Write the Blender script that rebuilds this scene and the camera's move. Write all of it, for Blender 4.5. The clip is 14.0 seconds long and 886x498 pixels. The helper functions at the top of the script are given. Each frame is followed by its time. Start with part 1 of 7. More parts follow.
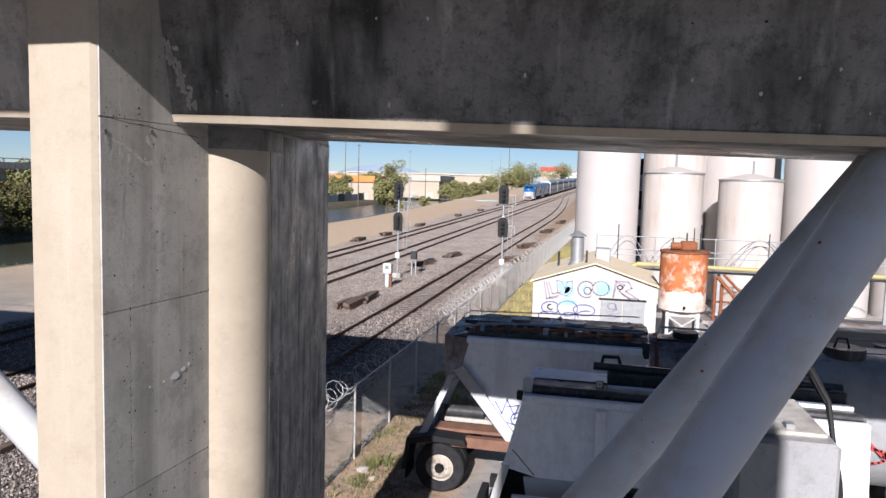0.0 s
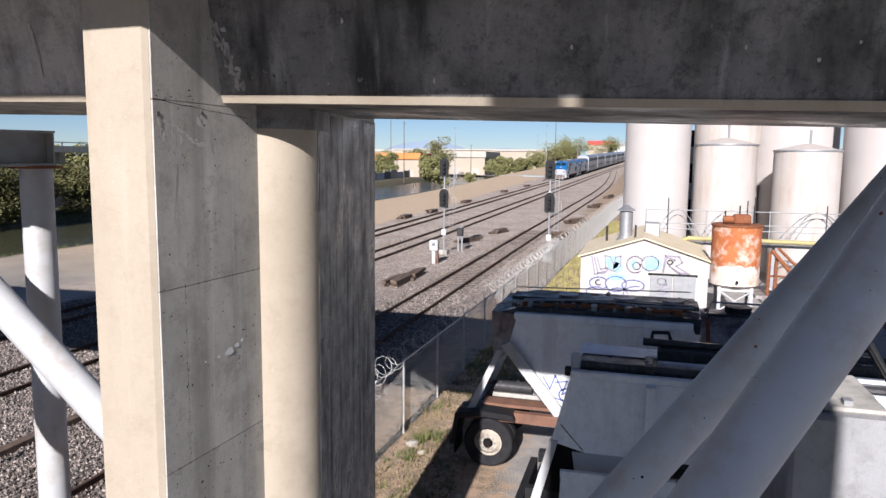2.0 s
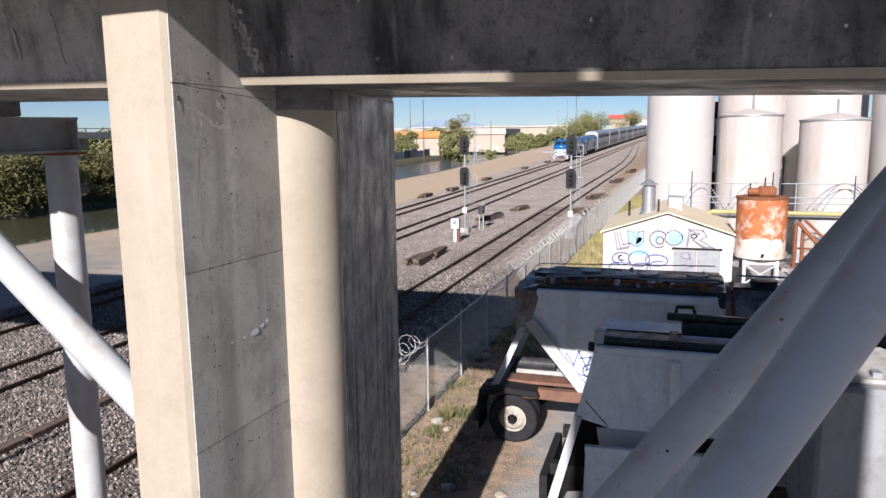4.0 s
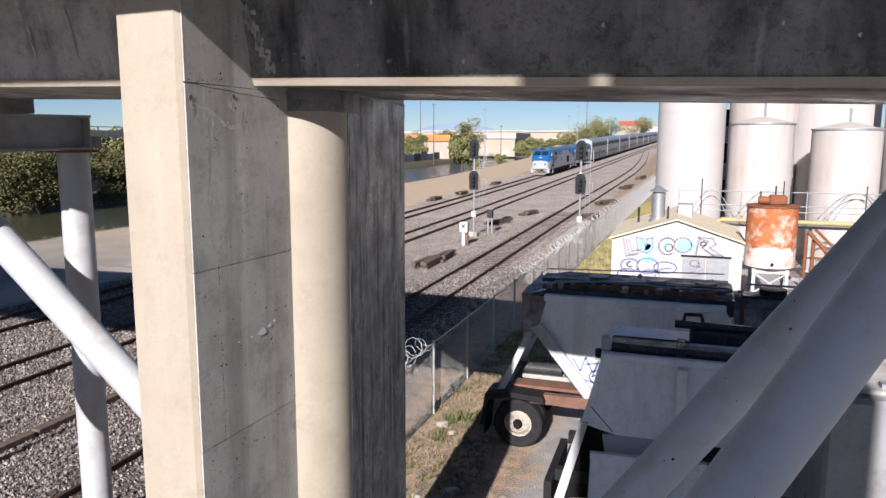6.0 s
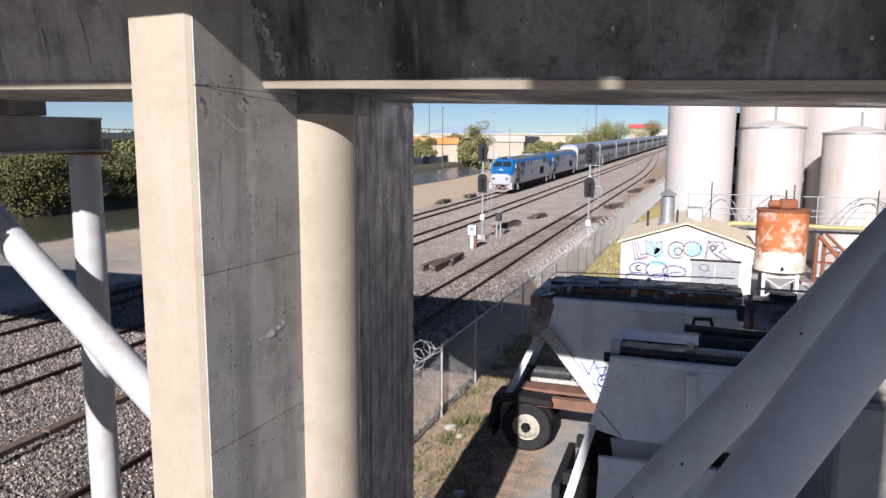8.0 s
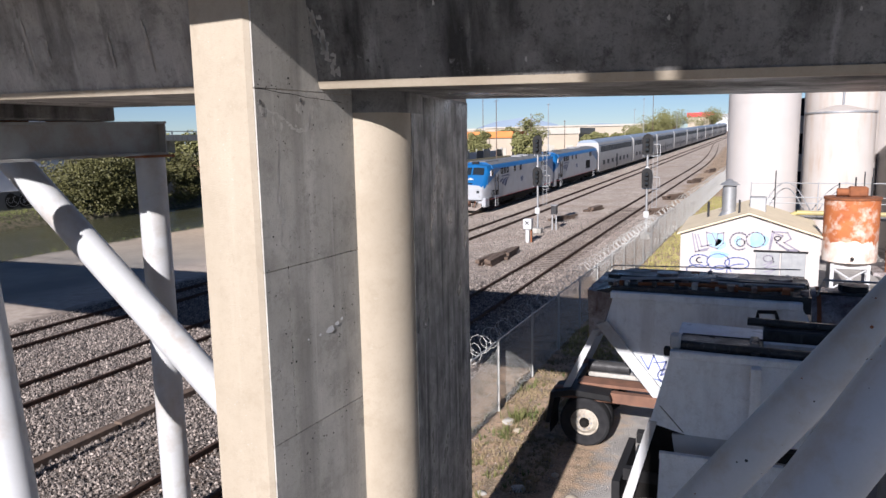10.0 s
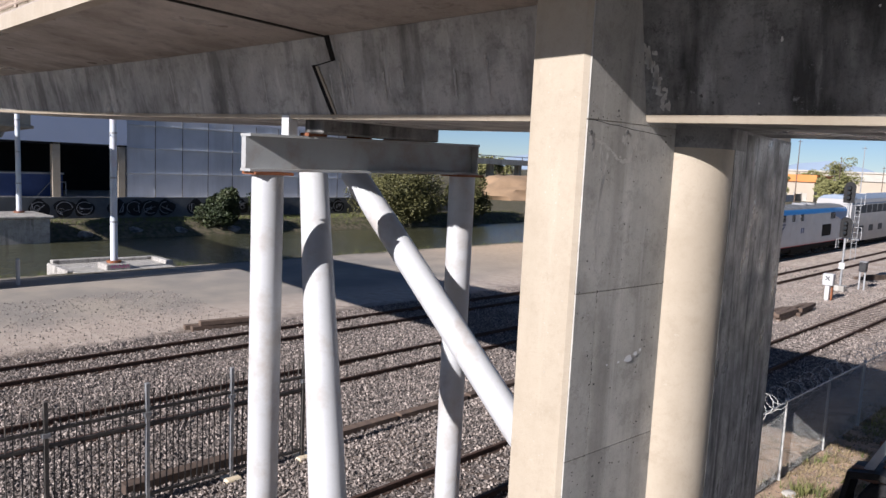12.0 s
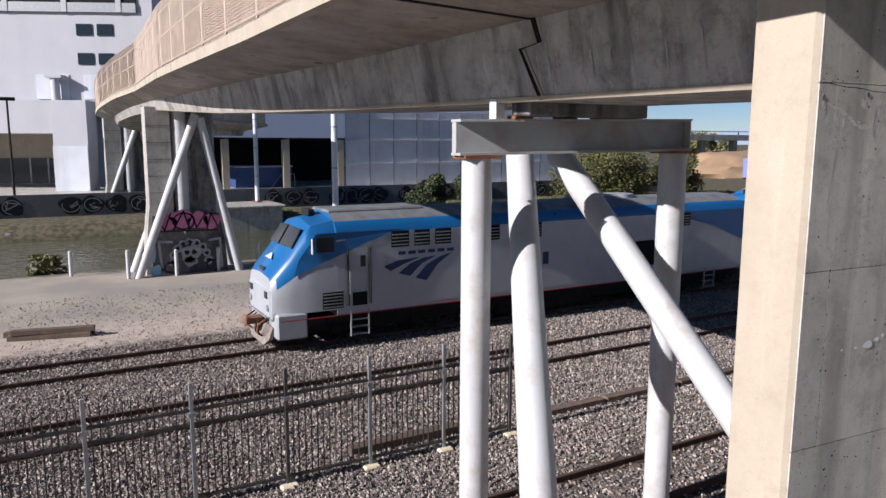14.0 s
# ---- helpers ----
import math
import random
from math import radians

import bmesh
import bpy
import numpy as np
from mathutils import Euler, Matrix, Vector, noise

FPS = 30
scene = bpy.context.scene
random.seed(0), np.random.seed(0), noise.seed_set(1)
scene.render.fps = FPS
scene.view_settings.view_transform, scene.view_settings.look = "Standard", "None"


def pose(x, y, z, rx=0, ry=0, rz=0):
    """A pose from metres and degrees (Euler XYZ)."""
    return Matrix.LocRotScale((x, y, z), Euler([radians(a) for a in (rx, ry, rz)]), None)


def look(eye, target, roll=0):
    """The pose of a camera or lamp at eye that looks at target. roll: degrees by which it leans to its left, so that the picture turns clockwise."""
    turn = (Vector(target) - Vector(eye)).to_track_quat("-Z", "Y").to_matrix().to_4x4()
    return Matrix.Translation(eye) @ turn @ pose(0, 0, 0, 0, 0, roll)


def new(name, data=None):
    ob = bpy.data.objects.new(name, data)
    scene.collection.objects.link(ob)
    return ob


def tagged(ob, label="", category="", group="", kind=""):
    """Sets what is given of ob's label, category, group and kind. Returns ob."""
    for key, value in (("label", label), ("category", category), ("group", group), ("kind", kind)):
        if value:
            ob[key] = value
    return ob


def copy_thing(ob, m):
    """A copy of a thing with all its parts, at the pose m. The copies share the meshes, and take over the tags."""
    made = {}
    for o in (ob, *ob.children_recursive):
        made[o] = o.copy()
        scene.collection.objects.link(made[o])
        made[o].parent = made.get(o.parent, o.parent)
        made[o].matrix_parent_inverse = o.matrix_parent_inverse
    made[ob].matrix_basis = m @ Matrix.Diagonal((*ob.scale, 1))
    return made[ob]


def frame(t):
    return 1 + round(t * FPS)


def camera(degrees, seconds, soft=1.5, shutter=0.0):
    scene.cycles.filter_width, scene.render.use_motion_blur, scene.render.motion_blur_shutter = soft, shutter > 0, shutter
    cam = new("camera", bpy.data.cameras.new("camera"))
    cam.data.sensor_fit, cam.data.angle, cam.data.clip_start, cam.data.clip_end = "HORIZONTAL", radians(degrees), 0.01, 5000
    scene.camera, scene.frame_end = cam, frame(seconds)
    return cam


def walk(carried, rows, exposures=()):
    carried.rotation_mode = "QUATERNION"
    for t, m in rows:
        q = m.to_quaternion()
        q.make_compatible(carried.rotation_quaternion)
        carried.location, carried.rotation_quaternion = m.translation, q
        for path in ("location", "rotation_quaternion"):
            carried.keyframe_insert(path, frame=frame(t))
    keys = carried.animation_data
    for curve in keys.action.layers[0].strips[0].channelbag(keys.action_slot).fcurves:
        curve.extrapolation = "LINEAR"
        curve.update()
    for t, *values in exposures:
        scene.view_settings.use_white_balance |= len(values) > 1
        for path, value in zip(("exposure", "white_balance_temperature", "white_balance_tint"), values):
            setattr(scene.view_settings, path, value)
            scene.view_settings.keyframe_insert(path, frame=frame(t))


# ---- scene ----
cam = camera(63.2, 14.0)
PATH = [
    (0, (0.135, -0.498, 6.5), (-0.278, 1.451, 6.32), 1.6),
    (0.5, (0.134, -0.5, 6.498), (-0.337, 1.433, 6.294), 1.4),
    (1, (0.129, -0.495, 6.501), (-0.378, 1.426, 6.275), 1.2),
    (1.5, (0.132, -0.499, 6.499), (-0.391, 1.416, 6.26), 1.0),
    (2, (0.133, -0.502, 6.497), (-0.402, 1.41, 6.25), 0.6),
    (2.5, (0.131, -0.501, 6.497), (-0.418, 1.404, 6.236), 0.3),
    (3, (0.132, -0.497, 6.497), (-0.435, 1.4, 6.215), -0.2),
    (3.5, (0.135, -0.5, 6.496), (-0.452, 1.388, 6.19), -0.8),
    (6, (0.136, -0.504, 6.493), (-0.476, 1.377, 6.196), 0.2),
    (6.5, (0.134, -0.502, 6.492), (-0.485, 1.378, 6.207), 0.4),
    (7, (0.133, -0.501, 6.49), (-0.491, 1.378, 6.206), 0.5),
    (9.3, (0.133, -0.51, 6.496), (-0.557, 1.344, 6.199), -0.9),
    (9.5, (0.133, -0.511, 6.496), (-0.579, 1.335, 6.199), -1.0),
    (10, (0.141, -0.528, 6.505), (-0.636, 1.29, 6.202), -1.1),
    (10.5, (0.111, -0.551, 6.506), (-0.798, 1.207, 6.221), -0.8),
    (10.8, (0.107, -0.6, 6.502), (-0.924, 1.094, 6.241), -0.4),
    (11, (0.085, -0.601, 6.526), (-1.034, 1.037, 6.277), -0.0),
    (11.5, (0.071, -0.633, 6.479), (-1.259, 0.844, 6.258), 1.7),
    (12, (-0.03, -0.878, 6.496), (-1.421, 0.54, 6.263), 2.7),
    (12.5, (-0.058, -1.019, 6.505), (-1.475, 0.374, 6.274), 2.2),
    (13, (-0.055, -1.045, 6.499), (-1.538, 0.277, 6.268), 1.3),
    (13.5, (-0.005, -1.026, 6.493), (-1.603, 0.149, 6.243), 0.5),
    (14, (0.025, -0.998, 6.468), (-1.698, -0.025, 6.175), 0.2),
]
walk(cam, [(t, look(eye, target, roll)) for t, eye, target, roll in PATH], [(0, 0.82, 6150, 16), (14, 0.82, 6150, 16)])

# ---- light ----
SUN_V = Vector((-0.035, 1.0, -0.50)).normalized()
world = bpy.data.worlds.new("sky")
scene.world = world
world.use_nodes = True
wn = world.node_tree.nodes
sky = wn.new("ShaderNodeTexSky")
sky.sky_type = "NISHITA"
sky.sun_disc = False
sky.sun_elevation = math.asin(-SUN_V.z)
sky.sun_rotation = math.atan2(-SUN_V.x, -SUN_V.y)
sky.air_density, sky.dust_density, sky.ozone_density = 0.7, 0.0, 4.0
wn["Background"].inputs["Strength"].default_value = 0.042
world.node_tree.links.new(sky.outputs[0], wn["Background"].inputs["Color"])
sun = new("sun", bpy.data.lights.new("sun", "SUN"))
sun.data.energy, sun.data.angle, sun.data.color = 5.0, radians(0.55), (1.0, 0.95, 0.88)
sun.rotation_euler = SUN_V.to_track_quat("-Z", "Y").to_euler()

# ---- materials ----
MATS = {}


def mat(name, a, b=None, rough=0.8, metal=0.0, scale=4.0, fine=60.0, bump=0.2, stain=None, stain_scale=0.7, stain_amt=0.4, streak=False, per=0.0, spec=0.4):
    """A painted or raw surface: two colours mixed by grain at two sizes, stains with a shape of their own, fine relief."""
    m = bpy.data.materials.new(name)
    m.use_nodes = True
    n, l = m.node_tree.nodes, m.node_tree.links
    p = n["Principled BSDF"]
    p.inputs["Metallic"].default_value = metal
    p.inputs["Specular IOR Level"].default_value = spec
    b = b or tuple(c * 0.8 for c in a)
    co = n.new("ShaderNodeTexCoord")
    n1 = n.new("ShaderNodeTexNoise"); n1.inputs["Scale"].default_value = scale; n1.inputs["Detail"].default_value = 6
    n2 = n.new("ShaderNodeTexNoise"); n2.inputs["Scale"].default_value = fine; n2.inputs["Detail"].default_value = 4
    for q in (n1, n2):
        l.new(co.outputs["Object"], q.inputs["Vector"])
    add = n.new("ShaderNodeMath"); add.operation = "MULTIPLY_ADD"; add.inputs[1].default_value = 0.35
    l.new(n2.outputs["Fac"], add.inputs[0]); l.new(n1.outputs["Fac"], add.inputs[2])
    r = n.new("ShaderNodeMapRange"); r.inputs[1].default_value = 0.45; r.inputs[2].default_value = 0.9
    l.new(add.outputs[0], r.inputs[0])
    mix = n.new("ShaderNodeMix"); mix.data_type = "RGBA"
    mix.inputs[6].default_value = (*a, 1); mix.inputs[7].default_value = (*b, 1)
    l.new(r.outputs[0], mix.inputs[0])
    col = mix.outputs[2]
    if stain:
        mp = n.new("ShaderNodeMapping"); l.new(co.outputs["Object"], mp.inputs[0])
        if streak:
            mp.inputs["Scale"].default_value = (1.0, 1.0, 0.12)
        n3 = n.new("ShaderNodeTexNoise"); n3.inputs["Scale"].default_value = stain_scale; n3.inputs["Detail"].default_value = 8; n3.inputs["Roughness"].default_value = 0.65
        l.new(mp.outputs[0], n3.inputs["Vector"])
        r3 = n.new("ShaderNodeMapRange"); r3.inputs[1].default_value = 0.50; r3.inputs[2].default_value = 0.68; r3.inputs[4].default_value = stain_amt
        l.new(n3.outputs["Fac"], r3.inputs[0])
        mx = n.new("ShaderNodeMix"); mx.data_type = "RGBA"; mx.inputs[7].default_value = (*stain, 1)
        l.new(r3.outputs[0], mx.inputs[0]); l.new(col, mx.inputs[6])
        col = mx.outputs[2]
    if per:
        oi = n.new("ShaderNodeObjectInfo")
        hv = n.new("ShaderNodeHueSaturation")
        rr = n.new("ShaderNodeMapRange"); rr.inputs[3].default_value = 1 - per; rr.inputs[4].default_value = 1 + per
        l.new(oi.outputs["Random"], rr.inputs[0]); l.new(rr.outputs[0], hv.inputs["Value"]); l.new(col, hv.inputs["Color"])
        col = hv.outputs[0]
    l.new(col, p.inputs["Base Color"])
    rg = n.new("ShaderNodeMapRange"); rg.inputs[3].default_value = max(0.05, rough - 0.1); rg.inputs[4].default_value = min(1, rough + 0.1)
    l.new(n1.outputs["Fac"], rg.inputs[0]); l.new(rg.outputs[0], p.inputs["Roughness"])
    if bump:
        bp = n.new("ShaderNodeBump"); bp.inputs["Strength"].default_value = bump; bp.inputs["Distance"].default_value = 0.02
        l.new(add.outputs[0], bp.inputs["Height"]); l.new(bp.outputs[0], p.inputs["Normal"])
    MATS[name] = m
    return m


def glass(name, colour, rough=0.08):
    m = mat(name, colour, colour, rough=rough, bump=0.0, spec=0.6)
    return m


def concrete(name, a, b, dark, light, amt=0.75, streaks=1.0, scale=1.0, per=0.0, rough=0.95):
    """Cast concrete: cloudy blotches, vertical runs, pale lime bloom, fine pitting and hairline relief."""
    m = bpy.data.materials.new(name)
    m.use_nodes = True
    n, l = m.node_tree.nodes, m.node_tree.links
    p = n["Principled BSDF"]
    p.inputs["Specular IOR Level"].default_value = 0.25
    co = n.new("ShaderNodeTexCoord")

    def tex(sc, detail=6, rough=0.6, stretch=None):
        q = n.new("ShaderNodeTexNoise")
        q.inputs["Scale"].default_value, q.inputs["Detail"].default_value, q.inputs["Roughness"].default_value = sc * scale, detail, rough
        if stretch:
            mp = n.new("ShaderNodeMapping"); mp.inputs["Scale"].default_value = stretch
            l.new(co.outputs["Object"], mp.inputs[0]); l.new(mp.outputs[0], q.inputs["Vector"])
        else:
            l.new(co.outputs["Object"], q.inputs["Vector"])
        return q.outputs["Fac"]

    def ramp(v, lo, hi, top=1.0):
        q = n.new("ShaderNodeMapRange"); q.inputs[1].default_value, q.inputs[2].default_value, q.inputs[4].default_value = lo, hi, top
        l.new(v, q.inputs[0]); return q.outputs[0]

    def mixc(f, x, y):
        q = n.new("ShaderNodeMix"); q.data_type = "RGBA"
        for i, v in ((0, f), (6, x), (7, y)):
            if isinstance(v, tuple):
                q.inputs[i].default_value = (*v, 1)
            else:
                l.new(v, q.inputs[i])
        return q.outputs[2]
    cloud = tex(0.9, 8, 0.62)
    c = mixc(ramp(cloud, 0.36, 0.64), a, b)
    c = mixc(ramp(tex(2.6, 8, 0.7), 0.5, 0.72, amt * 0.7), c, dark)
    c = mixc(ramp(tex(2.2, 7, 0.6, (1, 1, 0.09)), 0.5, 0.66, amt * streaks), c, dark)
    c = mixc(ramp(tex(5.0, 6, 0.6, (1, 1, 0.05)), 0.58, 0.72, 0.6 * streaks), c, light)
    c = mixc(ramp(tex(1.7, 9, 0.75), 0.62, 0.74, 0.55), c, light)
    c = mixc(ramp(tex(4.5, 12, 0.82), 0.53, 0.60, amt * 0.55), c, dark)
    c = mixc(ramp(tex(9.0, 12, 0.8), 0.60, 0.66, 0.4), c, light)
    c = mixc(ramp(tex(24, 10, 0.78), 0.54, 0.63, amt * 0.45), c, dark)
    grain = tex(70, 5, 0.7)
    c = mixc(ramp(grain, 0.52, 0.75, 0.35), c, dark)
    if per:
        oi, hv = n.new("ShaderNodeObjectInfo"), n.new("ShaderNodeHueSaturation")
        rr = n.new("ShaderNodeMapRange"); rr.inputs[3].default_value, rr.inputs[4].default_value = 1 - per, 1 + per
        l.new(oi.outputs["Random"], rr.inputs[0]); l.new(rr.outputs[0], hv.inputs["Value"]); l.new(c, hv.inputs["Color"])
        c = hv.outputs[0]
    l.new(c, p.inputs["Base Color"])
    l.new(ramp(cloud, 0.2, 0.8, rough), p.inputs["Roughness"])
    vo = n.new("ShaderNodeTexVoronoi"); vo.inputs["Scale"].default_value = 26
    l.new(co.outputs["Object"], vo.inputs["Vector"])
    ad = n.new("ShaderNodeMath"); ad.operation = "MULTIPLY_ADD"; ad.inputs[1].default_value = 0.5
    l.new(ramp(vo.outputs["Distance"], 0.0, 0.12), ad.inputs[0]); l.new(grain, ad.inputs[2])
    bp = n.new("ShaderNodeBump"); bp.inputs["Strength"].default_value, bp.inputs["Distance"].default_value = 0.3, 0.01
    l.new(ad.outputs[0], bp.inputs["Height"]); l.new(bp.outputs[0], p.inputs["Normal"])
    MATS[name] = m
    return m


CONC = concrete("concrete", (0.48, 0.46, 0.42), (0.37, 0.355, 0.32), (0.17, 0.16, 0.145), (0.60, 0.58, 0.54), 0.7, 0.9, per=0.10)
CONC_L = concrete("concrete cream coat", (0.415, 0.36, 0.285), (0.355, 0.305, 0.237), (0.27, 0.225, 0.165), (0.49, 0.445, 0.37), 0.5, 0.6)
CONC_D = concrete("concrete dark", (0.28, 0.272, 0.262), (0.13, 0.127, 0.122), (0.02, 0.02, 0.02), (0.46, 0.455, 0.44), 0.95, 0.9)
CONC_M = concrete("concrete weathered", (0.47, 0.45, 0.42), (0.32, 0.305, 0.285), (0.085, 0.08, 0.076), (0.60, 0.58, 0.55), 0.75, 1.0)
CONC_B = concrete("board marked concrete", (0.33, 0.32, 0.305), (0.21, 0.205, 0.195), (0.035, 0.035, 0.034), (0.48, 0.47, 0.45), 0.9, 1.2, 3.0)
SOFFIT = concrete("concrete soffit", (0.43, 0.375, 0.33), (0.32, 0.28, 0.245), (0.10, 0.088, 0.08), (0.52, 0.475, 0.43), 0.8, 0.0, 0.8)
WHITE_ST = mat("white painted steel", (0.465, 0.475, 0.485), (0.41, 0.42, 0.43), 0.5, 0, 1.5, 40, 0.06, (0.33, 0.285, 0.245), 2.2, 0.6)
# white steel paint again, with the bluish shade under the deck mixed in
STRUT_P = mat("white paint tinted for shade", (0.46, 0.49, 0.53), (0.41, 0.44, 0.475), 0.5, 0, 1.5, 40, 0.06, (0.34, 0.28, 0.22), 2.6, 0.5)
GREY_ST = mat("grey painted steel", (0.36, 0.37, 0.37), (0.30, 0.31, 0.31), 0.55, 0, 2.0, 50, 0.08, (0.25, 0.16, 0.10), 2.0, 0.4)
RUST = mat("rust", (0.28, 0.10, 0.04), (0.16, 0.06, 0.03), 0.85, 0.1, 5, 60, 0.3)
RUST_TANK = mat("rusty white paint", (0.72, 0.66, 0.60), (0.62, 0.50, 0.40), 0.7, 0, 3, 50, 0.2, (0.40, 0.13, 0.05), 1.1, 0.95)
RUST_RED = mat("rust orange paint", (0.50, 0.17, 0.055), (0.36, 0.10, 0.035), 0.75, 0, 3, 50, 0.25, (0.66, 0.55, 0.46), 2.2, 0.9, False)
RAIL = mat("rail steel brown", (0.09, 0.055, 0.041), (0.055, 0.037, 0.03), 0.8, 0.1, 4, 80, 0.2, spec=0.2)
RAIL_TOP = mat("rail head steel", (0.35, 0.33, 0.32), (0.25, 0.23, 0.22), 0.35, 0.9, 4, 80, 0.05)
TIE = mat("sleeper wood", (0.13, 0.10, 0.08), (0.075, 0.058, 0.048), 0.9, 0, 6, 60, 0.5, per=0.3)
SILO = mat("silo white paint", (0.455, 0.43, 0.415), (0.42, 0.395, 0.38), 0.7, 0, 0.8, 30, 0.05, (0.50, 0.42, 0.36), 1.0, 0.3, True)
SILO_S = mat("silo streaked paint", (0.46, 0.425, 0.40), (0.42, 0.385, 0.355), 0.7, 0, 0.8, 30, 0.05, (0.36, 0.22, 0.12), 2.4, 0.4, True)
CREAM = mat("cream roof", (0.66, 0.56, 0.40), (0.58, 0.49, 0.34), 0.7, 0, 2, 40, 0.1, (0.45, 0.38, 0.28), 1.5, 0.4)
# white paint with runs and grime; the blue of skylit shade is tinted in
TRAIL = concrete("trailer white with sky tint", (0.84, 0.87, 0.90), (0.76, 0.79, 0.83), (0.36, 0.34, 0.33), (0.90, 0.91, 0.92), 0.4, 0.7, 1.3, rough=0.7)
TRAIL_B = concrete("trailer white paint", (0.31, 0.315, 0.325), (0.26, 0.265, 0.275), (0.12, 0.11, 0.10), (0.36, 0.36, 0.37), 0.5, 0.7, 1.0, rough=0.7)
TRAIL_D = concrete("grimy and shade-dark paint", (0.06, 0.06, 0.063), (0.03, 0.03, 0.032), (0.008, 0.008, 0.009), (0.42, 0.41, 0.41), 0.9, 0.3, 2.2, rough=0.85)
TRAIL_R = concrete("rusted white tank paint", (0.42, 0.40, 0.40), (0.14, 0.09, 0.075), (0.07, 0.03, 0.022), (0.62, 0.60, 0.60), 0.95, 0.6, 1.5, rough=0.8)
RUBBER = mat("tyre rubber", (0.028, 0.028, 0.03), (0.018, 0.018, 0.02), 0.9, 0, 8, 90, 0.2, spec=0.15)
# cream paint with grime, dulled to hold the shading of a dished rim
HUB = mat("wheel cream paint", (0.46, 0.42, 0.35), (0.34, 0.30, 0.25), 0.6, 0, 8, 60, 0.1, (0.10, 0.065, 0.045), 5, 0.8)
BLACK = mat("black enamel", (0.012, 0.012, 0.013), (0.02, 0.02, 0.021), 0.6, 0, 6, 60, 0.1, spec=0.2)
GALV = mat("galvanised steel", (0.38, 0.39, 0.40), (0.30, 0.31, 0.32), 0.5, 0.6, 5, 70, 0.1)
WIRE = mat("dull zinc wire", (0.50, 0.50, 0.48), (0.40, 0.40, 0.38), 0.6, 0.0, 5, 70, 0.0)
IRON = mat("weathered iron bars", (0.105, 0.097, 0.087), (0.062, 0.056, 0.05), 0.65, 0.2, 6, 70, 0.15, spec=0.3)
LBLUE = mat("locomotive blue", (0.008, 0.105, 0.285), (0.006, 0.08, 0.23), 0.32, 0, 1, 40, 0.0, (0.02, 0.10, 0.2), 2, 0.3, spec=0.5)
LSILV = mat("locomotive silver paint", (0.37, 0.385, 0.415), (0.335, 0.35, 0.375), 0.4, 0.15, 1.2, 40, 0.0, (0.29, 0.28, 0.27), 1.4, 0.35)
ROOF_G = mat("sooty grey roof paint", (0.17, 0.18, 0.19), (0.11, 0.115, 0.12), 0.7, 0, 2, 40, 0.05, (0.06, 0.06, 0.06), 1.5, 0.6)
LGREY = mat("undercarriage grey", (0.30, 0.31, 0.32), (0.24, 0.24, 0.25), 0.6, 0, 3, 40, 0.05)
LNAVY = mat("livery navy", (0.012, 0.03, 0.10), None, 0.4, 0, 4, 40, 0.0)
RED_ST = mat("red stripe", (0.42, 0.05, 0.05), None, 0.5, 0, 4, 40, 0.0)
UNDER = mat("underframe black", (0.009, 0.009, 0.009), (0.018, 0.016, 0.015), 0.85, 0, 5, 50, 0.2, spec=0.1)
DGLASS = glass("dark glass", (0.015, 0.02, 0.025))
CAR_ST = mat("stainless coach side", (0.40, 0.395, 0.385), (0.34, 0.335, 0.33), 0.5, 0.1, 1, 40, 0.03, (0.30, 0.29, 0.28), 1.2, 0.4)
COACH_W = mat("tinted coach window", (0.025, 0.03, 0.04), (0.02, 0.025, 0.03), 0.5, 0, 1, 20, 0.0, spec=0.15)
WOOD = mat("weathered timber", (0.13, 0.092, 0.068), (0.075, 0.053, 0.042), 0.9, 0, 5, 60, 0.4, per=0.25)
BROWN_B = mat("red brown beam", (0.22, 0.11, 0.07), (0.13, 0.07, 0.05), 0.8, 0, 3, 40, 0.3, (0.08, 0.05, 0.04), 2, 0.6)
WHITE_B = mat("white stucco", (0.45, 0.45, 0.48), (0.41, 0.41, 0.44), 0.8, 0, 0.4, 20, 0.05, (0.36, 0.36, 0.385), 0.25, 0.4, True)
GREY_B = mat("grey precast wall", (0.58, 0.60, 0.65), (0.48, 0.50, 0.545), 0.8, 0, 0.5, 20, 0.1, (0.32, 0.33, 0.36), 0.3, 0.6, True)
# near-black: shade of open rooms put into the colour; also the plant wall
DARK_B = mat("near-black walls and shade", (0.02, 0.021, 0.023), None, 0.9, 0, 1, 20, 0.0, spec=0.1)
BLUE_D = mat("dumpster blue", (0.03, 0.06, 0.18), None, 0.5, 0, 2, 40, 0.05)
BARK = mat("bark", (0.12, 0.09, 0.065), (0.07, 0.05, 0.04), 0.9, 0, 8, 50, 0.5)
LEAF = mat("leaves olive", (0.105, 0.10, 0.034), (0.055, 0.056, 0.02), 0.6, 0, 0.9, 9, 0.0, (0.13, 0.12, 0.04), 0.6, 0.6)
# far leaves, paled so that distance haze is in their colour
LEAF_F = mat("olive leaves with painted haze", (0.20, 0.195, 0.075), (0.12, 0.125, 0.05), 0.7, 0, 0.3, 4, 0.0, (0.24, 0.22, 0.08), 0.3, 0.6)
LEAF_D = mat("leaves dark green", (0.035, 0.05, 0.018), (0.02, 0.03, 0.012), 0.6, 0, 0.9, 9, 0.0, (0.07, 0.075, 0.025), 0.7, 0.6)
GRASS = mat("dry grass", (0.36, 0.28, 0.165), (0.19, 0.15, 0.09), 0.9, 0, 2, 30, 0.2)
GRASS_Y = mat("yellow green grass", (0.42, 0.37, 0.15), (0.24, 0.23, 0.08), 0.9, 0, 1, 30, 0.1)
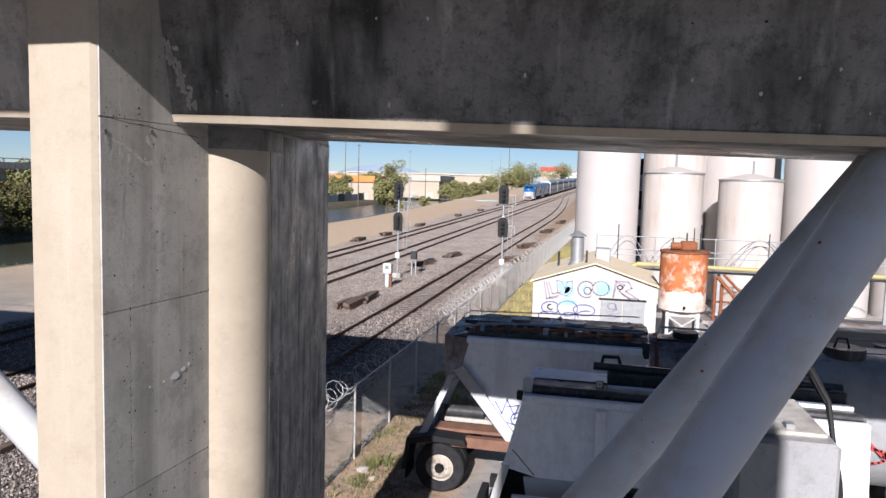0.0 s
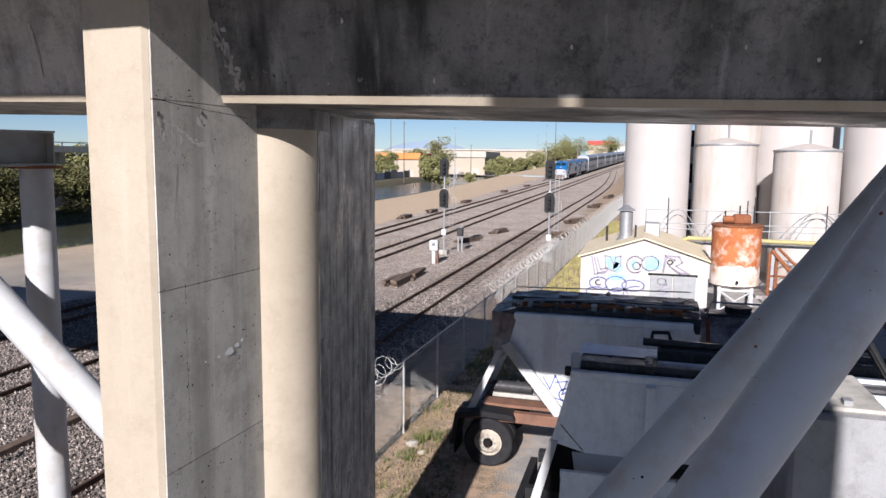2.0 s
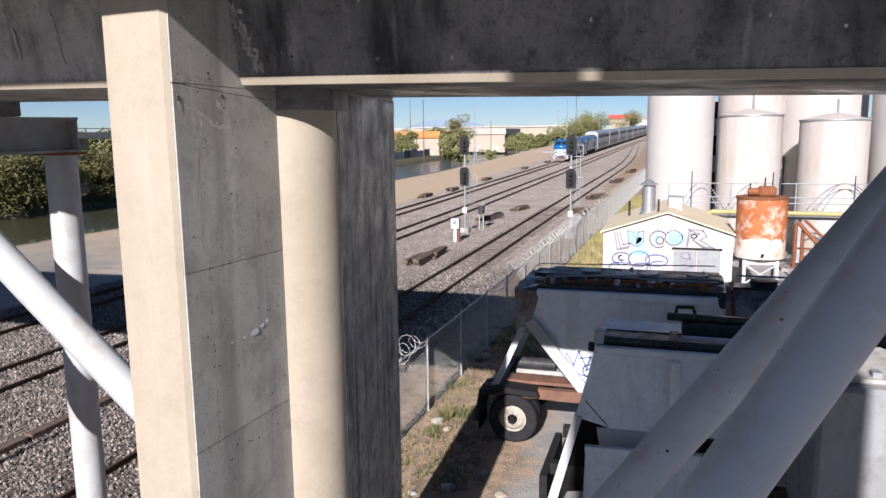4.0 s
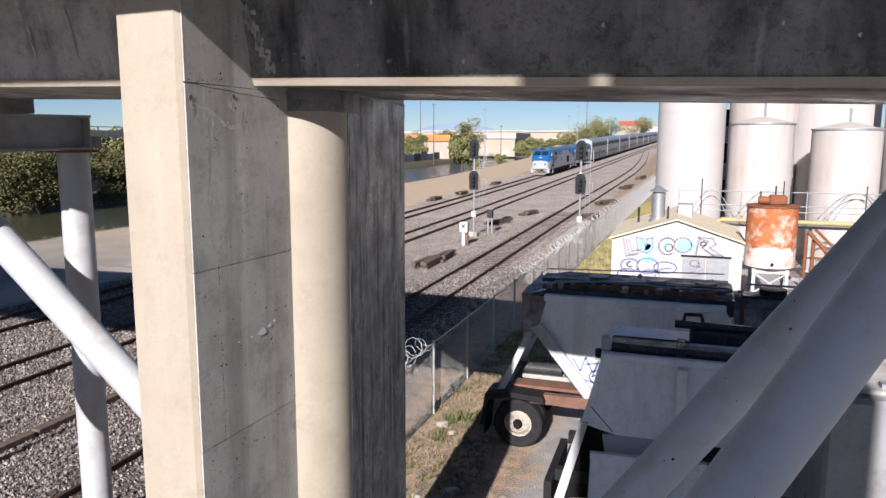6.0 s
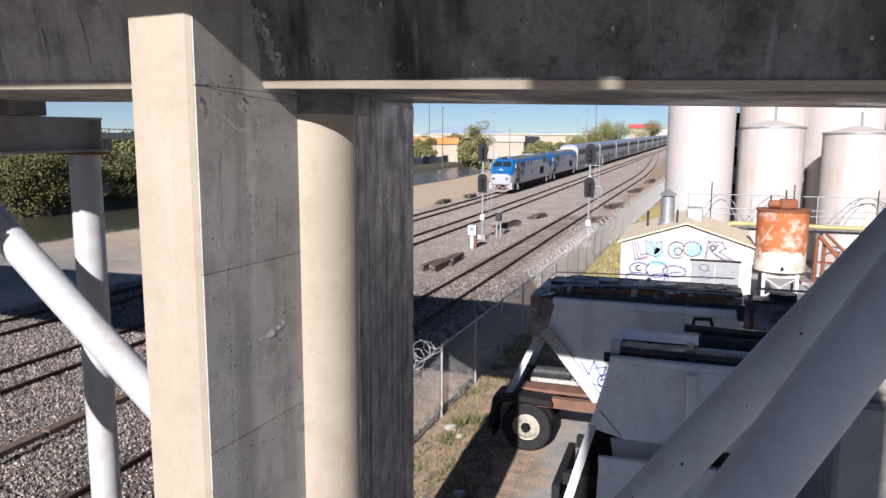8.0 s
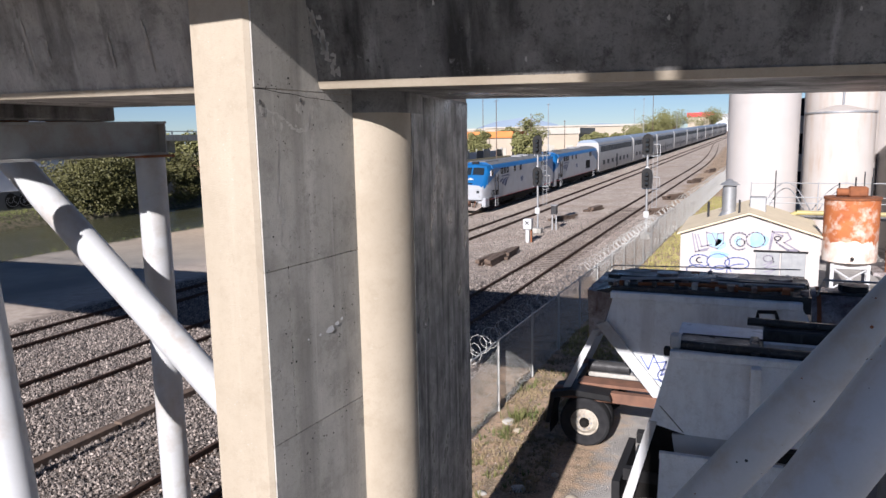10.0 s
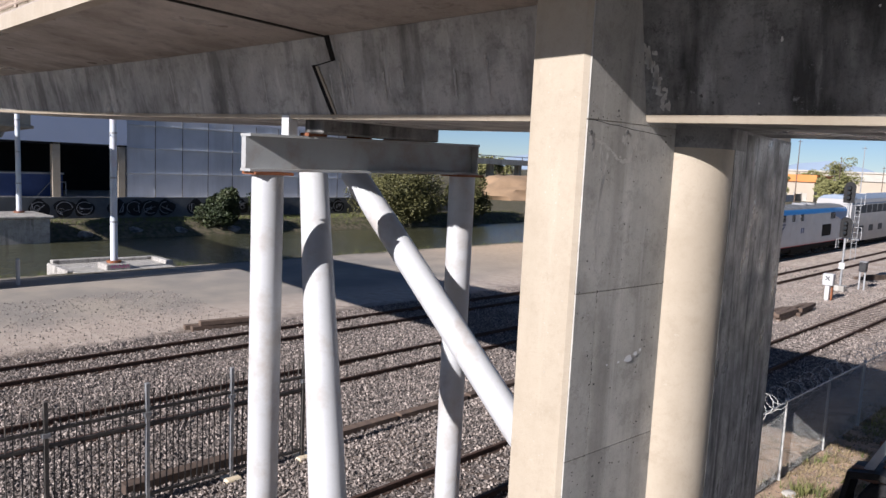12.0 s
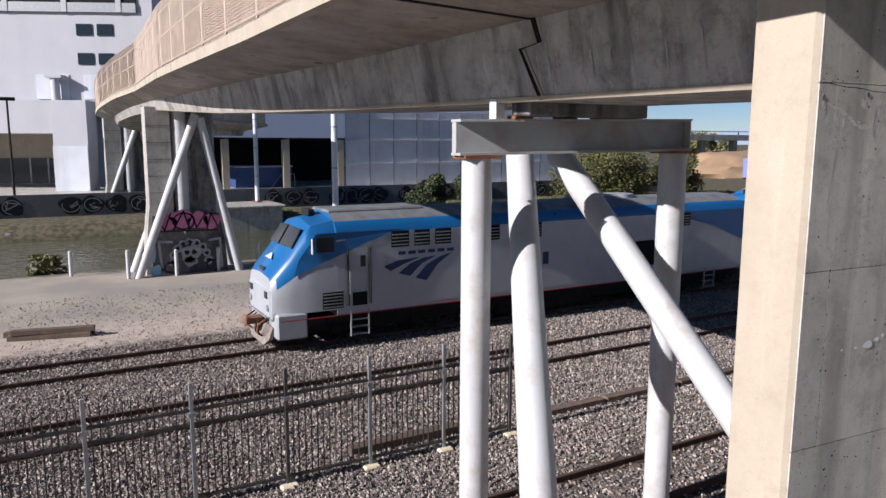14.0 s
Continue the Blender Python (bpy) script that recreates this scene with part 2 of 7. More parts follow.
GRASS_G = mat("green weeds", (0.08, 0.12, 0.03), (0.17, 0.16, 0.06), 0.8, 0, 2, 30, 0.2)
# blue-grey is air haze mixed into the hills' colour
HILL = mat("hills with painted haze", (0.24, 0.30, 0.38), (0.22, 0.28, 0.36), 1.0, 0, 0.01, 1, 0.0, spec=0.0)
TAN_B = mat("tan warehouse wall", (0.40, 0.345, 0.27), (0.35, 0.30, 0.24), 0.8, 0, 0.2, 8, 0.0)
ORANGE_B = mat("orange roof", (0.60, 0.22, 0.06), None, 0.7, 0, 0.3, 8, 0.0)
RED_B = mat("red stand", (0.55, 0.04, 0.05), None, 0.6, 0, 0.3, 8, 0.0)
ROOF_B = mat("pale roof sheet", (0.42, 0.39, 0.34), (0.36, 0.34, 0.30), 0.7, 0, 0.3, 8, 0.0)
YPIPE = mat("yellow pipe paint", (0.40, 0.34, 0.14), (0.32, 0.275, 0.13), 0.6, 0, 3, 40, 0.05, (0.30, 0.25, 0.17), 3, 0.5)
PINK = mat("pink spray paint", (0.62, 0.20, 0.36), (0.5, 0.15, 0.3), 0.6, 0, 3, 40, 0.0)
BLUE_SP = mat("blue spray paint", (0.10, 0.14, 0.36), (0.18, 0.21, 0.40), 0.6, 0, 3, 40, 0.0)
CYAN_SP = mat("pale blue spray paint", (0.22, 0.46, 0.60), (0.34, 0.52, 0.62), 0.6, 0, 3, 40, 0.0)
VIOLET_SP = mat("violet spray paint", (0.20, 0.19, 0.25), (0.30, 0.27, 0.33), 0.6, 0, 3, 40, 0.0)
WHITE_SP = mat("white spray paint", (0.75, 0.75, 0.75), None, 0.6, 0, 3, 40, 0.0)
RED_SP = mat("red spray paint", (0.40, 0.05, 0.05), None, 0.6, 0, 3, 40, 0.0)


def ground_material():
    """Dirt road, ballast, weeds and yard pavement, told apart by where they lie."""
    m = bpy.data.materials.new("ground")
    m.use_nodes = True
    n, l = m.node_tree.nodes, m.node_tree.links
    p = n["Principled BSDF"]
    p.inputs["Roughness"].default_value = 0.95
    p.inputs["Specular IOR Level"].default_value = 0.2
    geo = n.new("ShaderNodeNewGeometry")
    sep = n.new("ShaderNodeSeparateXYZ"); l.new(geo.outputs["Position"], sep.inputs[0])

    def noise(scale, detail=5):
        q = n.new("ShaderNodeTexNoise"); q.inputs["Scale"].default_value = scale; q.inputs["Detail"].default_value = detail
        l.new(geo.outputs["Position"], q.inputs["Vector"]); return q.outputs["Fac"]

    def maths(op, a, b=0.0, c=0.0):
        q = n.new("ShaderNodeMath"); q.operation = op
        for i, v in enumerate((a, b, c)):
            if isinstance(v, (int, float)):
                q.inputs[i].default_value = v
            else:
                l.new(v, q.inputs[i])
        return q.outputs[0]

    def ramp(v, lo, hi):
        q = n.new("ShaderNodeMapRange"); q.inputs[1].default_value = lo; q.inputs[2].default_value = hi
        l.new(v, q.inputs[0]); return q.outputs[0]

    def mixc(f, a, b):
        q = n.new("ShaderNodeMix"); q.data_type = "RGBA"
        for i, v in ((0, f), (6, a), (7, b)):
            if isinstance(v, tuple):
                q.inputs[i].default_value = (*v, 1)
            else:
                l.new(v, q.inputs[i])
        return q.outputs[2]

    big, mid, fine = noise(0.35), noise(2.5), noise(25, 4)
    x = maths("MULTIPLY_ADD", maths("SUBTRACT", mid, 0.5), 1.6, sep.outputs["X"])
    x = maths("MULTIPLY_ADD", maths("SUBTRACT", big, 0.5), 2.0, x)
    vor = n.new("ShaderNodeTexVoronoi"); vor.inputs["Scale"].default_value = 16; l.new(geo.outputs["Position"], vor.inputs["Vector"])
    vcol = n.new("ShaderNodeSeparateColor"); l.new(vor.outputs["Color"], vcol.inputs[0])
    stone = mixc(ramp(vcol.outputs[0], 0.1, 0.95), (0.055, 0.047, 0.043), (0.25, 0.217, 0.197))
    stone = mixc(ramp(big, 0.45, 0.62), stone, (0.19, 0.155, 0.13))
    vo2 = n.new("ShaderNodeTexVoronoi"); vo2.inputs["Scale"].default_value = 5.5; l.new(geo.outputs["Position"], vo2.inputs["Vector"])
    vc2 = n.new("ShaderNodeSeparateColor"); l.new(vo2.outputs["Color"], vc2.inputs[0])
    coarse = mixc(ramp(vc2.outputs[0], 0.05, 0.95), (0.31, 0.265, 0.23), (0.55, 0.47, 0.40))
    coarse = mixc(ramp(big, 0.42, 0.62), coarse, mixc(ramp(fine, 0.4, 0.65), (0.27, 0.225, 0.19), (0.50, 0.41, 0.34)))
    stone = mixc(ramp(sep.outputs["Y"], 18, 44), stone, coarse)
    dirt = mixc(ramp(mid, 0.35, 0.7), (0.44, 0.375, 0.32), (0.34, 0.285, 0.24))
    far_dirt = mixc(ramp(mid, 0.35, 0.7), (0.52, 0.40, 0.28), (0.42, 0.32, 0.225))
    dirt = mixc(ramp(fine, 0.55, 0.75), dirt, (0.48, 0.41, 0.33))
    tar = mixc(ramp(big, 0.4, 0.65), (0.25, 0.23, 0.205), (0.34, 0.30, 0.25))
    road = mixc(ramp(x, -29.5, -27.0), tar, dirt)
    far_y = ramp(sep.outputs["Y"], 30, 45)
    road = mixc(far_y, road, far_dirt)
    # bank soil darkened: the shadow over the far bank is put into its colour
    bank = mixc(ramp(mid, 0.4, 0.6), (0.06, 0.06, 0.034), (0.13, 0.11, 0.075))
    weeds = mixc(ramp(mid, 0.42, 0.62), (0.40, 0.28, 0.195), (0.17, 0.13, 0.09))
    weeds = mixc(ramp(fine, 0.5, 0.7), weeds, (0.46, 0.38, 0.26))
    yard = mixc(ramp(mid, 0.35, 0.65), (0.38, 0.36, 0.335), (0.29, 0.275, 0.26))
    yard = mixc(ramp(fine, 0.6, 0.75), yard, (0.42, 0.40, 0.37))
    c = mixc(ramp(x, -39.6, -38.8), bank, road)
    c = mixc(ramp(x, -25.2, -24.2), c, stone)
    c = mixc(ramp(x, -6.9, -5.9), c, weeds)
    c = mixc(ramp(maths("MULTIPLY_ADD", sep.outputs["Y"], -0.06, x), -3.6, -3.0), c, yard)
    l.new(c, p.inputs["Base Color"])
    inb = maths("MULTIPLY", ramp(x, -25.2, -24.2), maths("SUBTRACT", 1.0, ramp(x, -6.9, -5.9)))
    h = maths("ADD", maths("MULTIPLY", maths("SUBTRACT", 1.0, vor.outputs["Distance"]), maths("MULTIPLY", inb, 1.2)), maths("MULTIPLY", fine, 0.8))
    b = n.new("ShaderNodeBump"); b.inputs["Strength"].default_value = 0.7; b.inputs["Distance"].default_value = 0.05
    l.new(h, b.inputs["Height"]); l.new(b.outputs[0], p.inputs["Normal"])
    return m


def water_material():
    m = bpy.data.materials.new("canal water")
    m.use_nodes = True
    n, l = m.node_tree.nodes, m.node_tree.links
    p = n["Principled BSDF"]
    p.inputs["Base Color"].default_value = (0.065, 0.066, 0.038, 1)
    p.inputs["Roughness"].default_value = 0.08
    co = n.new("ShaderNodeTexCoord")
    q = n.new("ShaderNodeTexNoise"); q.inputs["Scale"].default_value = 1.6; q.inputs["Detail"].default_value = 5
    l.new(co.outputs["Object"], q.inputs["Vector"])
    b = n.new("ShaderNodeBump"); b.inputs["Strength"].default_value = 0.6; b.inputs["Distance"].default_value = 0.22
    l.new(q.outputs["Fac"], b.inputs["Height"]); l.new(b.outputs[0], p.inputs["Normal"])
    return m


COACH_R = mat("coach roof blue grey", (0.26, 0.31, 0.38), (0.22, 0.27, 0.34), 0.45, 0.2, 1, 30, 0.0)
COACH_B = mat("coach band blue", (0.05, 0.10, 0.20), (0.04, 0.08, 0.16), 0.4, 0, 2, 30, 0.0)
BASE_P = mat("black spray ground", (0.045, 0.045, 0.05), (0.09, 0.085, 0.09), 0.7, 0, 2, 30, 0.1, (0.2, 0.2, 0.21), 2.5, 0.5)
PILOT = mat("scuffed pilot steel", (0.22, 0.19, 0.17), (0.15, 0.12, 0.10), 0.8, 0.1, 4, 40, 0.2, (0.30, 0.26, 0.24), 3, 0.6)
SOOT = mat("damp soot stain", (0.055, 0.054, 0.052), (0.09, 0.088, 0.085), 0.9, 0, 12, 90, 0.1)
LIME = mat("lime bloom", (0.52, 0.50, 0.46), (0.42, 0.40, 0.37), 0.9, 0, 20, 90, 0.2)
WALL_D = mat("dark grey wall paint", (0.13, 0.135, 0.14), (0.09, 0.095, 0.10), 0.8, 0, 0.6, 20, 0.1, (0.19, 0.19, 0.19), 0.8, 0.6)
TAN_ST = mat("tan weathered mesh", (0.42, 0.335, 0.27), (0.33, 0.265, 0.215), 0.7, 0.1, 2, 40, 0.0)
GROUND, WATER = ground_material(), water_material()

# ---- builders ----


def mesh_of(name, bm, material, smooth=False):
    me = bpy.data.meshes.new(name)
    bmesh.ops.recalc_face_normals(bm, faces=bm.faces)
    bm.to_mesh(me)
    bm.free()
    for q in (material if isinstance(material, (list, tuple)) else [material]):
        me.materials.append(q)
    if smooth:
        for f in me.polygons:
            f.use_smooth = True
        me.set_sharp_from_angle(angle=radians(35))
    return me


def part(name, bm, material, parent=None, label="", smooth=True):
    ob = new(name, mesh_of(name, bm, material, smooth))
    if parent:
        ob.parent = parent
    if label:
        tagged(ob, label)
    return ob


def thing(name, label, category, at=(0, 0, 0), rz=0.0, group="", kind=""):
    ob = new(name)
    ob.empty_display_size = 0.2
    ob.matrix_basis = pose(*at, 0, 0, rz)
    return tagged(ob, label, category, group, kind)


def box(bm, lo, hi, m=None, bevel=0.0):
    ret = bmesh.ops.create_cube(bm, size=1.0)
    vs = ret["verts"]
    c = [(a + b) / 2 for a, b in zip(lo, hi)]
    s = [abs(b - a) for a, b in zip(lo, hi)]
    for v in vs:
        v.co = Vector((v.co.x * s[0] + c[0], v.co.y * s[1] + c[1], v.co.z * s[2] + c[2]))
    if bevel:
        es = list({e for v in vs for e in v.link_edges})
        r = bmesh.ops.bevel(bm, geom=es, offset=bevel, segments=1, affect="EDGES")
        vs = list({v for f in r["faces"] for v in f.verts} | {v for v in vs if v.is_valid})
    if m is not None:
        for v in vs:
            v.co = m @ v.co
    return bm


def boxed(lo, hi, m=None, bevel=0.0):
    return box(bmesh.new(), lo, hi, m, bevel)


def rod(bm, p, q, r, r2=None, seg=12, caps=True):
    p, q = Vector(p), Vector(q)
    r2 = r if r2 is None else r2
    turn = (q - p).to_track_quat("Z", "Y").to_matrix()
    a = [bm.verts.new(p + turn @ Vector((r * math.cos(2 * math.pi * i / seg), r * math.sin(2 * math.pi * i / seg), 0))) for i in range(seg)]
    b = [bm.verts.new(q + turn @ Vector((r2 * math.cos(2 * math.pi * i / seg), r2 * math.sin(2 * math.pi * i / seg), 0))) for i in range(seg)]
    for i in range(seg):
        bm.faces.new((a[i], a[(i + 1) % seg], b[(i + 1) % seg], b[i]))
    if caps:
        bm.faces.new(a[::-1]), bm.faces.new(b)
    return bm


def rodded(p, q, r, r2=None, seg=12):
    return rod(bmesh.new(), p, q, r, r2, seg)


def pipe(bm, pts, r, seg=8):
    """A bent tube: one skin swept through the points."""
    pts = [Vector(p) for p in pts]
    rings = []
    for k, p in enumerate(pts):
        d = (pts[min(k + 1, len(pts) - 1)] - pts[max(k - 1, 0)]).normalized()
        u = d.cross(Vector((0.31, 0.87, 0.38))).normalized()
        v = d.cross(u)
        rings.append([p + (u * math.cos(2 * math.pi * i / seg) + v * math.sin(2 * math.pi * i / seg)) * r for i in range(seg)])
    return loft(bm, rings)


def prism(bm, poly, z0, z1, m=None):
    """A plan outline raised from z0 to z1."""
    m = m or Matrix()
    a = [bm.verts.new(m @ Vector((x, y, z0))) for x, y in poly]
    b = [bm.verts.new(m @ Vector((x, y, z1))) for x, y in poly]
    k = len(poly)
    for i in range(k):
        bm.faces.new((a[i], a[(i + 1) % k], b[(i + 1) % k], b[i]))
    bm.faces.new(a[::-1]), bm.faces.new(b)
    return bm


def loft(bm, rings, closed=True, caps=True):
    vs = [[bm.verts.new(p) for p in r] for r in rings]
    k = len(rings[0])
    for a, b in zip(vs, vs[1:]):
        for i in range(k if closed else k - 1):
            bm.faces.new((a[i], a[(i + 1) % k], b[(i + 1) % k], b[i]))
    if caps and closed:
        bm.faces.new(vs[0][::-1]), bm.faces.new(vs[-1])
    return bm


def plate(bm, pts, thick, axis):
    """A flat outline with a thickness along axis."""
    d = Vector(axis) * thick
    a = [bm.verts.new(Vector(p)) for p in pts]
    b = [bm.verts.new(Vector(p) + d) for p in pts]
    k = len(pts)
    for i in range(k):
        bm.faces.new((a[i], a[(i + 1) % k], b[(i + 1) % k], b[i]))
    bm.faces.new(a[::-1]), bm.faces.new(b)
    return bm


# ---- the ground, water and tracks ----


def rise(y):
    """The line climbs gently past the signals."""
    d = y - 58
    return 0.0 if d < -20 else 0.02 * ((d + 20) ** 2 / 80 if d < 20 else d)


def bank_z(x, y):
    """Height of the ground: a canal runs along y between two banks."""
    def part_way(a, b):
        return min(1.0, max(0.0, (y - a) / (b - a)))
    e = -39.6 - 1.7 * part_way(45, 116) - 3.0 * part_way(116, 159) - 1.7 * part_way(159, 227)
    w = 19.4 + 1.2 * part_way(60, 170) + 8.0 * part_way(190, 300)
    if x > e:
        return rise(y) * min(1.0, max(0.0, (x - e) / 9.0))
    d = e - x
    if d < 3.0:
        return -0.2 * d
    if d < w:
        return max(-1.8, -0.6 - 0.9 * (d - 3.0))
    return min(0.3, -1.8 + (d - w) * (1.1 if d - w < 1.2 else 0.5) + (0.72 if d - w >= 1.2 else 0.0))


def build_ground():
    xs = [-3000, -900, -400, -200, -120, -95, -88, -84, -81, -79, -77.5, -76.5, -75.5, -74.5, -73.5, -72.5, -71.5, -70.5, -69.5, -68.5, -67.5, -66.5, -65.7] + [-65 + 0.7 * i for i in range(40)] + [-36, -30, -25, -20, -10, 0, 20, 60, 200, 900, 3000]
    ys = [-1500, -400, -100, -40] + [-30 + 5 * i for i in range(80)] + [450, 600, 900, 1500, 4000]
    bm = bmesh.new()
    vs = [[bm.verts.new((x, y, bank_z(x, y))) for x in xs] for y in ys]
    for a, b in zip(vs, vs[1:]):
        for i in range(len(xs) - 1):
            bm.faces.new((a[i], a[i + 1], b[i + 1], b[i]))
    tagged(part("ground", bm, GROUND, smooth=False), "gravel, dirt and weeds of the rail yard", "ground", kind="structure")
    bm = bmesh.new()
    vs = [bm.verts.new(p) for p in ((-90, -400, -0.75), (-38, -400, -0.75), (-38, 900, -0.75), (-90, 900, -0.75))]
    bm.faces.new(vs)
    tagged(part("water", bm, WATER, smooth=False), "murky green canal water with small ripples", "water", kind="structure")


RAIL_PROFILE = [(-0.07, 0.0), (0.07, 0.0), (0.07, 0.02), (0.012, 0.045), (0.012, 0.12), (0.036, 0.13), (0.036, 0.165), (-0.036, 0.165), (-0.036, 0.13), (-0.012, 0.12), (-0.012, 0.045), (-0.07, 0.02)]


def rail_strip(fx, ys, side, lift):
    bm = bmesh.new()
    rings = [[Vector((fx(y) + side * 0.753 + px, y, lift + rise(y) + pz)) for px, pz in RAIL_PROFILE] for y in ys]
    loft(bm, rings)
    for f in bm.faces:
        if f.normal.z > 0.9 and f.calc_center_median().z > lift + 0.15:
            f.material_index = 1
    return bm


def track(fx, y0, y1, label, ties, ties_z, group="railway tracks"):
    t = thing("railway_track", label, "railway track", group=group)
    ys = [y0 + (y1 - y0) * i / 110 for i in range(111)]
    for side in (-1, 1):
        part("rail", rail_strip(fx, ys, side, 0.0), [RAIL, RAIL_TOP], t, smooth=False)
    proto = mesh_of("sleeper", boxed((-1.28, -0.115, -0.14), (1.28, 0.115, 0.0), bevel=0.015), TIE)
    for y in ties:
        ob = new("sleeper", proto)
        ob.parent = t
        ob.matrix_basis = pose(fx(y) + random.uniform(-0.04, 0.04), y, ties_z + rise(y) + random.uniform(-0.01, 0.01), 0, random.uniform(-0.4, 0.4), random.uniform(-1.2, 1.2))
    return t


def bend(y):
    return 1.65 * rise(y)


def x1(y):
    return -22.1 + bend(y)


def x2(y):
    return -17.05 + bend(y)


def x3(y):
    s = min(1, max(0, (y - 112) / 175))
    return -9.42 + bend(y) - 7.63 * s * s * (3 - 2 * s)


# ---- the overpass ----
# stations along the bridge: x, then y and z of the girder's lower edge, and of the deck's lower outer edge
ST = [(40.0, 5.4, 6.3, 3.2, 7.55), (14.0, 4.65, 6.6, 2.3, 7.95), (4.0, 4.52, 6.775, 2.2, 8.07), (-3.0, 4.55, 6.93, 2.22, 8.15), (-8.0, 4.63, 7.01, 2.3, 8.19), (-13.0, 4.62, 7.105, 2.38, 8.24),
      (-19.0, 4.55, 7.25, 2.46, 8.35), (-25.0, 4.5, 7.42, 2.65, 8.5), (-31.0, 4.38, 7.68, 3.0, 8.65), (-37.0, 4.25, 7.95, 3.35, 8.8), (-44.0, 4.0, 7.9, 3.0, 8.75), (-50.0, 3.8, 7.7, 2.75, 8.5), (-55.0, 4.2, 7.5, 2.85, 8.25), (-60.0, 5.8, 7.3, 3.9, 8.1), (-65.0, 9.0, 7.1, 6.8, 8.0), (-69.0, 14.0, 7.0, 11.6, 7.9)]
BOX_W = 2.3


def at_x(x):
    for a, b in zip(ST, ST[1:]):
        if a[0] >= x >= b[0]:
            s = (x - a[0]) / (b[0] - a[0])
            return [p + (q - p) * s for p, q in zip(a, b)]
    return list(ST[-1])


def side_dir(i, pts):
    a, b = pts[max(0, i - 1)], pts[min(len(pts) - 1, i + 1)]
    d = Vector((b[0] - a[0], b[1] - a[1]))
    d.normalize()
    return Vector((-d.y, d.x)) * -1 if d.x < 0 else Vector((-d.y, d.x))


def stations(x_from, x_to, step=1.5):
    k = max(2, int(abs(x_to - x_from) / step) + 1)
    return [at_x(x_from + (x_to - x_from) * i / (k - 1)) for i in range(k)]


def sweep_bridge(rows, outline):
    """Sweep points given as functions of a station: (y, z) pairs."""
    return [[Vector((r[0], y, z)) for y, z in outline(r)] for r in rows]


def web_top(r):
    s = (r[3] - r[1])
    return r[1] - min(0.22, 0.2 * abs(s)), r[4] - 0.22 - 0.2 * min(1.0, max(0.0, (-20 - r[0]) / 15))


def girder_outline(r):
    yt, zt = web_top(r)
    yb, zb, w = r[1], r[2], BOX_W
    return [(yb, zb), (yb - 0.03, zb + 0.06), (yt, zt), (yt + w + 2 * (yb - yt), zt), (yb + w + 0.03, zb + 0.06), (yb + w, zb)]


def slab_outline(r):
    yt, zt = web_top(r)
    ye, ze = r[3], r[4]
    yf = r[1] + BOX_W + (r[1] - ye)
    ytf = r[1] + BOX_W + (r[1] - yt)
    return [(ye, ze), (ye, ze + 0.24), (ye + 0.3, ze + 0.26), (yf - 0.3, ze + 0.26), (yf, ze + 0.24), (yf, ze), (ytf + 0.02, zt + 0.004), (yt - 0.02, zt + 0.004)]


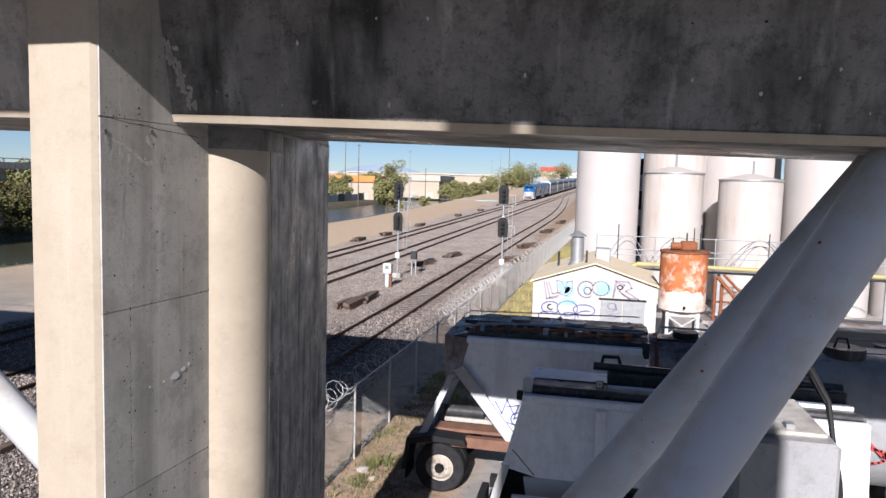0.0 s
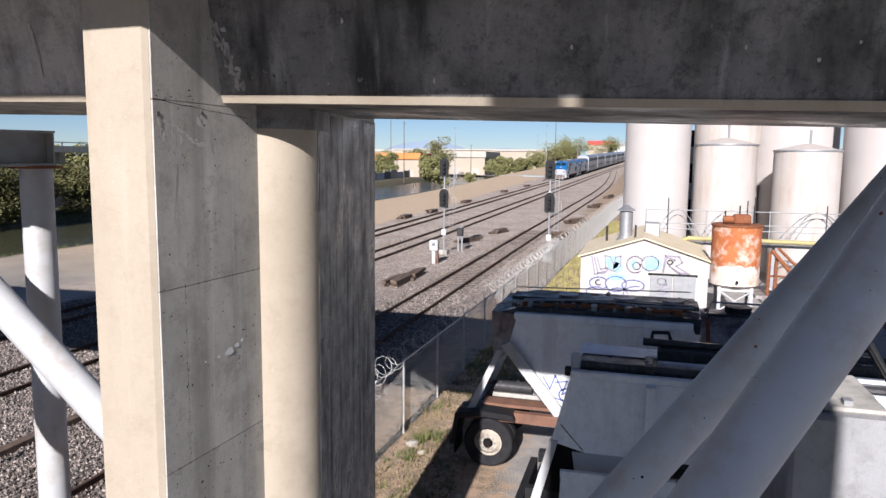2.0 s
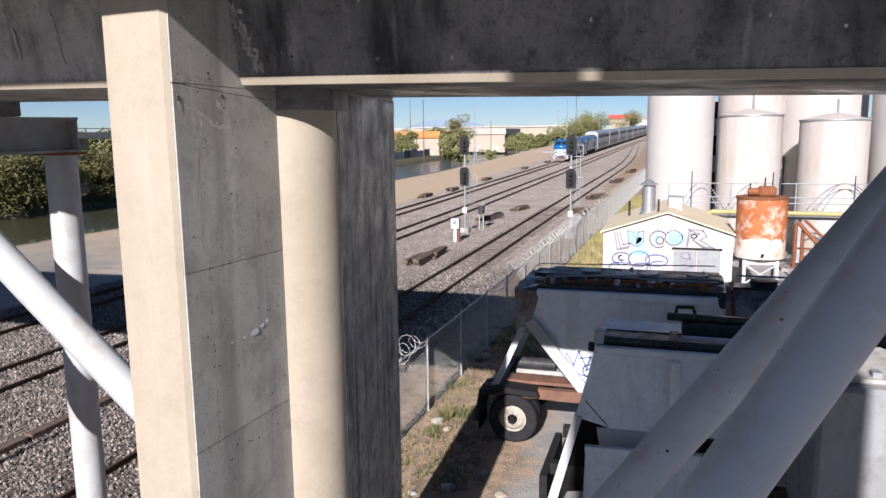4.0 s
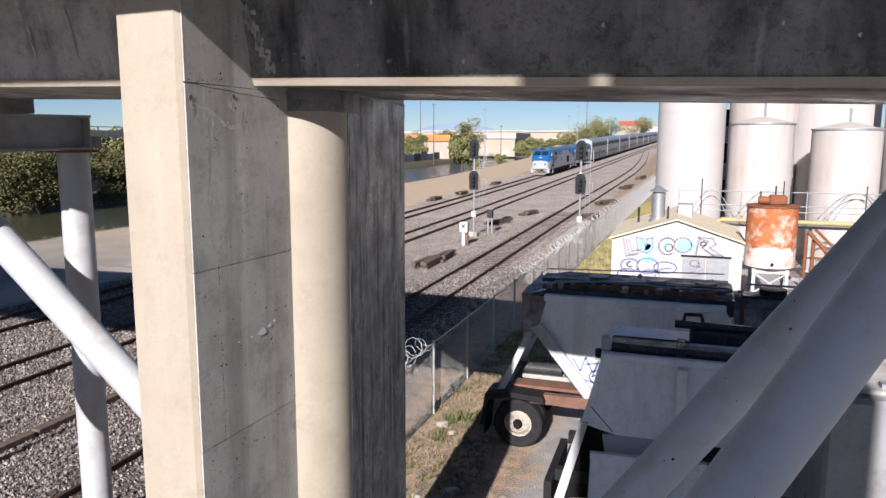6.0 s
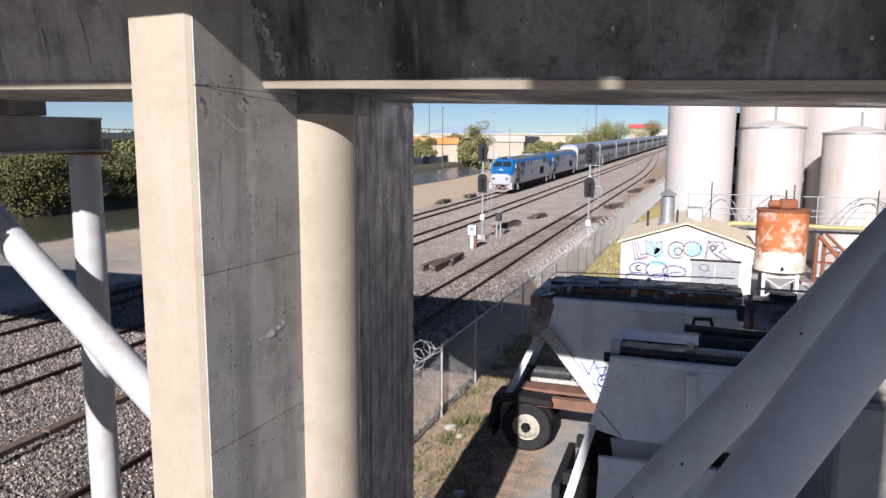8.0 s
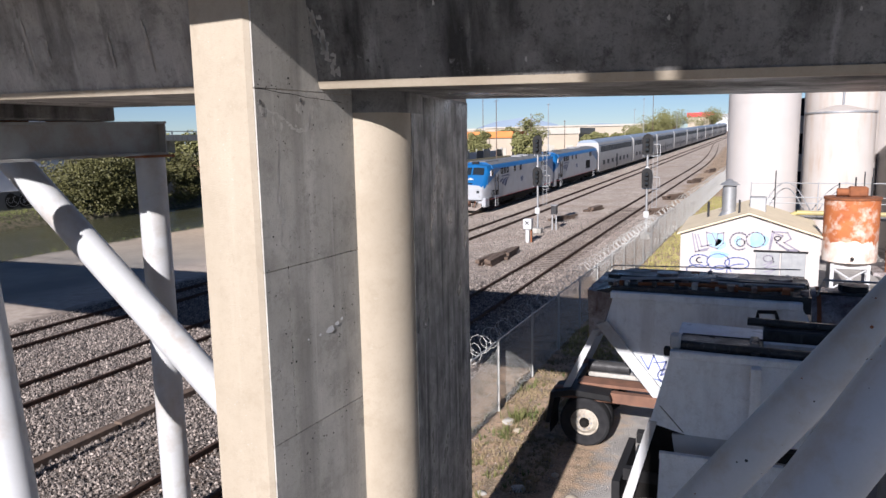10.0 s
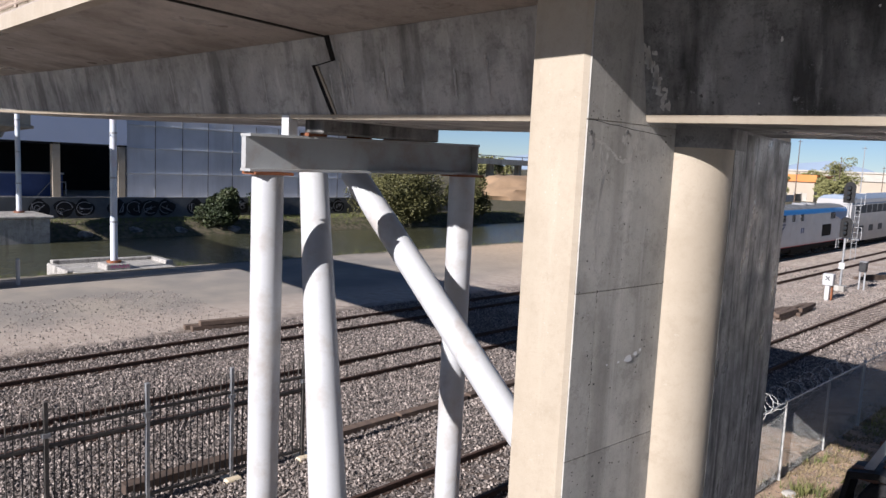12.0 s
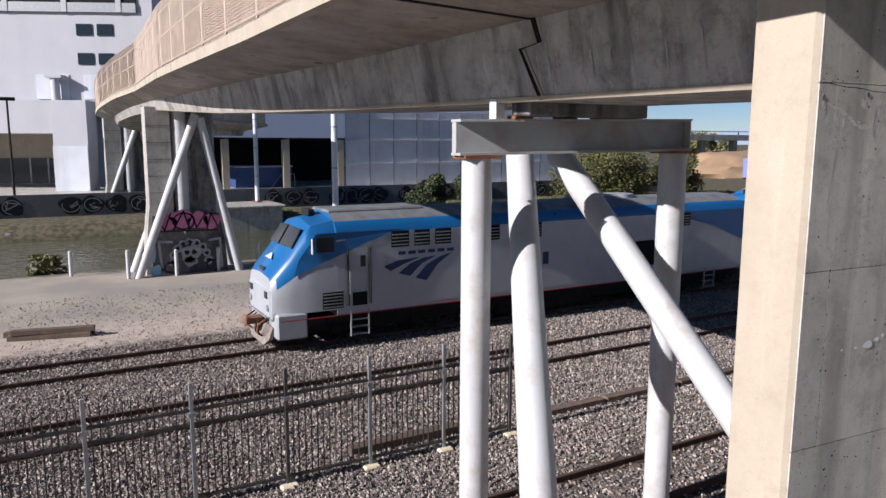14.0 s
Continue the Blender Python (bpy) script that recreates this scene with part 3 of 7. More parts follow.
def build_overpass():
    t = thing("overpass", "curved concrete box girder overpass with a meshed parapet", "overpass", kind="structure")
    # one girder in two concretes: darker east of x = -3.3, paler beyond
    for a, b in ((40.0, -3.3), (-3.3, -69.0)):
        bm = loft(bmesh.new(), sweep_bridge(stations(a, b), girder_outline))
        part("girder", bm, CONC_D if a > 0 else CONC_M, t, "darker streaked concrete box girder" if a > 0 else "streaked grey concrete box girder")
    bm = loft(bmesh.new(), sweep_bridge(stations(40.0, -69.0), slab_outline))
    part("deck_slab", bm, SOFFIT, t, "brownish concrete deck with a wide overhang")
    # pale chamfer along the girder's lower edge
    bm = loft(bmesh.new(), sweep_bridge(stations(40.0, -69.0), lambda r: [(r[1] - 0.012, r[2] - 0.012), (r[1] - 0.042, r[2] + 0.045), (r[1] + 0.02, r[2] + 0.035), (r[1] + 0.08, r[2] - 0.012)]))
    part("edge_chamfer", bm, CONC_L, t, "pale chamfered girder edge")
    # fascia and parapet
    for near in (1, 0):
        def side(r, o):
            if near:
                return r[3] + o
            return r[1] + BOX_W + (r[1] - r[3]) - o
        bm = loft(bmesh.new(), sweep_bridge(stations(40.0, -69.0), lambda r: [(side(r, -0.03), r[4] - 0.02), (side(r, -0.03), r[4] + 0.2), (side(r, 0.14), r[4] + 0.27), (side(r, 0.14), r[4] - 0.02)]))
        part("fascia", bm, CONC_L, t, "pale concrete deck edge")
        bm = loft(bmesh.new(), sweep_bridge(stations(40.0, -69.0), lambda r: [(side(r, 0.22), r[4] + 0.26), (side(r, 0.22), r[4] + 1.3), (side(r, 0.42), r[4] + 1.3), (side(r, 0.42), r[4] + 0.26)]))
        part("parapet", bm, CONC_L, t, "tan concrete parapet")
        xs = [38 - 2.4 * i for i in range(45)]
        for x in xs:
            r = at_x(x)
            y = side(r, 0.06)
            q = 0.35 if near else -0.35
            bm = pipe(bmesh.new(), [(x, y, r[4] + 0.28), (x, y, r[4] + 1.9), (x, y + q * 0.3, r[4] + 2.2), (x, y + q, r[4] + 2.45)], 0.03, 6)
            part("mesh_post", bm, TAN_ST, t)
        bm = bmesh.new()
        rows = stations(38.0, -68.0, 0.5)
        for h in (0.34, 1.2, 1.9):
            for a, b in zip(rows[::4], rows[4::4]):
                rod(bm, (a[0], side(a, 0.06), a[4] + h), (b[0], side(b, 0.06), b[4] + h), 0.022, seg=5)
        part("mesh_rail", bm, TAN_ST, t)
        # woven wire, crossing diagonals
        co, fa = [], []
        step = 0.07
        n = int(62 / step) if near else 0
        for i in range(n):
            x = -6.0 - i * step
            for s in (-1, 1):
                ra, rb = at_x(x), at_x(x + s * 1.0)
                p, q = Vector((x, side(ra, 0.05), ra[4] + 0.34)), Vector((x + s * 1.0, side(rb, 0.05), rb[4] + 2.2))
                k = len(co)
                d = Vector((0.011, 0, 0))
                e = Vector((0, 0.011, 0))
                co += [p - d, p + d, p + e, q - d, q + d, q + e]
                fa += [(k, k + 1, k + 4, k + 3), (k + 1, k + 2, k + 5, k + 4), (k + 2, k, k + 3, k + 5)]
        if co:
            me = bpy.data.meshes.new("wire_mesh")
            me.from_pydata([tuple(c) for c in co], [], fa)
            me.materials.append(TAN_ST)
            ob = new("wire_mesh", me)
            ob.parent = t
            tagged(ob, "tan woven wire mesh of the parapet", kind="stuff")
    # hinge joint: stepped gap with a sealing lip and soffit joint line
    bm = bmesh.new()
    zb, yw = at_x(-7.8)[2], at_x(-7.8)[1]
    def F(x, z, o):
        return (x, yw - o - (z - zb) * 0.22, z)
    for xa, za, xb, zb2 in ((-7.44, zb - 0.01, -7.71, zb + 0.64), (-7.71, zb + 0.63, -7.31, zb + 0.67), (-7.31, zb + 0.67, -7.38, zb + 0.98)):
        plate(bm, [F(xa, za, 0.03), F(xa + 0.09, za, 0.03), F(xb + 0.09, zb2, 0.03), F(xb, zb2, 0.03)], 0.15, (0, 1, 0))
    lip = bmesh.new()
    plate(lip, [F(-7.35, zb, 0.04), F(-7.31, zb, 0.04), F(-7.58, zb + 0.62, 0.04), F(-7.62, zb + 0.62, 0.04)], 0.1, (0, 1, 0))
    part("joint_lip", lip, CONC_L, t, "pale chipped joint edge")
    part("hinge_joint", bm, UNDER, t, "stepped hinge joint in the girder")
    bm = plate(bmesh.new(), [(-7.42, at_x(-7.7)[1] - 0.2, 7.955), (-7.34, at_x(-7.7)[1] - 0.2, 7.955), (-8.0, 2.34, 8.17), (-8.08, 2.34, 8.17)], 0.03, (0, 0, 1))
    part("deck_joint", bm, UNDER, t)
    # white lime crust running down the web beside the strut, and scattered blooms
    bm, rnd = bmesh.new(), random.Random(12)
    r0 = at_x(-2.8)
    tilt = Vector((0, -0.2, 1)).normalized()
    fl = dict(o=(0, r0[1], r0[2]), ux=(1, 0, 0), uz=tuple(tilt), nrm=(0, -1, -0.2), lift=0.018)
    for i in range(70):
        v = rnd.random()
        blob(bm, -3.07 + 0.19 * (1 - v) + rnd.gauss(0, 0.018 + 0.012 * v), 0.10 + 0.5 * v, rnd.uniform(0.006, 0.022), rnd.uniform(0.01, 0.035), **fl)
    for i in range(14):
        x = rnd.uniform(-2.6, 2.6)
        fx = dict(fl, o=(0, at_x(x)[1], at_x(x)[2]))
        blob(bm, x, rnd.uniform(0.1, 0.8), rnd.uniform(0.004, 0.012), rnd.uniform(0.006, 0.02), **fx)
    for i in range(16):
        x = rnd.uniform(-7.4, -3.9) if i < 11 else rnd.uniform(-14.0, -8.3)
        fx = dict(fl, o=(0, at_x(x)[1], at_x(x)[2]), lift=0.03)
        v0, v1 = rnd.uniform(0.45, 0.75), rnd.uniform(0.05, 0.35)
        for k in range(16):
            v = v0 + (v1 - v0) * k / 16
            blob(bm, x + 0.05 * (v0 - v) + rnd.gauss(0, 0.006), v, rnd.uniform(0.004, 0.012), rnd.uniform(0.015, 0.04), **fx)
    tagged(part("lime_run", bm, LIME, t, "white lime crust on the girder web", smooth=False), kind="stuff")
    # damp black patches along the lower web
    bm = bmesh.new()
    for xc, vc, sx, sv, m in ((-1.35, 0.55, 0.16, 0.12, 60), (0.25, 0.16, 0.35, 0.04, 70), (-1.75, 0.30, 0.2, 0.12, 40), (-2.3, 0.2, 0.15, 0.06, 24), (1.6, 0.12, 0.3, 0.03, 40)):
        for k in range(m):
            x = rnd.gauss(xc, sx)
            fx = dict(fl, o=(0, at_x(x)[1], at_x(x)[2]), lift=0.016)
            blob(bm, x, max(0.06, rnd.gauss(vc, sv)), rnd.uniform(0.006, 0.035), rnd.uniform(0.006, 0.03), **fx)
    tagged(part("damp_patch", bm, SOOT, t, "black damp blotches on the girder web", smooth=False), kind="stuff")
    # form tie holes on the web
    for i in range(26):
        x = -2.3 + 0.42 * (i % 13) + random.uniform(-0.05, 0.05)
        z = 7.2 + 0.36 * (i // 13)
        r = at_x(x)
        y = r[1] - 0.2 * (z - r[2]) - 0.012
        if random.random() < 0.75:
            part("tie_hole", rodded((x, y + 0.05, z), (x, y - 0.002, z), 0.012, seg=8), UNDER, t)
    return t


def build_pier():
    t = thing("bridge_pier", "concrete bridge pier with a square outer strut and a rounded wall column", "bridge pier", kind="structure")
    c0, u, w = Vector((-3.142, 3.734)), Vector((0.07, 0.9975)), Vector((0.9988, -0.05))
    def P(a, b):
        q = c0 + w * a + u * b
        return q.x, q.y
    ch = 0.025
    poly = [P(-0.548, ch), P(-0.548 + ch, 0), P(-0.034, 0), P(0, 0.03), P(0, 1.4), P(-0.548, 1.4)]
    bm = prism(bmesh.new(), poly, -0.3, 8.02)
    part("outer_strut", bm, CONC_L, t, "cream coated square concrete strut", smooth=False)
    # bare concrete cladding on the strut's side, in formed panels
    zs = [-0.3, 2.0, 4.19, 5.547, 6.89, 8.0]
    for za, zb in zip(zs, zs[1:]):
        cuts = [0.032, 0.3, 1.3] if za == 4.19 else [0.032, 1.3]
        for ba, bb in zip(cuts, cuts[1:]):
            g = 0.003 if bb < 1.3 else 0.0
            bm = prism(bmesh.new(), [P(-0.004, ba), P(0.012, ba + 0.002), P(0.012, bb - g), P(-0.004, bb - g)], za + 0.003, zb - 0.003)
            part("panel", bm, CONC, t)
    cx, cy, r = -3.135, 5.4, 0.42
    d = Vector((-0.148, 0.989))
    n = Vector((0.989, 0.148))
    pts = []
    for i in range(25):
        a = math.pi * i / 24
        q = Vector((cx, cy)) + n * (r * math.cos(a)) - d * (r * math.sin(a))
        pts.append((q.x, q.y))
    back = 2.35
    for s in (-1, 1):
        q = Vector((cx, cy)) + n * (r * s) + d * back
        pts.append((q.x, q.y))
    bm = prism(bmesh.new(), pts, -0.3, 7.1)
    part("wall_column", bm, CONC_L, t, "cream rounded wall column")
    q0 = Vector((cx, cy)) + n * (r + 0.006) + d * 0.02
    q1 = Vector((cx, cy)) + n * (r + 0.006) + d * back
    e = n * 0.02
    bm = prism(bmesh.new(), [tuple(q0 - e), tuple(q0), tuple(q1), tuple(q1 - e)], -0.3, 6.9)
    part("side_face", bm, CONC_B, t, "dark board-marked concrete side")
    # collar under the girder, its shade painted in with dark concrete
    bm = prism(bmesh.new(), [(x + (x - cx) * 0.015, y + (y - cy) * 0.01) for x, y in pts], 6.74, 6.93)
    part("column_head", bm, CONC_D, t, "column head with the girder's shade painted in")
    # bolts and patches on the strut
    for a, b in ((0.08, 6.79), (0.55, 6.82)):
        q = c0 + u * a + w * 0.005
        p = Vector((q.x, q.y, b))
        part("bolt", rodded(p, p + Vector((w.x, w.y, 0)) * 0.012, 0.018, seg=8), CONC_D, t)
    for i in range(40):
        q = c0 + u * random.uniform(0.05, 1.2) + w * 0.012
        p = Vector((q.x, q.y, random.uniform(3.9, 7.3)))
        part("tie_hole", rodded(p, p + Vector((w.x, w.y, 0)) * 0.002, random.uniform(0.004, 0.009), seg=6), UNDER, t)
    bm = bmesh.new()
    fr = dict(o=(c0.x, c0.y, 0), ux=(u.x, u.y, 0), uz=(0, 0, 1), nrm=(w.x, w.y, 0), lift=0.017)
    for a, b, q, e2 in ((0.80, 4.93, 0.055, 0.03), (0.90, 4.96, 0.03, 0.018), (0.97, 4.985, 0.018, 0.014), (0.66, 4.92, 0.016, 0.01), (0.50, 4.92, 0.01, 0.008)):
        blob(bm, a, b, q, e2, **fr)
    tagged(part("plaster_patch", bm, WHITE_SP, t, "white plaster repair patch", smooth=False), kind="stuff")
    # lime runs below the formwork bolts and a crack along the joint
    bm, rnd = bmesh.new(), random.Random(11)
    fl = dict(fr, lift=0.0126)
    for b0, z0, z1, dense in ((0.10, 6.74, 6.62, 10), (0.24, 6.66, 5.7, 46), (0.54, 6.80, 6.72, 6), (0.66, 6.76, 6.5, 14)):
        for i in range(dense):
            v = i / dense
            blob(bm, b0 + rnd.gauss(0, 0.018) + 0.02 * math.sin(9 * v), z0 + (z1 - z0) * v, rnd.uniform(0.006, 0.016), rnd.uniform(0.015, 0.04), **fl)
    for i in range(26):
        v = i / 26
        blob(bm, 0.06 + 0.6 * v, 6.66 + 0.07 * math.sin(5 * v + 0.6) + rnd.gauss(0, 0.012), rnd.uniform(0.012, 0.028), rnd.uniform(0.006, 0.014), **fl)
    tagged(part("lime_run", bm, LIME, t, "pale lime runs on the concrete", smooth=False), kind="stuff")
    bm = bmesh.new()
    stroke(bm, [(0.02 + 0.1 * i, 6.885 - 0.006 * i + rnd.gauss(0, 0.003)) for i in range(12)], 0.004, **fl)
    for i in range(14):
        blob(bm, rnd.uniform(0.02, 0.5), 6.88 + rnd.gauss(0.03, 0.05), rnd.uniform(0.003, 0.008), rnd.uniform(0.003, 0.006), **fl)
    for z0, z1 in ((4.19, 4.19), (5.547, 5.547)):
        for i in range(18):
            blob(bm, rnd.uniform(0.04, 1.28), z0 + rnd.gauss(0, 0.003), rnd.uniform(0.002, 0.009), rnd.uniform(0.0012, 0.003), **fl)
    for i in range(22):
        blob(bm, 0.3 + rnd.gauss(0, 0.003), rnd.uniform(4.2, 5.55), rnd.uniform(0.0015, 0.004), rnd.uniform(0.004, 0.018), **fl)
    for i in range(130):
        blob(bm, rnd.uniform(0.05, 1.27), rnd.uniform(3.6, 7.4), rnd.uniform(0.002, 0.007), rnd.uniform(0.002, 0.006), **fl)
    tagged(part("crack", bm, UNDER, t, "dark chipped crack at the form joint", smooth=False), kind="stuff")
    # rust spots and scuffs on the cream front
    bm = bmesh.new()
    ff = dict(o=(c0.x, c0.y, 0), ux=(-w.x, -w.y, 0), uz=(0, 0, 1), nrm=(-u.x, -u.y, 0), lift=0.003)
    for i in range(60):
        blob(bm, rnd.uniform(0.06, 0.5), rnd.uniform(3.6, 7.4), rnd.uniform(0.002, 0.006), rnd.uniform(0.002, 0.006), **ff)
    tagged(part("pit", bm, CONC, t, "small pits in the coated front", smooth=False), kind="stuff")
    return t


def build_support_tower():
    """White pipe tower under the hinge with a steel cross beam."""
    t = thing("support_tower", "white steel pipe tower carrying a grey cross beam under the girder", "support tower")
    a, b = Vector((-8.57, 4.05, 0)), Vector((-8.1, 7.95, 0))
    d = (b - a).normalized()
    s = Vector((d.y, -d.x, 0))
    up = 0.06
    for nm, z0, z1, hw in (("bottom_flange", 6.29, 6.325, 0.16), ("beam_web", 6.325, 6.745, 0.012), ("top_flange", 6.745, 6.78, 0.16)):
        rings = [[p + s * hw + Vector((0, 0, z0 + e)), p + s * hw + Vector((0, 0, z1 + e)), p - s * hw + Vector((0, 0, z1 + e)), p - s * hw + Vector((0, 0, z0 + e))] for p, e in ((a, 0.0), (b, up))]
        part(nm, loft(bmesh.new(), rings), GREY_ST, t, "grey painted steel I-beam", smooth=False)
    # end stiffener on the hidden side, web stiffeners and rust at the seat
    for p, e, s0, s1 in ((a + d * 0.01, 0.0, -0.15, 0.0), (b - d * 0.03, up, -0.15, 0.15)):
        bm = prism(bmesh.new(), [(q.x, q.y) for q in (p + s * s1, p + s * s1 + d * 0.02, p + s * s0 + d * 0.02, p + s * s0)], 6.327 + e, 6.743 + e)
        part("end_plate", bm, GREY_ST, t)
    for p, e in ((Vector((-8.54, 4.375, 0)), 0.0), (Vector((-8.15, 7.77, 0)), up)):
        bm = prism(bmesh.new(), [(q.x, q.y) for q in (p + s * 0.22 + d * 0.27, p + s * 0.22 - d * 0.27, p - s * 0.22 - d * 0.27, p - s * 0.22 + d * 0.27)], 6.25 + e, 6.288 + e)
        part("cap_plate", bm, RUST, t, "rusty cap plate")
        part("leg", rodded((p.x, p.y, -0.1), (p.x, p.y, 6.25 + e), 0.212, seg=40), WHITE_ST, t)
    part("leg", rodded((-4.487, 2.804, -0.1), (-9.675, 5.911, 6.28), 0.225, seg=40), WHITE_ST, t, "leaning white pipe")
    part("brace", rodded((-2.75, 6.95, -0.1), (-9.72, 6.74, 6.29), 0.212, seg=40), WHITE_ST, t, "diagonal white pipe")
    part("post", boxed((-8.55, 4.58, 6.78), (-8.38, 4.72, 7.06)), WHITE_ST, t, "white post between beam and girder")
    part("bearing_block", boxed((-8.42, 4.86, 6.83), (-8.0, 7.05, 7.08), bevel=0.02), CONC_D, t)
    for y in (5.0, 5.8, 6.5):
        part("bearing_pad", boxed((-8.5, y - 0.16, 6.785), (-8.3, y + 0.16, 6.84), bevel=0.01), RUST, t, "rusty bearing plates")
    return t


def build_raker_struts():
    for p, q, r in (((-2.037, 3.389, -0.1), (2.284, 4.979, 6.95), 0.225), ((-2.491, 6.023, -0.1), (2.513, 5.921, 6.95), 0.198)):
        t = thing("raker_strut", "large white steel pipe strut rising under the girder, shade tinted into its paint", "strut", group="raker struts")
        part("pipe", rodded(p, q, r, seg=48), STRUT_P, t)
        d = (Vector(q) - Vector(p)).normalized()
        for i in range(46):
            a = random.uniform(0, 6.28)
            o = Vector(p) + d * random.uniform(3.5, 8.0)
            side = d.orthogonal().normalized()
            nrm = Matrix.Rotation(a, 3, d) @ side
            part("rust_spot", rodded(o + nrm * (r - 0.02), o + nrm * (r + 0.002), random.choice((0.003, 0.004, 0.005, 0.007, 0.014)), seg=7), RUST if i % 3 else UNDER, t)


# ---- the train ----


def ring(pts_half, y):
    """A closed ring from a half outline (x, z), mirrored."""
    full = list(pts_half) + [(-x, z) for x, z in reversed(pts_half)]
    return [Vector((x, y, z)) for x, z in full]


def build_locomotive():
    L = 20.9
    t = thing("locomotive", "blue and silver diesel passenger locomotive with dark stripes on its side", "locomotive")
    # main body: roof blue, sides silver
    lower_body = [(1.48, 0.95), (1.5, 1.1), (1.5, 3.5)]
    upper = [(1.5, 3.5), (1.42, 3.72), (1.28, 3.88), (0.8, 4.1), (0.001, 4.16)]
    bm = loft(bmesh.new(), [ring(lower_body, y) for y in (2.2, L)])
    part("body", bm, LSILV, t, "silver lower body", smooth=False)
    bm = loft(bmesh.new(), [ring(upper, y) for y in (2.2, L)])
    for f in bm.faces:
        f.material_index = 1 if f.calc_center_median().z > 3.95 else 0
    part("roof", bm, [LBLUE, ROOF_G], t, "blue roof edge with a grey top")
    # cab and nose
    half = [(1.48, 1.15), (1.5, 2.05), (1.5, 2.9), (1.42, 3.6), (1.2, 4.0), (0.001, 4.2)]
    nose = []
    for y, sc, zt in ((0.22, 0.80, 2.3), (0.36, 0.87, 2.48), (0.82, 0.94, 3.02), (1.28, 0.98, 3.7), (1.5, 0.99, 3.95), (2.2, 1.0, 4.1)):
        zs = []
        for x, z in half:
            zz = 1.15 + (z - 1.15) * (zt - 1.15) / (4.2 - 1.15)
            zs.append((x * sc if x > 0.01 else x, zz))
        nose.append(ring(zs, y))
    bm = loft(bmesh.new(), nose)
    for f in bm.faces:
        c = f.calc_center_median()
        f.material_index = 1 if c.z > 2.02 + (0.5 if c.y > 1.0 else 0) else 0
    part("nose", bm, [LSILV, LBLUE], t, "sloping silver nose with a blue top")
    part("front_face", boxed((-1.18, 0.17, 0.92), (1.18, 0.4, 1.95), bevel=0.08), LSILV, t, "silver front plate")
    # sweeping blue edge on both sides
    for s in (-1, 1):
        x = s * 1.503
        lower = [(0.86, 2.28), (1.25, 2.46), (1.7, 2.64), (2.5, 2.93), (3.2, 3.2), (3.9, 3.42), (4.5, 3.52)]
        top = [(4.5, 3.56), (1.55, 3.56), (1.3, 3.2), (0.98, 2.75)]
        outline = [(x * (0.955 if y < 1.0 else 0.984 if y < 1.5 else 1.0), y, z) for y, z in lower + top]
        bm = plate(bmesh.new(), outline, 0.012 * s, (1, 0, 0))
        part("blue_sweep", bm, LBLUE, t, smooth=False)
        # cab side window, number window and mirror
        part("cab_window", boxed((s * 1.49, 1.55, 2.98), (s * 1.522, 2.12, 3.44), bevel=0.01), DGLASS, t)
        part("mirror", boxed((s * 1.52, 1.38, 2.95), (s * 1.62, 1.42, 3.42), bevel=0.015), WHITE_ST, t)
        for y in (2.55, 3.3):
            part("handrail", rodded((s * 1.55, y, 1.25), (s * 1.55, y, 3.05), 0.035, seg=6), BLACK, t)
        part("cab_door", boxed((s * 1.5, 2.62, 1.2), (s * 1.512, 3.24, 3.1), bevel=0.005), LSILV, t)
        part("door_window", boxed((s * 1.5, 2.98, 2.45), (s * 1.52, 3.16, 2.8)), DGLASS, t)
        part("grille", boxed((s * 1.5, 1.72, 1.2), (s * 1.515, 2.4, 1.72)), UNDER, t, "dark louvred grille")
        for k in range(5):
            part("louvre", boxed((s * 1.513, 1.74, 1.24 + k * 0.1), (s * 1.53, 2.38, 1.27 + k * 0.1)), LGREY, t)
        part("grille", boxed((s * 1.5, 2.7, 1.22), (s * 1.516, 3.2, 1.65)), UNDER, t)
        for y0, y1 in ((4.05, 4.68), (4.88, 5.45), (5.65, 6.25), (7.6, 8.2), (9.4, 10.0), (16.5, 17.6)):
            part("louvre_panel", boxed((s * 1.5, y0, 2.98), (s * 1.52, y1, 3.5)), UNDER, t, "dark louvred panel")
            for k in range(4):
                part("louvre", boxed((s * 1.515, y0 + 0.03, 3.04 + k * 0.11), (s * 1.535, y1 - 0.03, 3.07 + k * 0.11)), LGREY, t)
        part("grille", boxed((s * 1.5, 14.6, 1.5), (s * 1.52, 16.8, 2.5)), UNDER, t, "large dark radiator grille")
        # blue sweep at the rear
        pts = [(s * 1.503, 16.8, 3.4), (s * 1.503, 19.0, 2.9), (s * 1.503, L, 2.2), (s * 1.503, L, 3.55), (s * 1.503, 17.0, 3.55)]
        part("blue_sweep", plate(bmesh.new(), pts, 0.012 * s, (1, 0, 0)), LBLUE, t, smooth=False)
        # stripes emblem: three bent bands narrowing towards the far end
        for outline in ([(3.78, 2.38), (4.25, 2.54), (5.1, 2.60), (4.55, 2.43), (4.02, 2.22)], [(4.3, 2.12), (4.75, 2.42), (5.25, 2.57), (5.7, 2.61), (5.15, 2.38), (4.72, 2.0)], [(4.92, 1.92), (5.35, 2.34), (5.85, 2.57), (6.3, 2.68), (5.75, 2.32), (5.32, 1.8)]):
            bm = plate(bmesh.new(), [(s * 1.504, y, z) for y, z in outline], 0.01 * s, (1, 0, 0))
            part("stripe_emblem", bm, LNAVY, t, "navy band emblem", smooth=False)
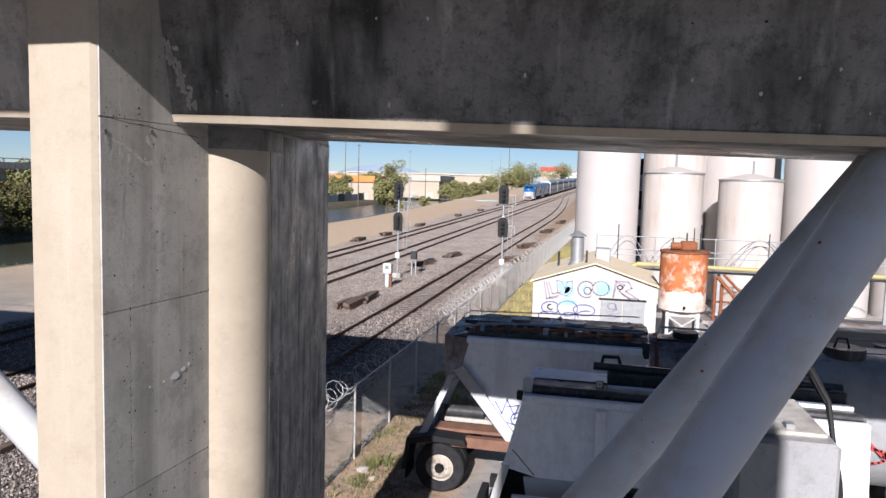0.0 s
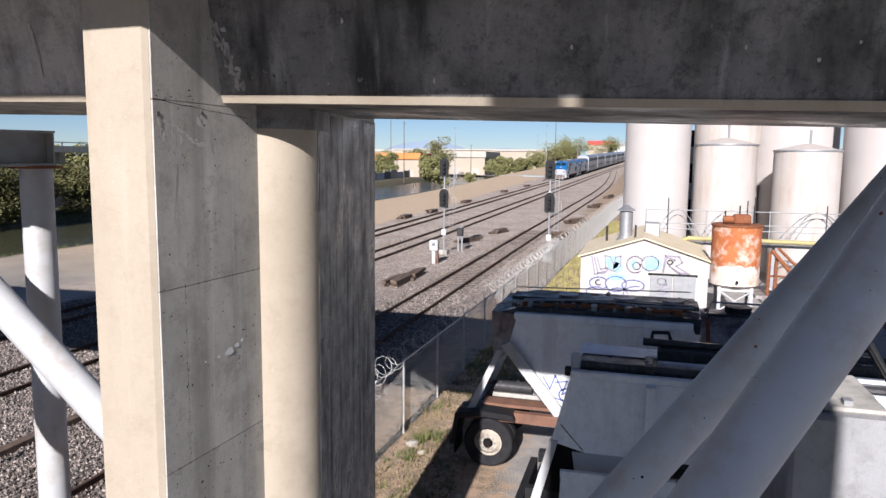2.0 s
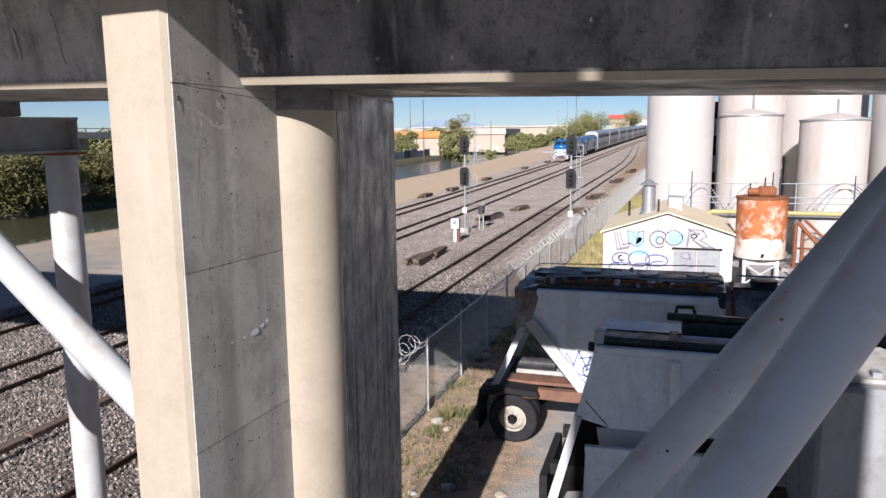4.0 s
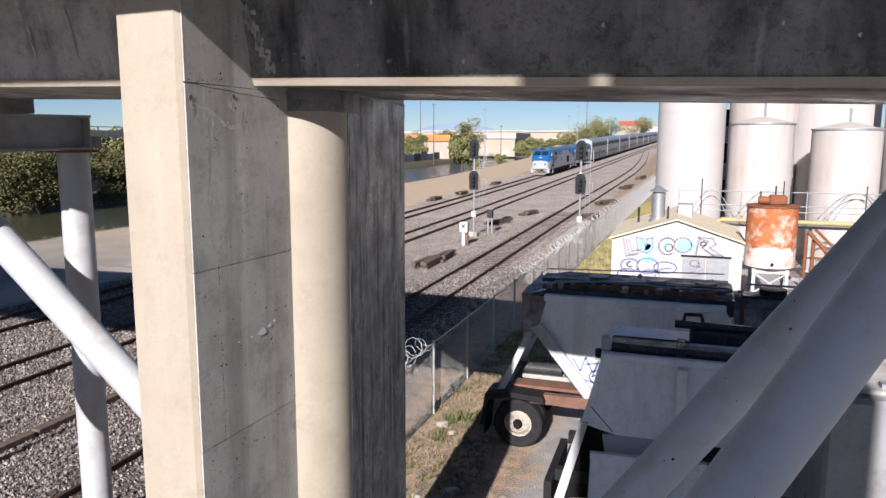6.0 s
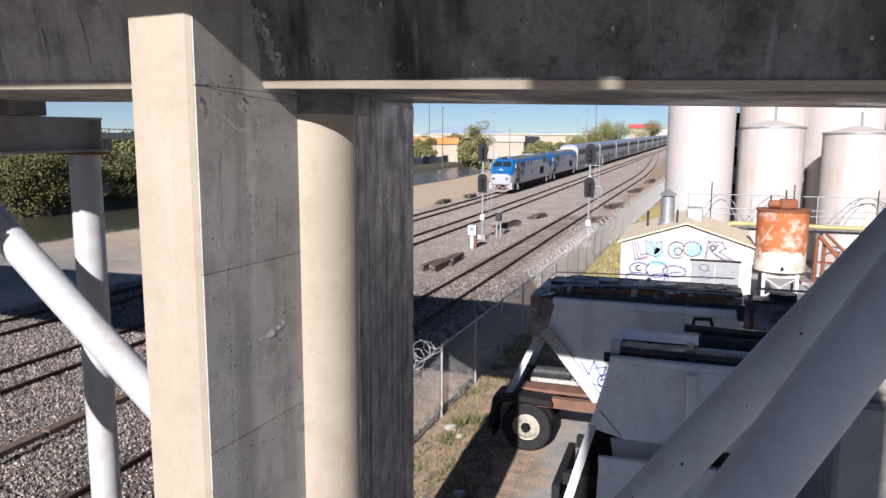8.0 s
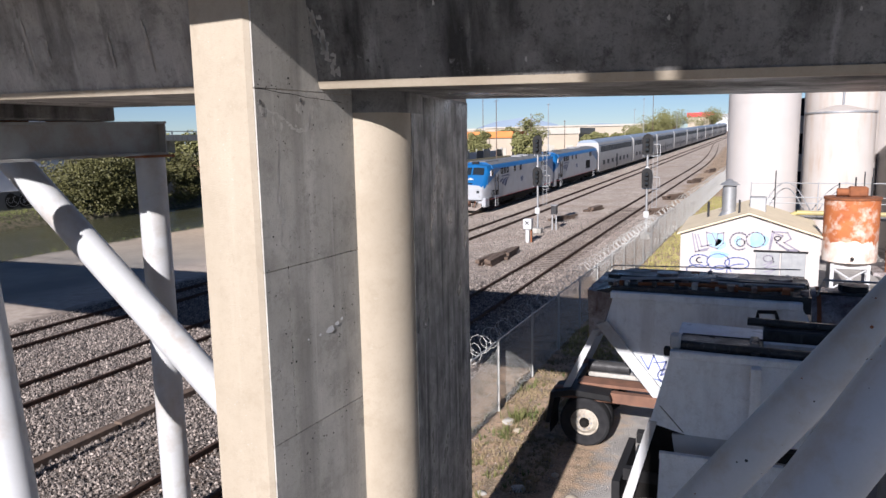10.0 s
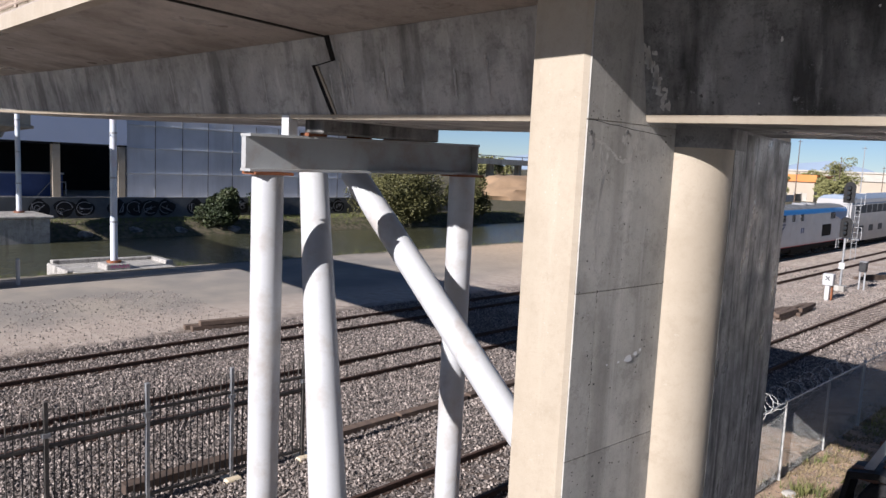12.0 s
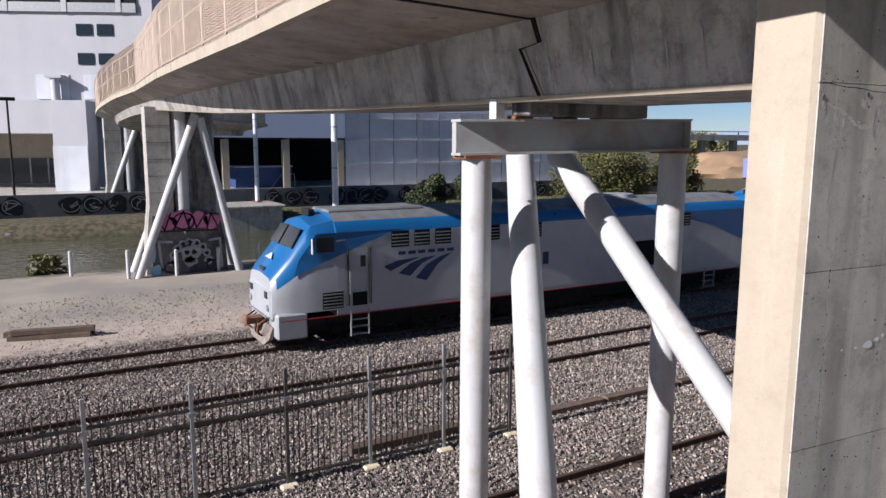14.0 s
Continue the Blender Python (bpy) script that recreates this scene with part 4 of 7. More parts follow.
        for k in range(6):
            part("name_bar", boxed((s * 1.5, 4.3 + 0.36 * k, 2.72), (s * 1.513, 4.56 + 0.36 * k, 2.83)), LNAVY, t, "navy block of lettering")
        # number panel as two bars
        for k in range(2):
            part("number_bar", boxed((s * 1.5, 9.7 + 0.4 * k, 1.95), (s * 1.513, 9.95 + 0.4 * k, 2.4)), LNAVY, t)
        part("sill_stripe", boxed((s * 1.49, 0.4, 0.95), (s * 1.504, L, 0.98)), RED_ST, t)
        part("side_sill", boxed((s * 1.35, 1.3, 0.7), (s * 1.48, L - 0.3, 0.95)), UNDER, t)
        # steps
        for y in (2.65, 18.6):
            for k in range(3):
                part("step", boxed((s * 1.35, y, 0.28 + k * 0.24), (s * 1.52, y + 0.6, 0.31 + k * 0.24)), LGREY, t)
            for dy in (0, 0.6):
                part("step_rail", boxed((s * 1.47, y + dy - 0.02, 0.25), (s * 1.53, y + dy + 0.02, 1.1)), LGREY, t)
        part("corner_skirt", boxed((s * 0.55, 0.3, 0.38), (s * 1.46, 1.25, 1.16), bevel=0.05), LSILV, t, "pale corner skirt")
        part("windscreen", plate(bmesh.new(), [(s * 0.08, 0.86, 3.12), (s * 1.1, 0.92, 3.1), (s * 1.02, 1.26, 3.66), (s * 0.08, 1.22, 3.7)], 0.035, (0, -0.75, 0.65)), DGLASS, t, smooth=False)
        part("ditch_light", rodded((s * 0.95, 0.2, 1.32), (s * 0.95, 0.13, 1.32), 0.11, seg=12), GALV, t)
    part("headlight", boxed((-0.28, 0.26, 2.26), (0.28, 0.38, 2.46), bevel=0.03), DGLASS, t)
    part("class_light", boxed((-0.95, 0.13, 1.6), (-0.7, 0.2, 1.8)), DGLASS, t)
    part("class_light", boxed((0.7, 0.13, 1.6), (0.95, 0.2, 1.8)), DGLASS, t)
    part("nose_badge", plate(bmesh.new(), [(-0.35, 0.5, 2.7), (0.35, 0.5, 2.7), (0.0, 0.65, 2.86)], 0.02, (0, -0.7, 0.7)), WHITE_ST, t, "white chevron badge", smooth=False)
    # pilot, coupler and hoses
    bm = plate(bmesh.new(), [(-0.7, 0.06, 0.12), (0.7, 0.06, 0.12), (1.1, 0.12, 0.35), (1.1, 0.26, 0.72), (-1.1, 0.26, 0.72), (-1.1, 0.12, 0.35)], 0.12, (0, 1, 0))
    part("pilot", bm, PILOT, t, "scuffed brown-grey pilot plate", smooth=False)
    part("coupler", boxed((-0.15, -0.28, 0.66), (0.15, 0.3, 0.92), bevel=0.06), BROWN_B, t, "rusty coupler")
    part("coupler_jaw", boxed((-0.24, -0.36, 0.64), (0.2, -0.2, 0.94), bevel=0.06), BROWN_B, t)
    for k, x in enumerate((-0.7, -0.45, 0.42, 0.6, 0.78)):
        part("hose", pipe(bmesh.new(), [(x, 0.2, 0.9), (x, -0.06, 0.75), (x * 0.9, -0.08, 0.5), (x * 0.8, 0.05, 0.4)], 0.03, 6), RUST if k % 2 else UNDER, t)
    part("grab_iron", pipe(bmesh.new(), [(-1.1, 0.18, 1.05), (-1.1, 0.08, 1.05), (1.1, 0.08, 1.05), (1.1, 0.18, 1.05)], 0.02, 6), GALV, t)
    part("underframe", boxed((-1.25, 1.2, 0.45), (1.25, L - 0.6, 0.95)), UNDER, t)
    part("fuel_tank", boxed((-1.35, 8.2, 0.22), (1.35, 12.6, 0.9), bevel=0.15), UNDER, t)
    for yc in (3.6, 16.6):
        part("bogie_frame", boxed((-1.2, yc - 2.0, 0.38), (1.2, yc + 2.0, 0.72), bevel=0.05), UNDER, t)
        for dy in (-1.4, 1.4):
            part("axle", boxed((-1.3, yc + dy - 0.2, 0.35), (1.3, yc + dy + 0.2, 0.65), bevel=0.05), UNDER, t)
            for s in (-1, 1):
                part("wheel", rodded((s * 0.68, yc + dy, 0.5), (s * 0.82, yc + dy, 0.5), 0.5, seg=24), UNDER, t)
    part("roof_fan", rodded((0, 13.0, 4.1), (0, 13.0, 4.27), 0.6, seg=20), LGREY, t)
    part("roof_fan", rodded((0, 15.0, 4.1), (0, 15.0, 4.27), 0.6, seg=20), LGREY, t)
    part("roof_hatch", boxed((-0.75, 2.2, 4.06), (0.75, 5.6, 4.19), bevel=0.05), ROOF_G, t, "grey roof hatch")
    part("horn", boxed((-0.3, 1.7, 3.98), (0.3, 1.95, 4.2), bevel=0.04), BLACK, t)
    return t


def build_coach():
    L = 25.4
    t = thing("passenger_coach", "stainless double-deck passenger coach with a window band", "railway coach", group="passenger coaches")
    sec = [(1.42, 0.5), (1.55, 0.85), (1.55, 4.2), (1.42, 4.56), (0.9, 4.84), (0.001, 4.92)]
    part("body", loft(bmesh.new(), [ring(sec, y) for y in (0.35, L)]), CAR_ST, t)
    part("roof", loft(bmesh.new(), [ring([(1.44, 4.55), (0.92, 4.86), (0.001, 4.95)], y) for y in (0.33, L + 0.02)]), COACH_R, t)
    part("vestibule", boxed((-0.6, L, 2.6), (0.6, L + 0.5, 4.6)), UNDER, t)
    for s in (-1, 1):
        part("window_band", boxed((s * 1.545, 0.5, 4.08), (s * 1.556, L - 0.2, 4.2)), COACH_B, t, "thin blue stripe above the windows")
        for k in range(14):
            part("window", boxed((s * 1.55, 1.5 + k * 1.65, 3.2), (s * 1.566, 2.97 + k * 1.65, 4.0)), COACH_W, t)
        for k in range(7):
            part("window", boxed((s * 1.545, 3.0 + k * 2.9, 1.4), (s * 1.56, 4.3 + k * 2.9, 2.0)), COACH_W, t)
        part("door", boxed((s * 1.545, 12.2, 0.65), (s * 1.565, 13.2, 2.5)), COACH_W, t)
        for k in range(5):
            part("flute", boxed((s * 1.545, 0.5, 2.2 + k * 0.16), (s * 1.558, L - 0.2, 2.26 + k * 0.16)), CAR_ST, t)
    for yc in (3.2, L - 3.0):
        part("bogie_frame", boxed((-1.2, yc - 1.7, 0.25), (1.2, yc + 1.7, 0.6), bevel=0.05), UNDER, t)
        for dy in (-1.25, 1.25):
            for s in (-1, 1):
                part("wheel", rodded((s * 0.68, yc + dy, 0.45), (s * 0.82, yc + dy, 0.45), 0.45, seg=16), UNDER, t)
    part("skirt", boxed((-1.3, 6.0, 0.28), (1.3, L - 6, 0.6)), UNDER, t)
    return t


# ---- paint and writing on walls ----


def stroke(bm, pts, width, o, ux, uz, nrm, lift=0.006):
    """A painted line: flat ribbons through 2D points on the plane at o spanned by ux and uz."""
    o, ux, uz, nrm = Vector(o), Vector(ux), Vector(uz), Vector(nrm)
    for (a, b), (c, d) in zip(pts, pts[1:]):
        v = Vector((c - a, d - b))
        if v.length < 1e-5:
            continue
        v.normalize()
        p = Vector((-v.y, v.x)) * width / 2
        q = v * width * 0.4
        quad = [(a - q.x + p.x, b - q.y + p.y), (a - q.x - p.x, b - q.y - p.y), (c + q.x - p.x, d + q.y - p.y), (c + q.x + p.x, d + q.y + p.y)]
        bm.faces.new([bm.verts.new(o + ux * x + uz * y + nrm * lift) for x, y in quad])
    return bm


def blob(bm, cx, cy, rx, ry, o, ux, uz, nrm, lift=0.004, seg=18, wob=0.12):
    o, ux, uz, nrm = Vector(o), Vector(ux), Vector(uz), Vector(nrm)
    ring_ = []
    for i in range(seg):
        a = 2 * math.pi * i / seg
        k = 1 + wob * math.sin(3 * a + cx * 5) + wob * 0.5 * math.sin(5 * a + cy * 7)
        ring_.append(bm.verts.new(o + ux * (cx + rx * k * math.cos(a)) + uz * (cy + ry * k * math.sin(a)) + nrm * lift))
    bm.faces.new(ring_)
    return bm


def loop_pts(cx, cy, rx, ry, a0=0.0, a1=6.6, n=14):
    return [(cx + rx * math.cos(a0 + (a1 - a0) * i / n), cy + ry * math.sin(a0 + (a1 - a0) * i / n)) for i in range(n + 1)]


def letters(text, size, material, m, parent, label=""):
    cu = bpy.data.curves.new("lettering", "FONT")
    cu.body, cu.size, cu.extrude = text, size, 0.003
    tmp = bpy.data.objects.new("lettering", cu)
    me = bpy.data.meshes.new_from_object(tmp)
    bpy.data.objects.remove(tmp)
    me.materials.clear()
    me.materials.append(material)
    ob = new("lettering", me)
    ob.parent = parent
    ob.matrix_basis = m
    if label:
        tagged(ob, label)
    return ob


# ---- the yard beside the tracks ----
def fence_x(y):
    return -5.22 + max(0.0, y - 14) * 0.0225 + max(0.0, y - 45) * 0.012 + bend(y) * 0.6


def build_chain_fence():
    t = thing("chain_link_fence", "rusty chain-link fence topped with coiled razor wire beside the track", "fence", kind="structure")
    ys = [7.075 + 2.7 * i for i in range(42)]
    for y in ys:
        x = fence_x(y)
        part("post", rodded((x, y, rise(y) - 0.1), (x, y, rise(y) + 1.82), 0.032, seg=8), WIRE, t)
    bm = bmesh.new()
    for a, b in zip(ys, ys[1:]):
        rod(bm, (fence_x(a), a, rise(a) + 1.76), (fence_x(b), b, rise(b) + 1.76), 0.018, seg=6)
    part("top_rail", bm, GALV, t)
    co, fa = [], []

    def wire(p, q, w):
        k = len(co)
        d, e = Vector((0, w, 0)), Vector((w, 0, 0.3 * w))
        co.extend([p - d, p + d, p + e, q - d, q + d, q + e])
        fa.extend([(k, k + 1, k + 4, k + 3), (k + 1, k + 2, k + 5, k + 4), (k + 2, k, k + 3, k + 5)])
    y = 8.0
    while y < 118:
        step = 0.075 if y < 24 else 0.11 if y < 50 else 0.24
        w = 0.0036 if y < 24 else 0.006 if y < 50 else 0.014
        for s in (-1, 1):
            y2 = y + s * 1.0
            wire(Vector((fence_x(y), y, rise(y) + 0.03)), Vector((fence_x(y2), y2, rise(y2) + 1.74)), w)
        y += step
    me = bpy.data.meshes.new("wire_mesh")
    me.from_pydata([tuple(c) for c in co], [], fa)
    me.materials.append(WIRE)
    ob = new("wire_mesh", me)
    ob.parent = t
    tagged(ob, "woven wire fabric", kind="stuff")
    # razor coils
    bm = bmesh.new()
    y = 8.0
    prev = None
    rnd = random.Random(5)
    k = 0
    while y < 110:
        a = k * 0.55
        rr = 0.2 + 0.06 * math.sin(k * 0.31)
        p = Vector((fence_x(y) + rr * math.cos(a), y + rnd.uniform(-0.03, 0.03), rise(y) + 1.95 + rr * math.sin(a)))
        if prev is not None:
            rod(bm, prev, p, 0.006 if y < 30 else 0.012, seg=3, caps=False)
        prev = p
        y += 0.032 if y < 40 else 0.07
        k += 1
    part("razor_wire", bm, WIRE, t, "coils of razor wire")
    return t


def build_signal(x, y, h, label):
    t = thing("railway_signal", label, "railway signal", (x, y, 0), group="railway signals")
    part("base", boxed((-0.3, -0.3, -0.05), (0.3, 0.3, 0.35), bevel=0.03), CONC, t)
    part("mast", rodded((0, 0, 0.3), (0, 0, h - 0.9), 0.07, seg=12), GALV, t)
    part("number_plate", boxed((-0.16, -0.12, 1.35), (0.16, -0.09, 1.75)), WHITE_ST, t, "pale plate")
    plate_ob = part("diamond_plate", plate(bmesh.new(), [(0, -0.1, 4.15), (0.2, -0.1, 4.37), (0, -0.1, 4.6), (-0.2, -0.1, 4.37)], -0.02, (0, 1, 0)), WHITE_ST, t, "white diamond plate", smooth=False)
    for z in (h - 2.75, h - 0.65):
        head = part("signal_head", boxed((-0.17, -0.12, z - 0.5), (0.17, 0.2, z + 0.5), bevel=0.07), BLACK, t, "black signal head with a rounded backboard")
        bm = bmesh.new()
        ring_ = [Vector((0.33 * math.cos(a), -0.13, z + 0.33 + 0.33 * math.sin(a))) for a in [math.pi * i / 10 for i in range(11)]]
        ring_ += [Vector((-0.31, -0.13, z - 0.6)), Vector((0.31, -0.13, z - 0.6))]
        plate(bm, ring_, 0.02, (0, 1, 0))
        part("backboard", bm, BLACK, head, smooth=False)
        for dz in (0.3, 0.02, -0.26):
            bm = bmesh.new()
            rod(bm, (0, -0.13, z + dz), (0, -0.34, z + dz - 0.02), 0.12, seg=14)
            part("hood", bm, BLACK, head)
            part("lens", rodded((0, -0.33, z + dz - 0.02), (0, -0.345, z + dz - 0.02), 0.085, seg=12), DGLASS, head)
        part("bracket", boxed((-0.05, -0.1, z - 0.1), (0.05, 0.3, z + 0.1)), GALV, t)
    # ladder behind and service platforms
    for dx in (0.3, 0.56):
        part("ladder_rail", rodded((dx, 0.25, 1.9), (dx, 0.25, h - 0.9), 0.018, seg=6), GALV, t)
    for k in range(int((h - 2.9) / 0.32)):
        part("rung", rodded((0.3, 0.25, 2.0 + k * 0.32), (0.56, 0.25, 2.0 + k * 0.32), 0.012, seg=5), GALV, t)
    for z in (h - 3.4, h - 1.35):
        part("platform", boxed((-0.35, 0.1, z - 0.03), (0.7, 0.5, z)), GALV, t)
        part("guard_rail", pipe(bmesh.new(), [(-0.35, 0.5, z), (-0.35, 0.5, z + 0.7), (0.7, 0.5, z + 0.7), (0.7, 0.5, z)], 0.02, 6), WHITE_ST, t)
    return t


def build_lineside():
    build_signal(-13.07, 46.9, 6.6, "tall black railway signal with two heads on a ladder mast")
    build_signal(-5.78, 46.0, 6.55, "railway signal with two black heads beside the fence")
    t = thing("marker_box", "white equipment box with a black cross on a post", "equipment box", (-12.43, 42.4, 0))
    part("post", boxed((-0.13, -0.13, -0.1), (0.1, 0.13, 0.95), bevel=0.02), WHITE_ST, t)
    part("rear_post", boxed((0.14, 0.05, -0.1), (0.22, 0.2, 0.95)), RUST, t)
    b = part("box", boxed((-0.27, -0.22, 0.85), (0.27, 0.22, 1.5), bevel=0.03), WHITE_ST, t)
    bm = bmesh.new()
    for pts in ([(-0.1, -0.1), (0.1, 0.1)], [(-0.1, 0.1), (0.1, -0.1)]):
        stroke(bm, pts, 0.05, (0, -0.222, 1.25), (1, 0, 0), (0, 0, 1), (0, -1, 0))
    part("cross_mark", bm, BLACK, b)
    t = thing("relay_case", "grey relay case on a frame beside the signal", "equipment box", (-12.35, 48.6, 0))
    for dx in (-0.14, 0.14):
        part("leg", boxed((dx - 0.04, -0.04, -0.1), (dx + 0.04, 0.04, 1.6)), GALV, t)
    part("case", boxed((-0.2, -0.2, 1.15), (0.2, 0.2, 1.75), bevel=0.03), TRAIL_D, t)
    part("lid", boxed((-0.23, -0.23, 1.75), (0.23, 0.23, 1.8)), LGREY, t)
    piles = [(-12.25, 34.9, 3, 6, 90), (-12.2, 37.2, 3, 5, 93), (-12.46, 61.6, 3, 5, 80), (-13.4, 54.4, 2, 3, 60), (-24.81, 71.5, 3, 6, 90), (-24.2, 79, 3, 6, 88), (-24.45, 94, 3, 6, 90), (-24.5, 117.7, 3, 6, 90),
             (-24.2, 135.5, 3, 6, 90), (-24.7, 158.7, 3, 6, 90), (-7.1, 72.3, 3, 7, 60), (-7.2, 91.6, 3, 7, 70), (-6.9, 109.3, 3, 7, 75), (-6.6, 60.0, 2, 5, 40), (-24.6, 12.6, 2, 3, 78), (-26.9, -1.0, 3, 4, 75), (-13.8, 20.3, 2, 3, 60)]
    proto = mesh_of("timber", boxed((-1.25, -0.115, 0), (1.25, 0.115, 0.18), bevel=0.015), WOOD)
    rnd = random.Random(11)
    for x, y, rows, n, rz in piles:
        t = thing("timber_pile", "pile of old dark sleepers lying on the gravel", "timber pile", (x + bend(y), y, rise(y)), rz, "timber piles")
        for k in range(n):
            o = new("timber", proto)
            o.parent = t
            o.matrix_basis = pose(rnd.uniform(-0.35, 0.35), (k % rows) * 0.27 - rows * 0.12, 0.0 + 0.182 * (k // rows), 0, 0, rnd.uniform(-4, 4))
    # long rail-side timbers at the shadowed ballast edge
    t = thing("timber_kerb", "long row of timbers holding back the ballast", "timber", (-13.1, 0, 0))
    for k in range(6):
        part("timber", boxed((-0.12, 8.5 + 2.6 * k, -0.02), (0.12, 11.0 + 2.6 * k, 0.16), bevel=0.01), WOOD, t)


def build_silos():
    def silo(x, y, r, h, label, cone, material, bands=()):
        t = thing("silo", label, "silo", (x, y, 0), group="silos")
        part("shell", rodded((0, 0, -0.1), (0, 0, h), r, seg=56), material, t)
        bm = rod(bmesh.new(), (0, 0, h), (0, 0, h + cone), r + 0.04, 0.25, seg=48)
        part("roof", bm, material, t)
        bm = bmesh.new()
        rod(bm, (0, 0, h - 0.06), (0, 0, h + 0.02), r + 0.05, seg=56)
        part("rim", bm, GALV if cone > 0.2 else material, t)
        for z in bands:
            part("weld_band", rodded((0, 0, z), (0, 0, z + 0.05), r + 0.008, seg=56), material, t)
        part("vent_pipe", rodded((0.1, 0, h + cone - 0.1), (0.1, 0, h + cone + 0.7), 0.06, seg=8), GALV, t)
        return t
    silo(0.66, 41.0, 1.72, 19, "tall smooth white steel silo", 0.6, SILO, (4, 8, 12, 16))
    silo(4.22, 41.4, 1.6, 7.45, "short white silo with rust streaks and a shallow cone roof", 0.35, SILO_S, (2.5, 5.0))
    silo(8.2, 41.2, 1.62, 7.15, "short white silo with rust runs and a shallow cone roof", 0.35, SILO_S, (2.5, 5.0))
    silo(4.75, 46.4, 1.9, 19, "tall cream silo with yellow streaks", 0.6, SILO_S, (5, 10, 15))
    silo(8.6, 46.8, 2.3, 19, "tall cream silo behind the short ones", 0.6, SILO, (5, 10, 15))
    silo(12.6, 43.0, 2.3, 19, "wide tall white silo", 0.6, SILO, (5, 10, 15))
    silo(17.2, 42.5, 2.2, 19, "tall plain white steel silo", 0.6, SILO, (5, 10, 15))
    t = thing("plant_building", "dark narrow plant building between the silos", "building", (2.95, 52.0, 0))
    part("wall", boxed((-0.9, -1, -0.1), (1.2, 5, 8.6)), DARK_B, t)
    for z in (1.5, 4.0, 6.4):
        part("window", boxed((-0.3, -1.04, z), (0.5, -1.0, z + 1.1)), GALV, t)
    # arched pipework and guard rails in front of the silos
    t = thing("pipe_rack", "arched pipes, guard rails and a yellow pipe before the silos", "pipework", (0, 33.5, 0))
    for z in (3.5, 3.75, 4.35):
        part("guard_rail", rodded((0.2, 0, z), (16, 0, z), 0.022, seg=6), GALV, t)
    for k in range(7):
        part("rail_post", rodded((0.2 + k * 2.6, 0, 2.9), (0.2 + k * 2.6, 0, 4.4), 0.024, seg=6), GALV, t)
    part("walkway", boxed((0.2, -0.1, 2.82), (16, 1.2, 2.92)), GALV, t)
    for x0, w in ((0.6, 2.0), (2.6, 2.6), (5.9, 3.0), (6.3, 2.2), (9.6, 2.6)):
        for o in (0, 0.25):
            pts = [(x0 + o + (w - 2 * o) * i / 12, 0.6, 3.1 + (1.25 - o) * math.sin(math.pi * i / 12)) for i in range(13)]
            part("arched_pipe", pipe(bmesh.new(), pts, 0.026, 6), GALV, t)
    part("yellow_pipe", rodded((2.0, -0.5, 3.15), (16, -0.5, 3.05), 0.1, seg=10), YPIPE, t)
    part("yellow_pipe", pipe(bmesh.new(), [(2.0, -0.5, 3.15), (1.7, -0.5, 3.0), (1.65, -0.4, 2.2)], 0.1, 10), YPIPE, t)
    for x, z in ((1.15, 4.9), (4.45, 4.85), (4.75, 5.0), (7.6, 4.7), (10.4, 4.9)):
        part("standpipe", rodded((x, -0.2, 2.8), (x, -0.2, z), 0.024, seg=6), TRAIL_D, t)
    for k in range(7):
        part("support_leg", boxed((1.0 + 2.3 * k, 0.2, -0.1), (1.12 + 2.3 * k, 0.32, 2.85)), GALV, t)


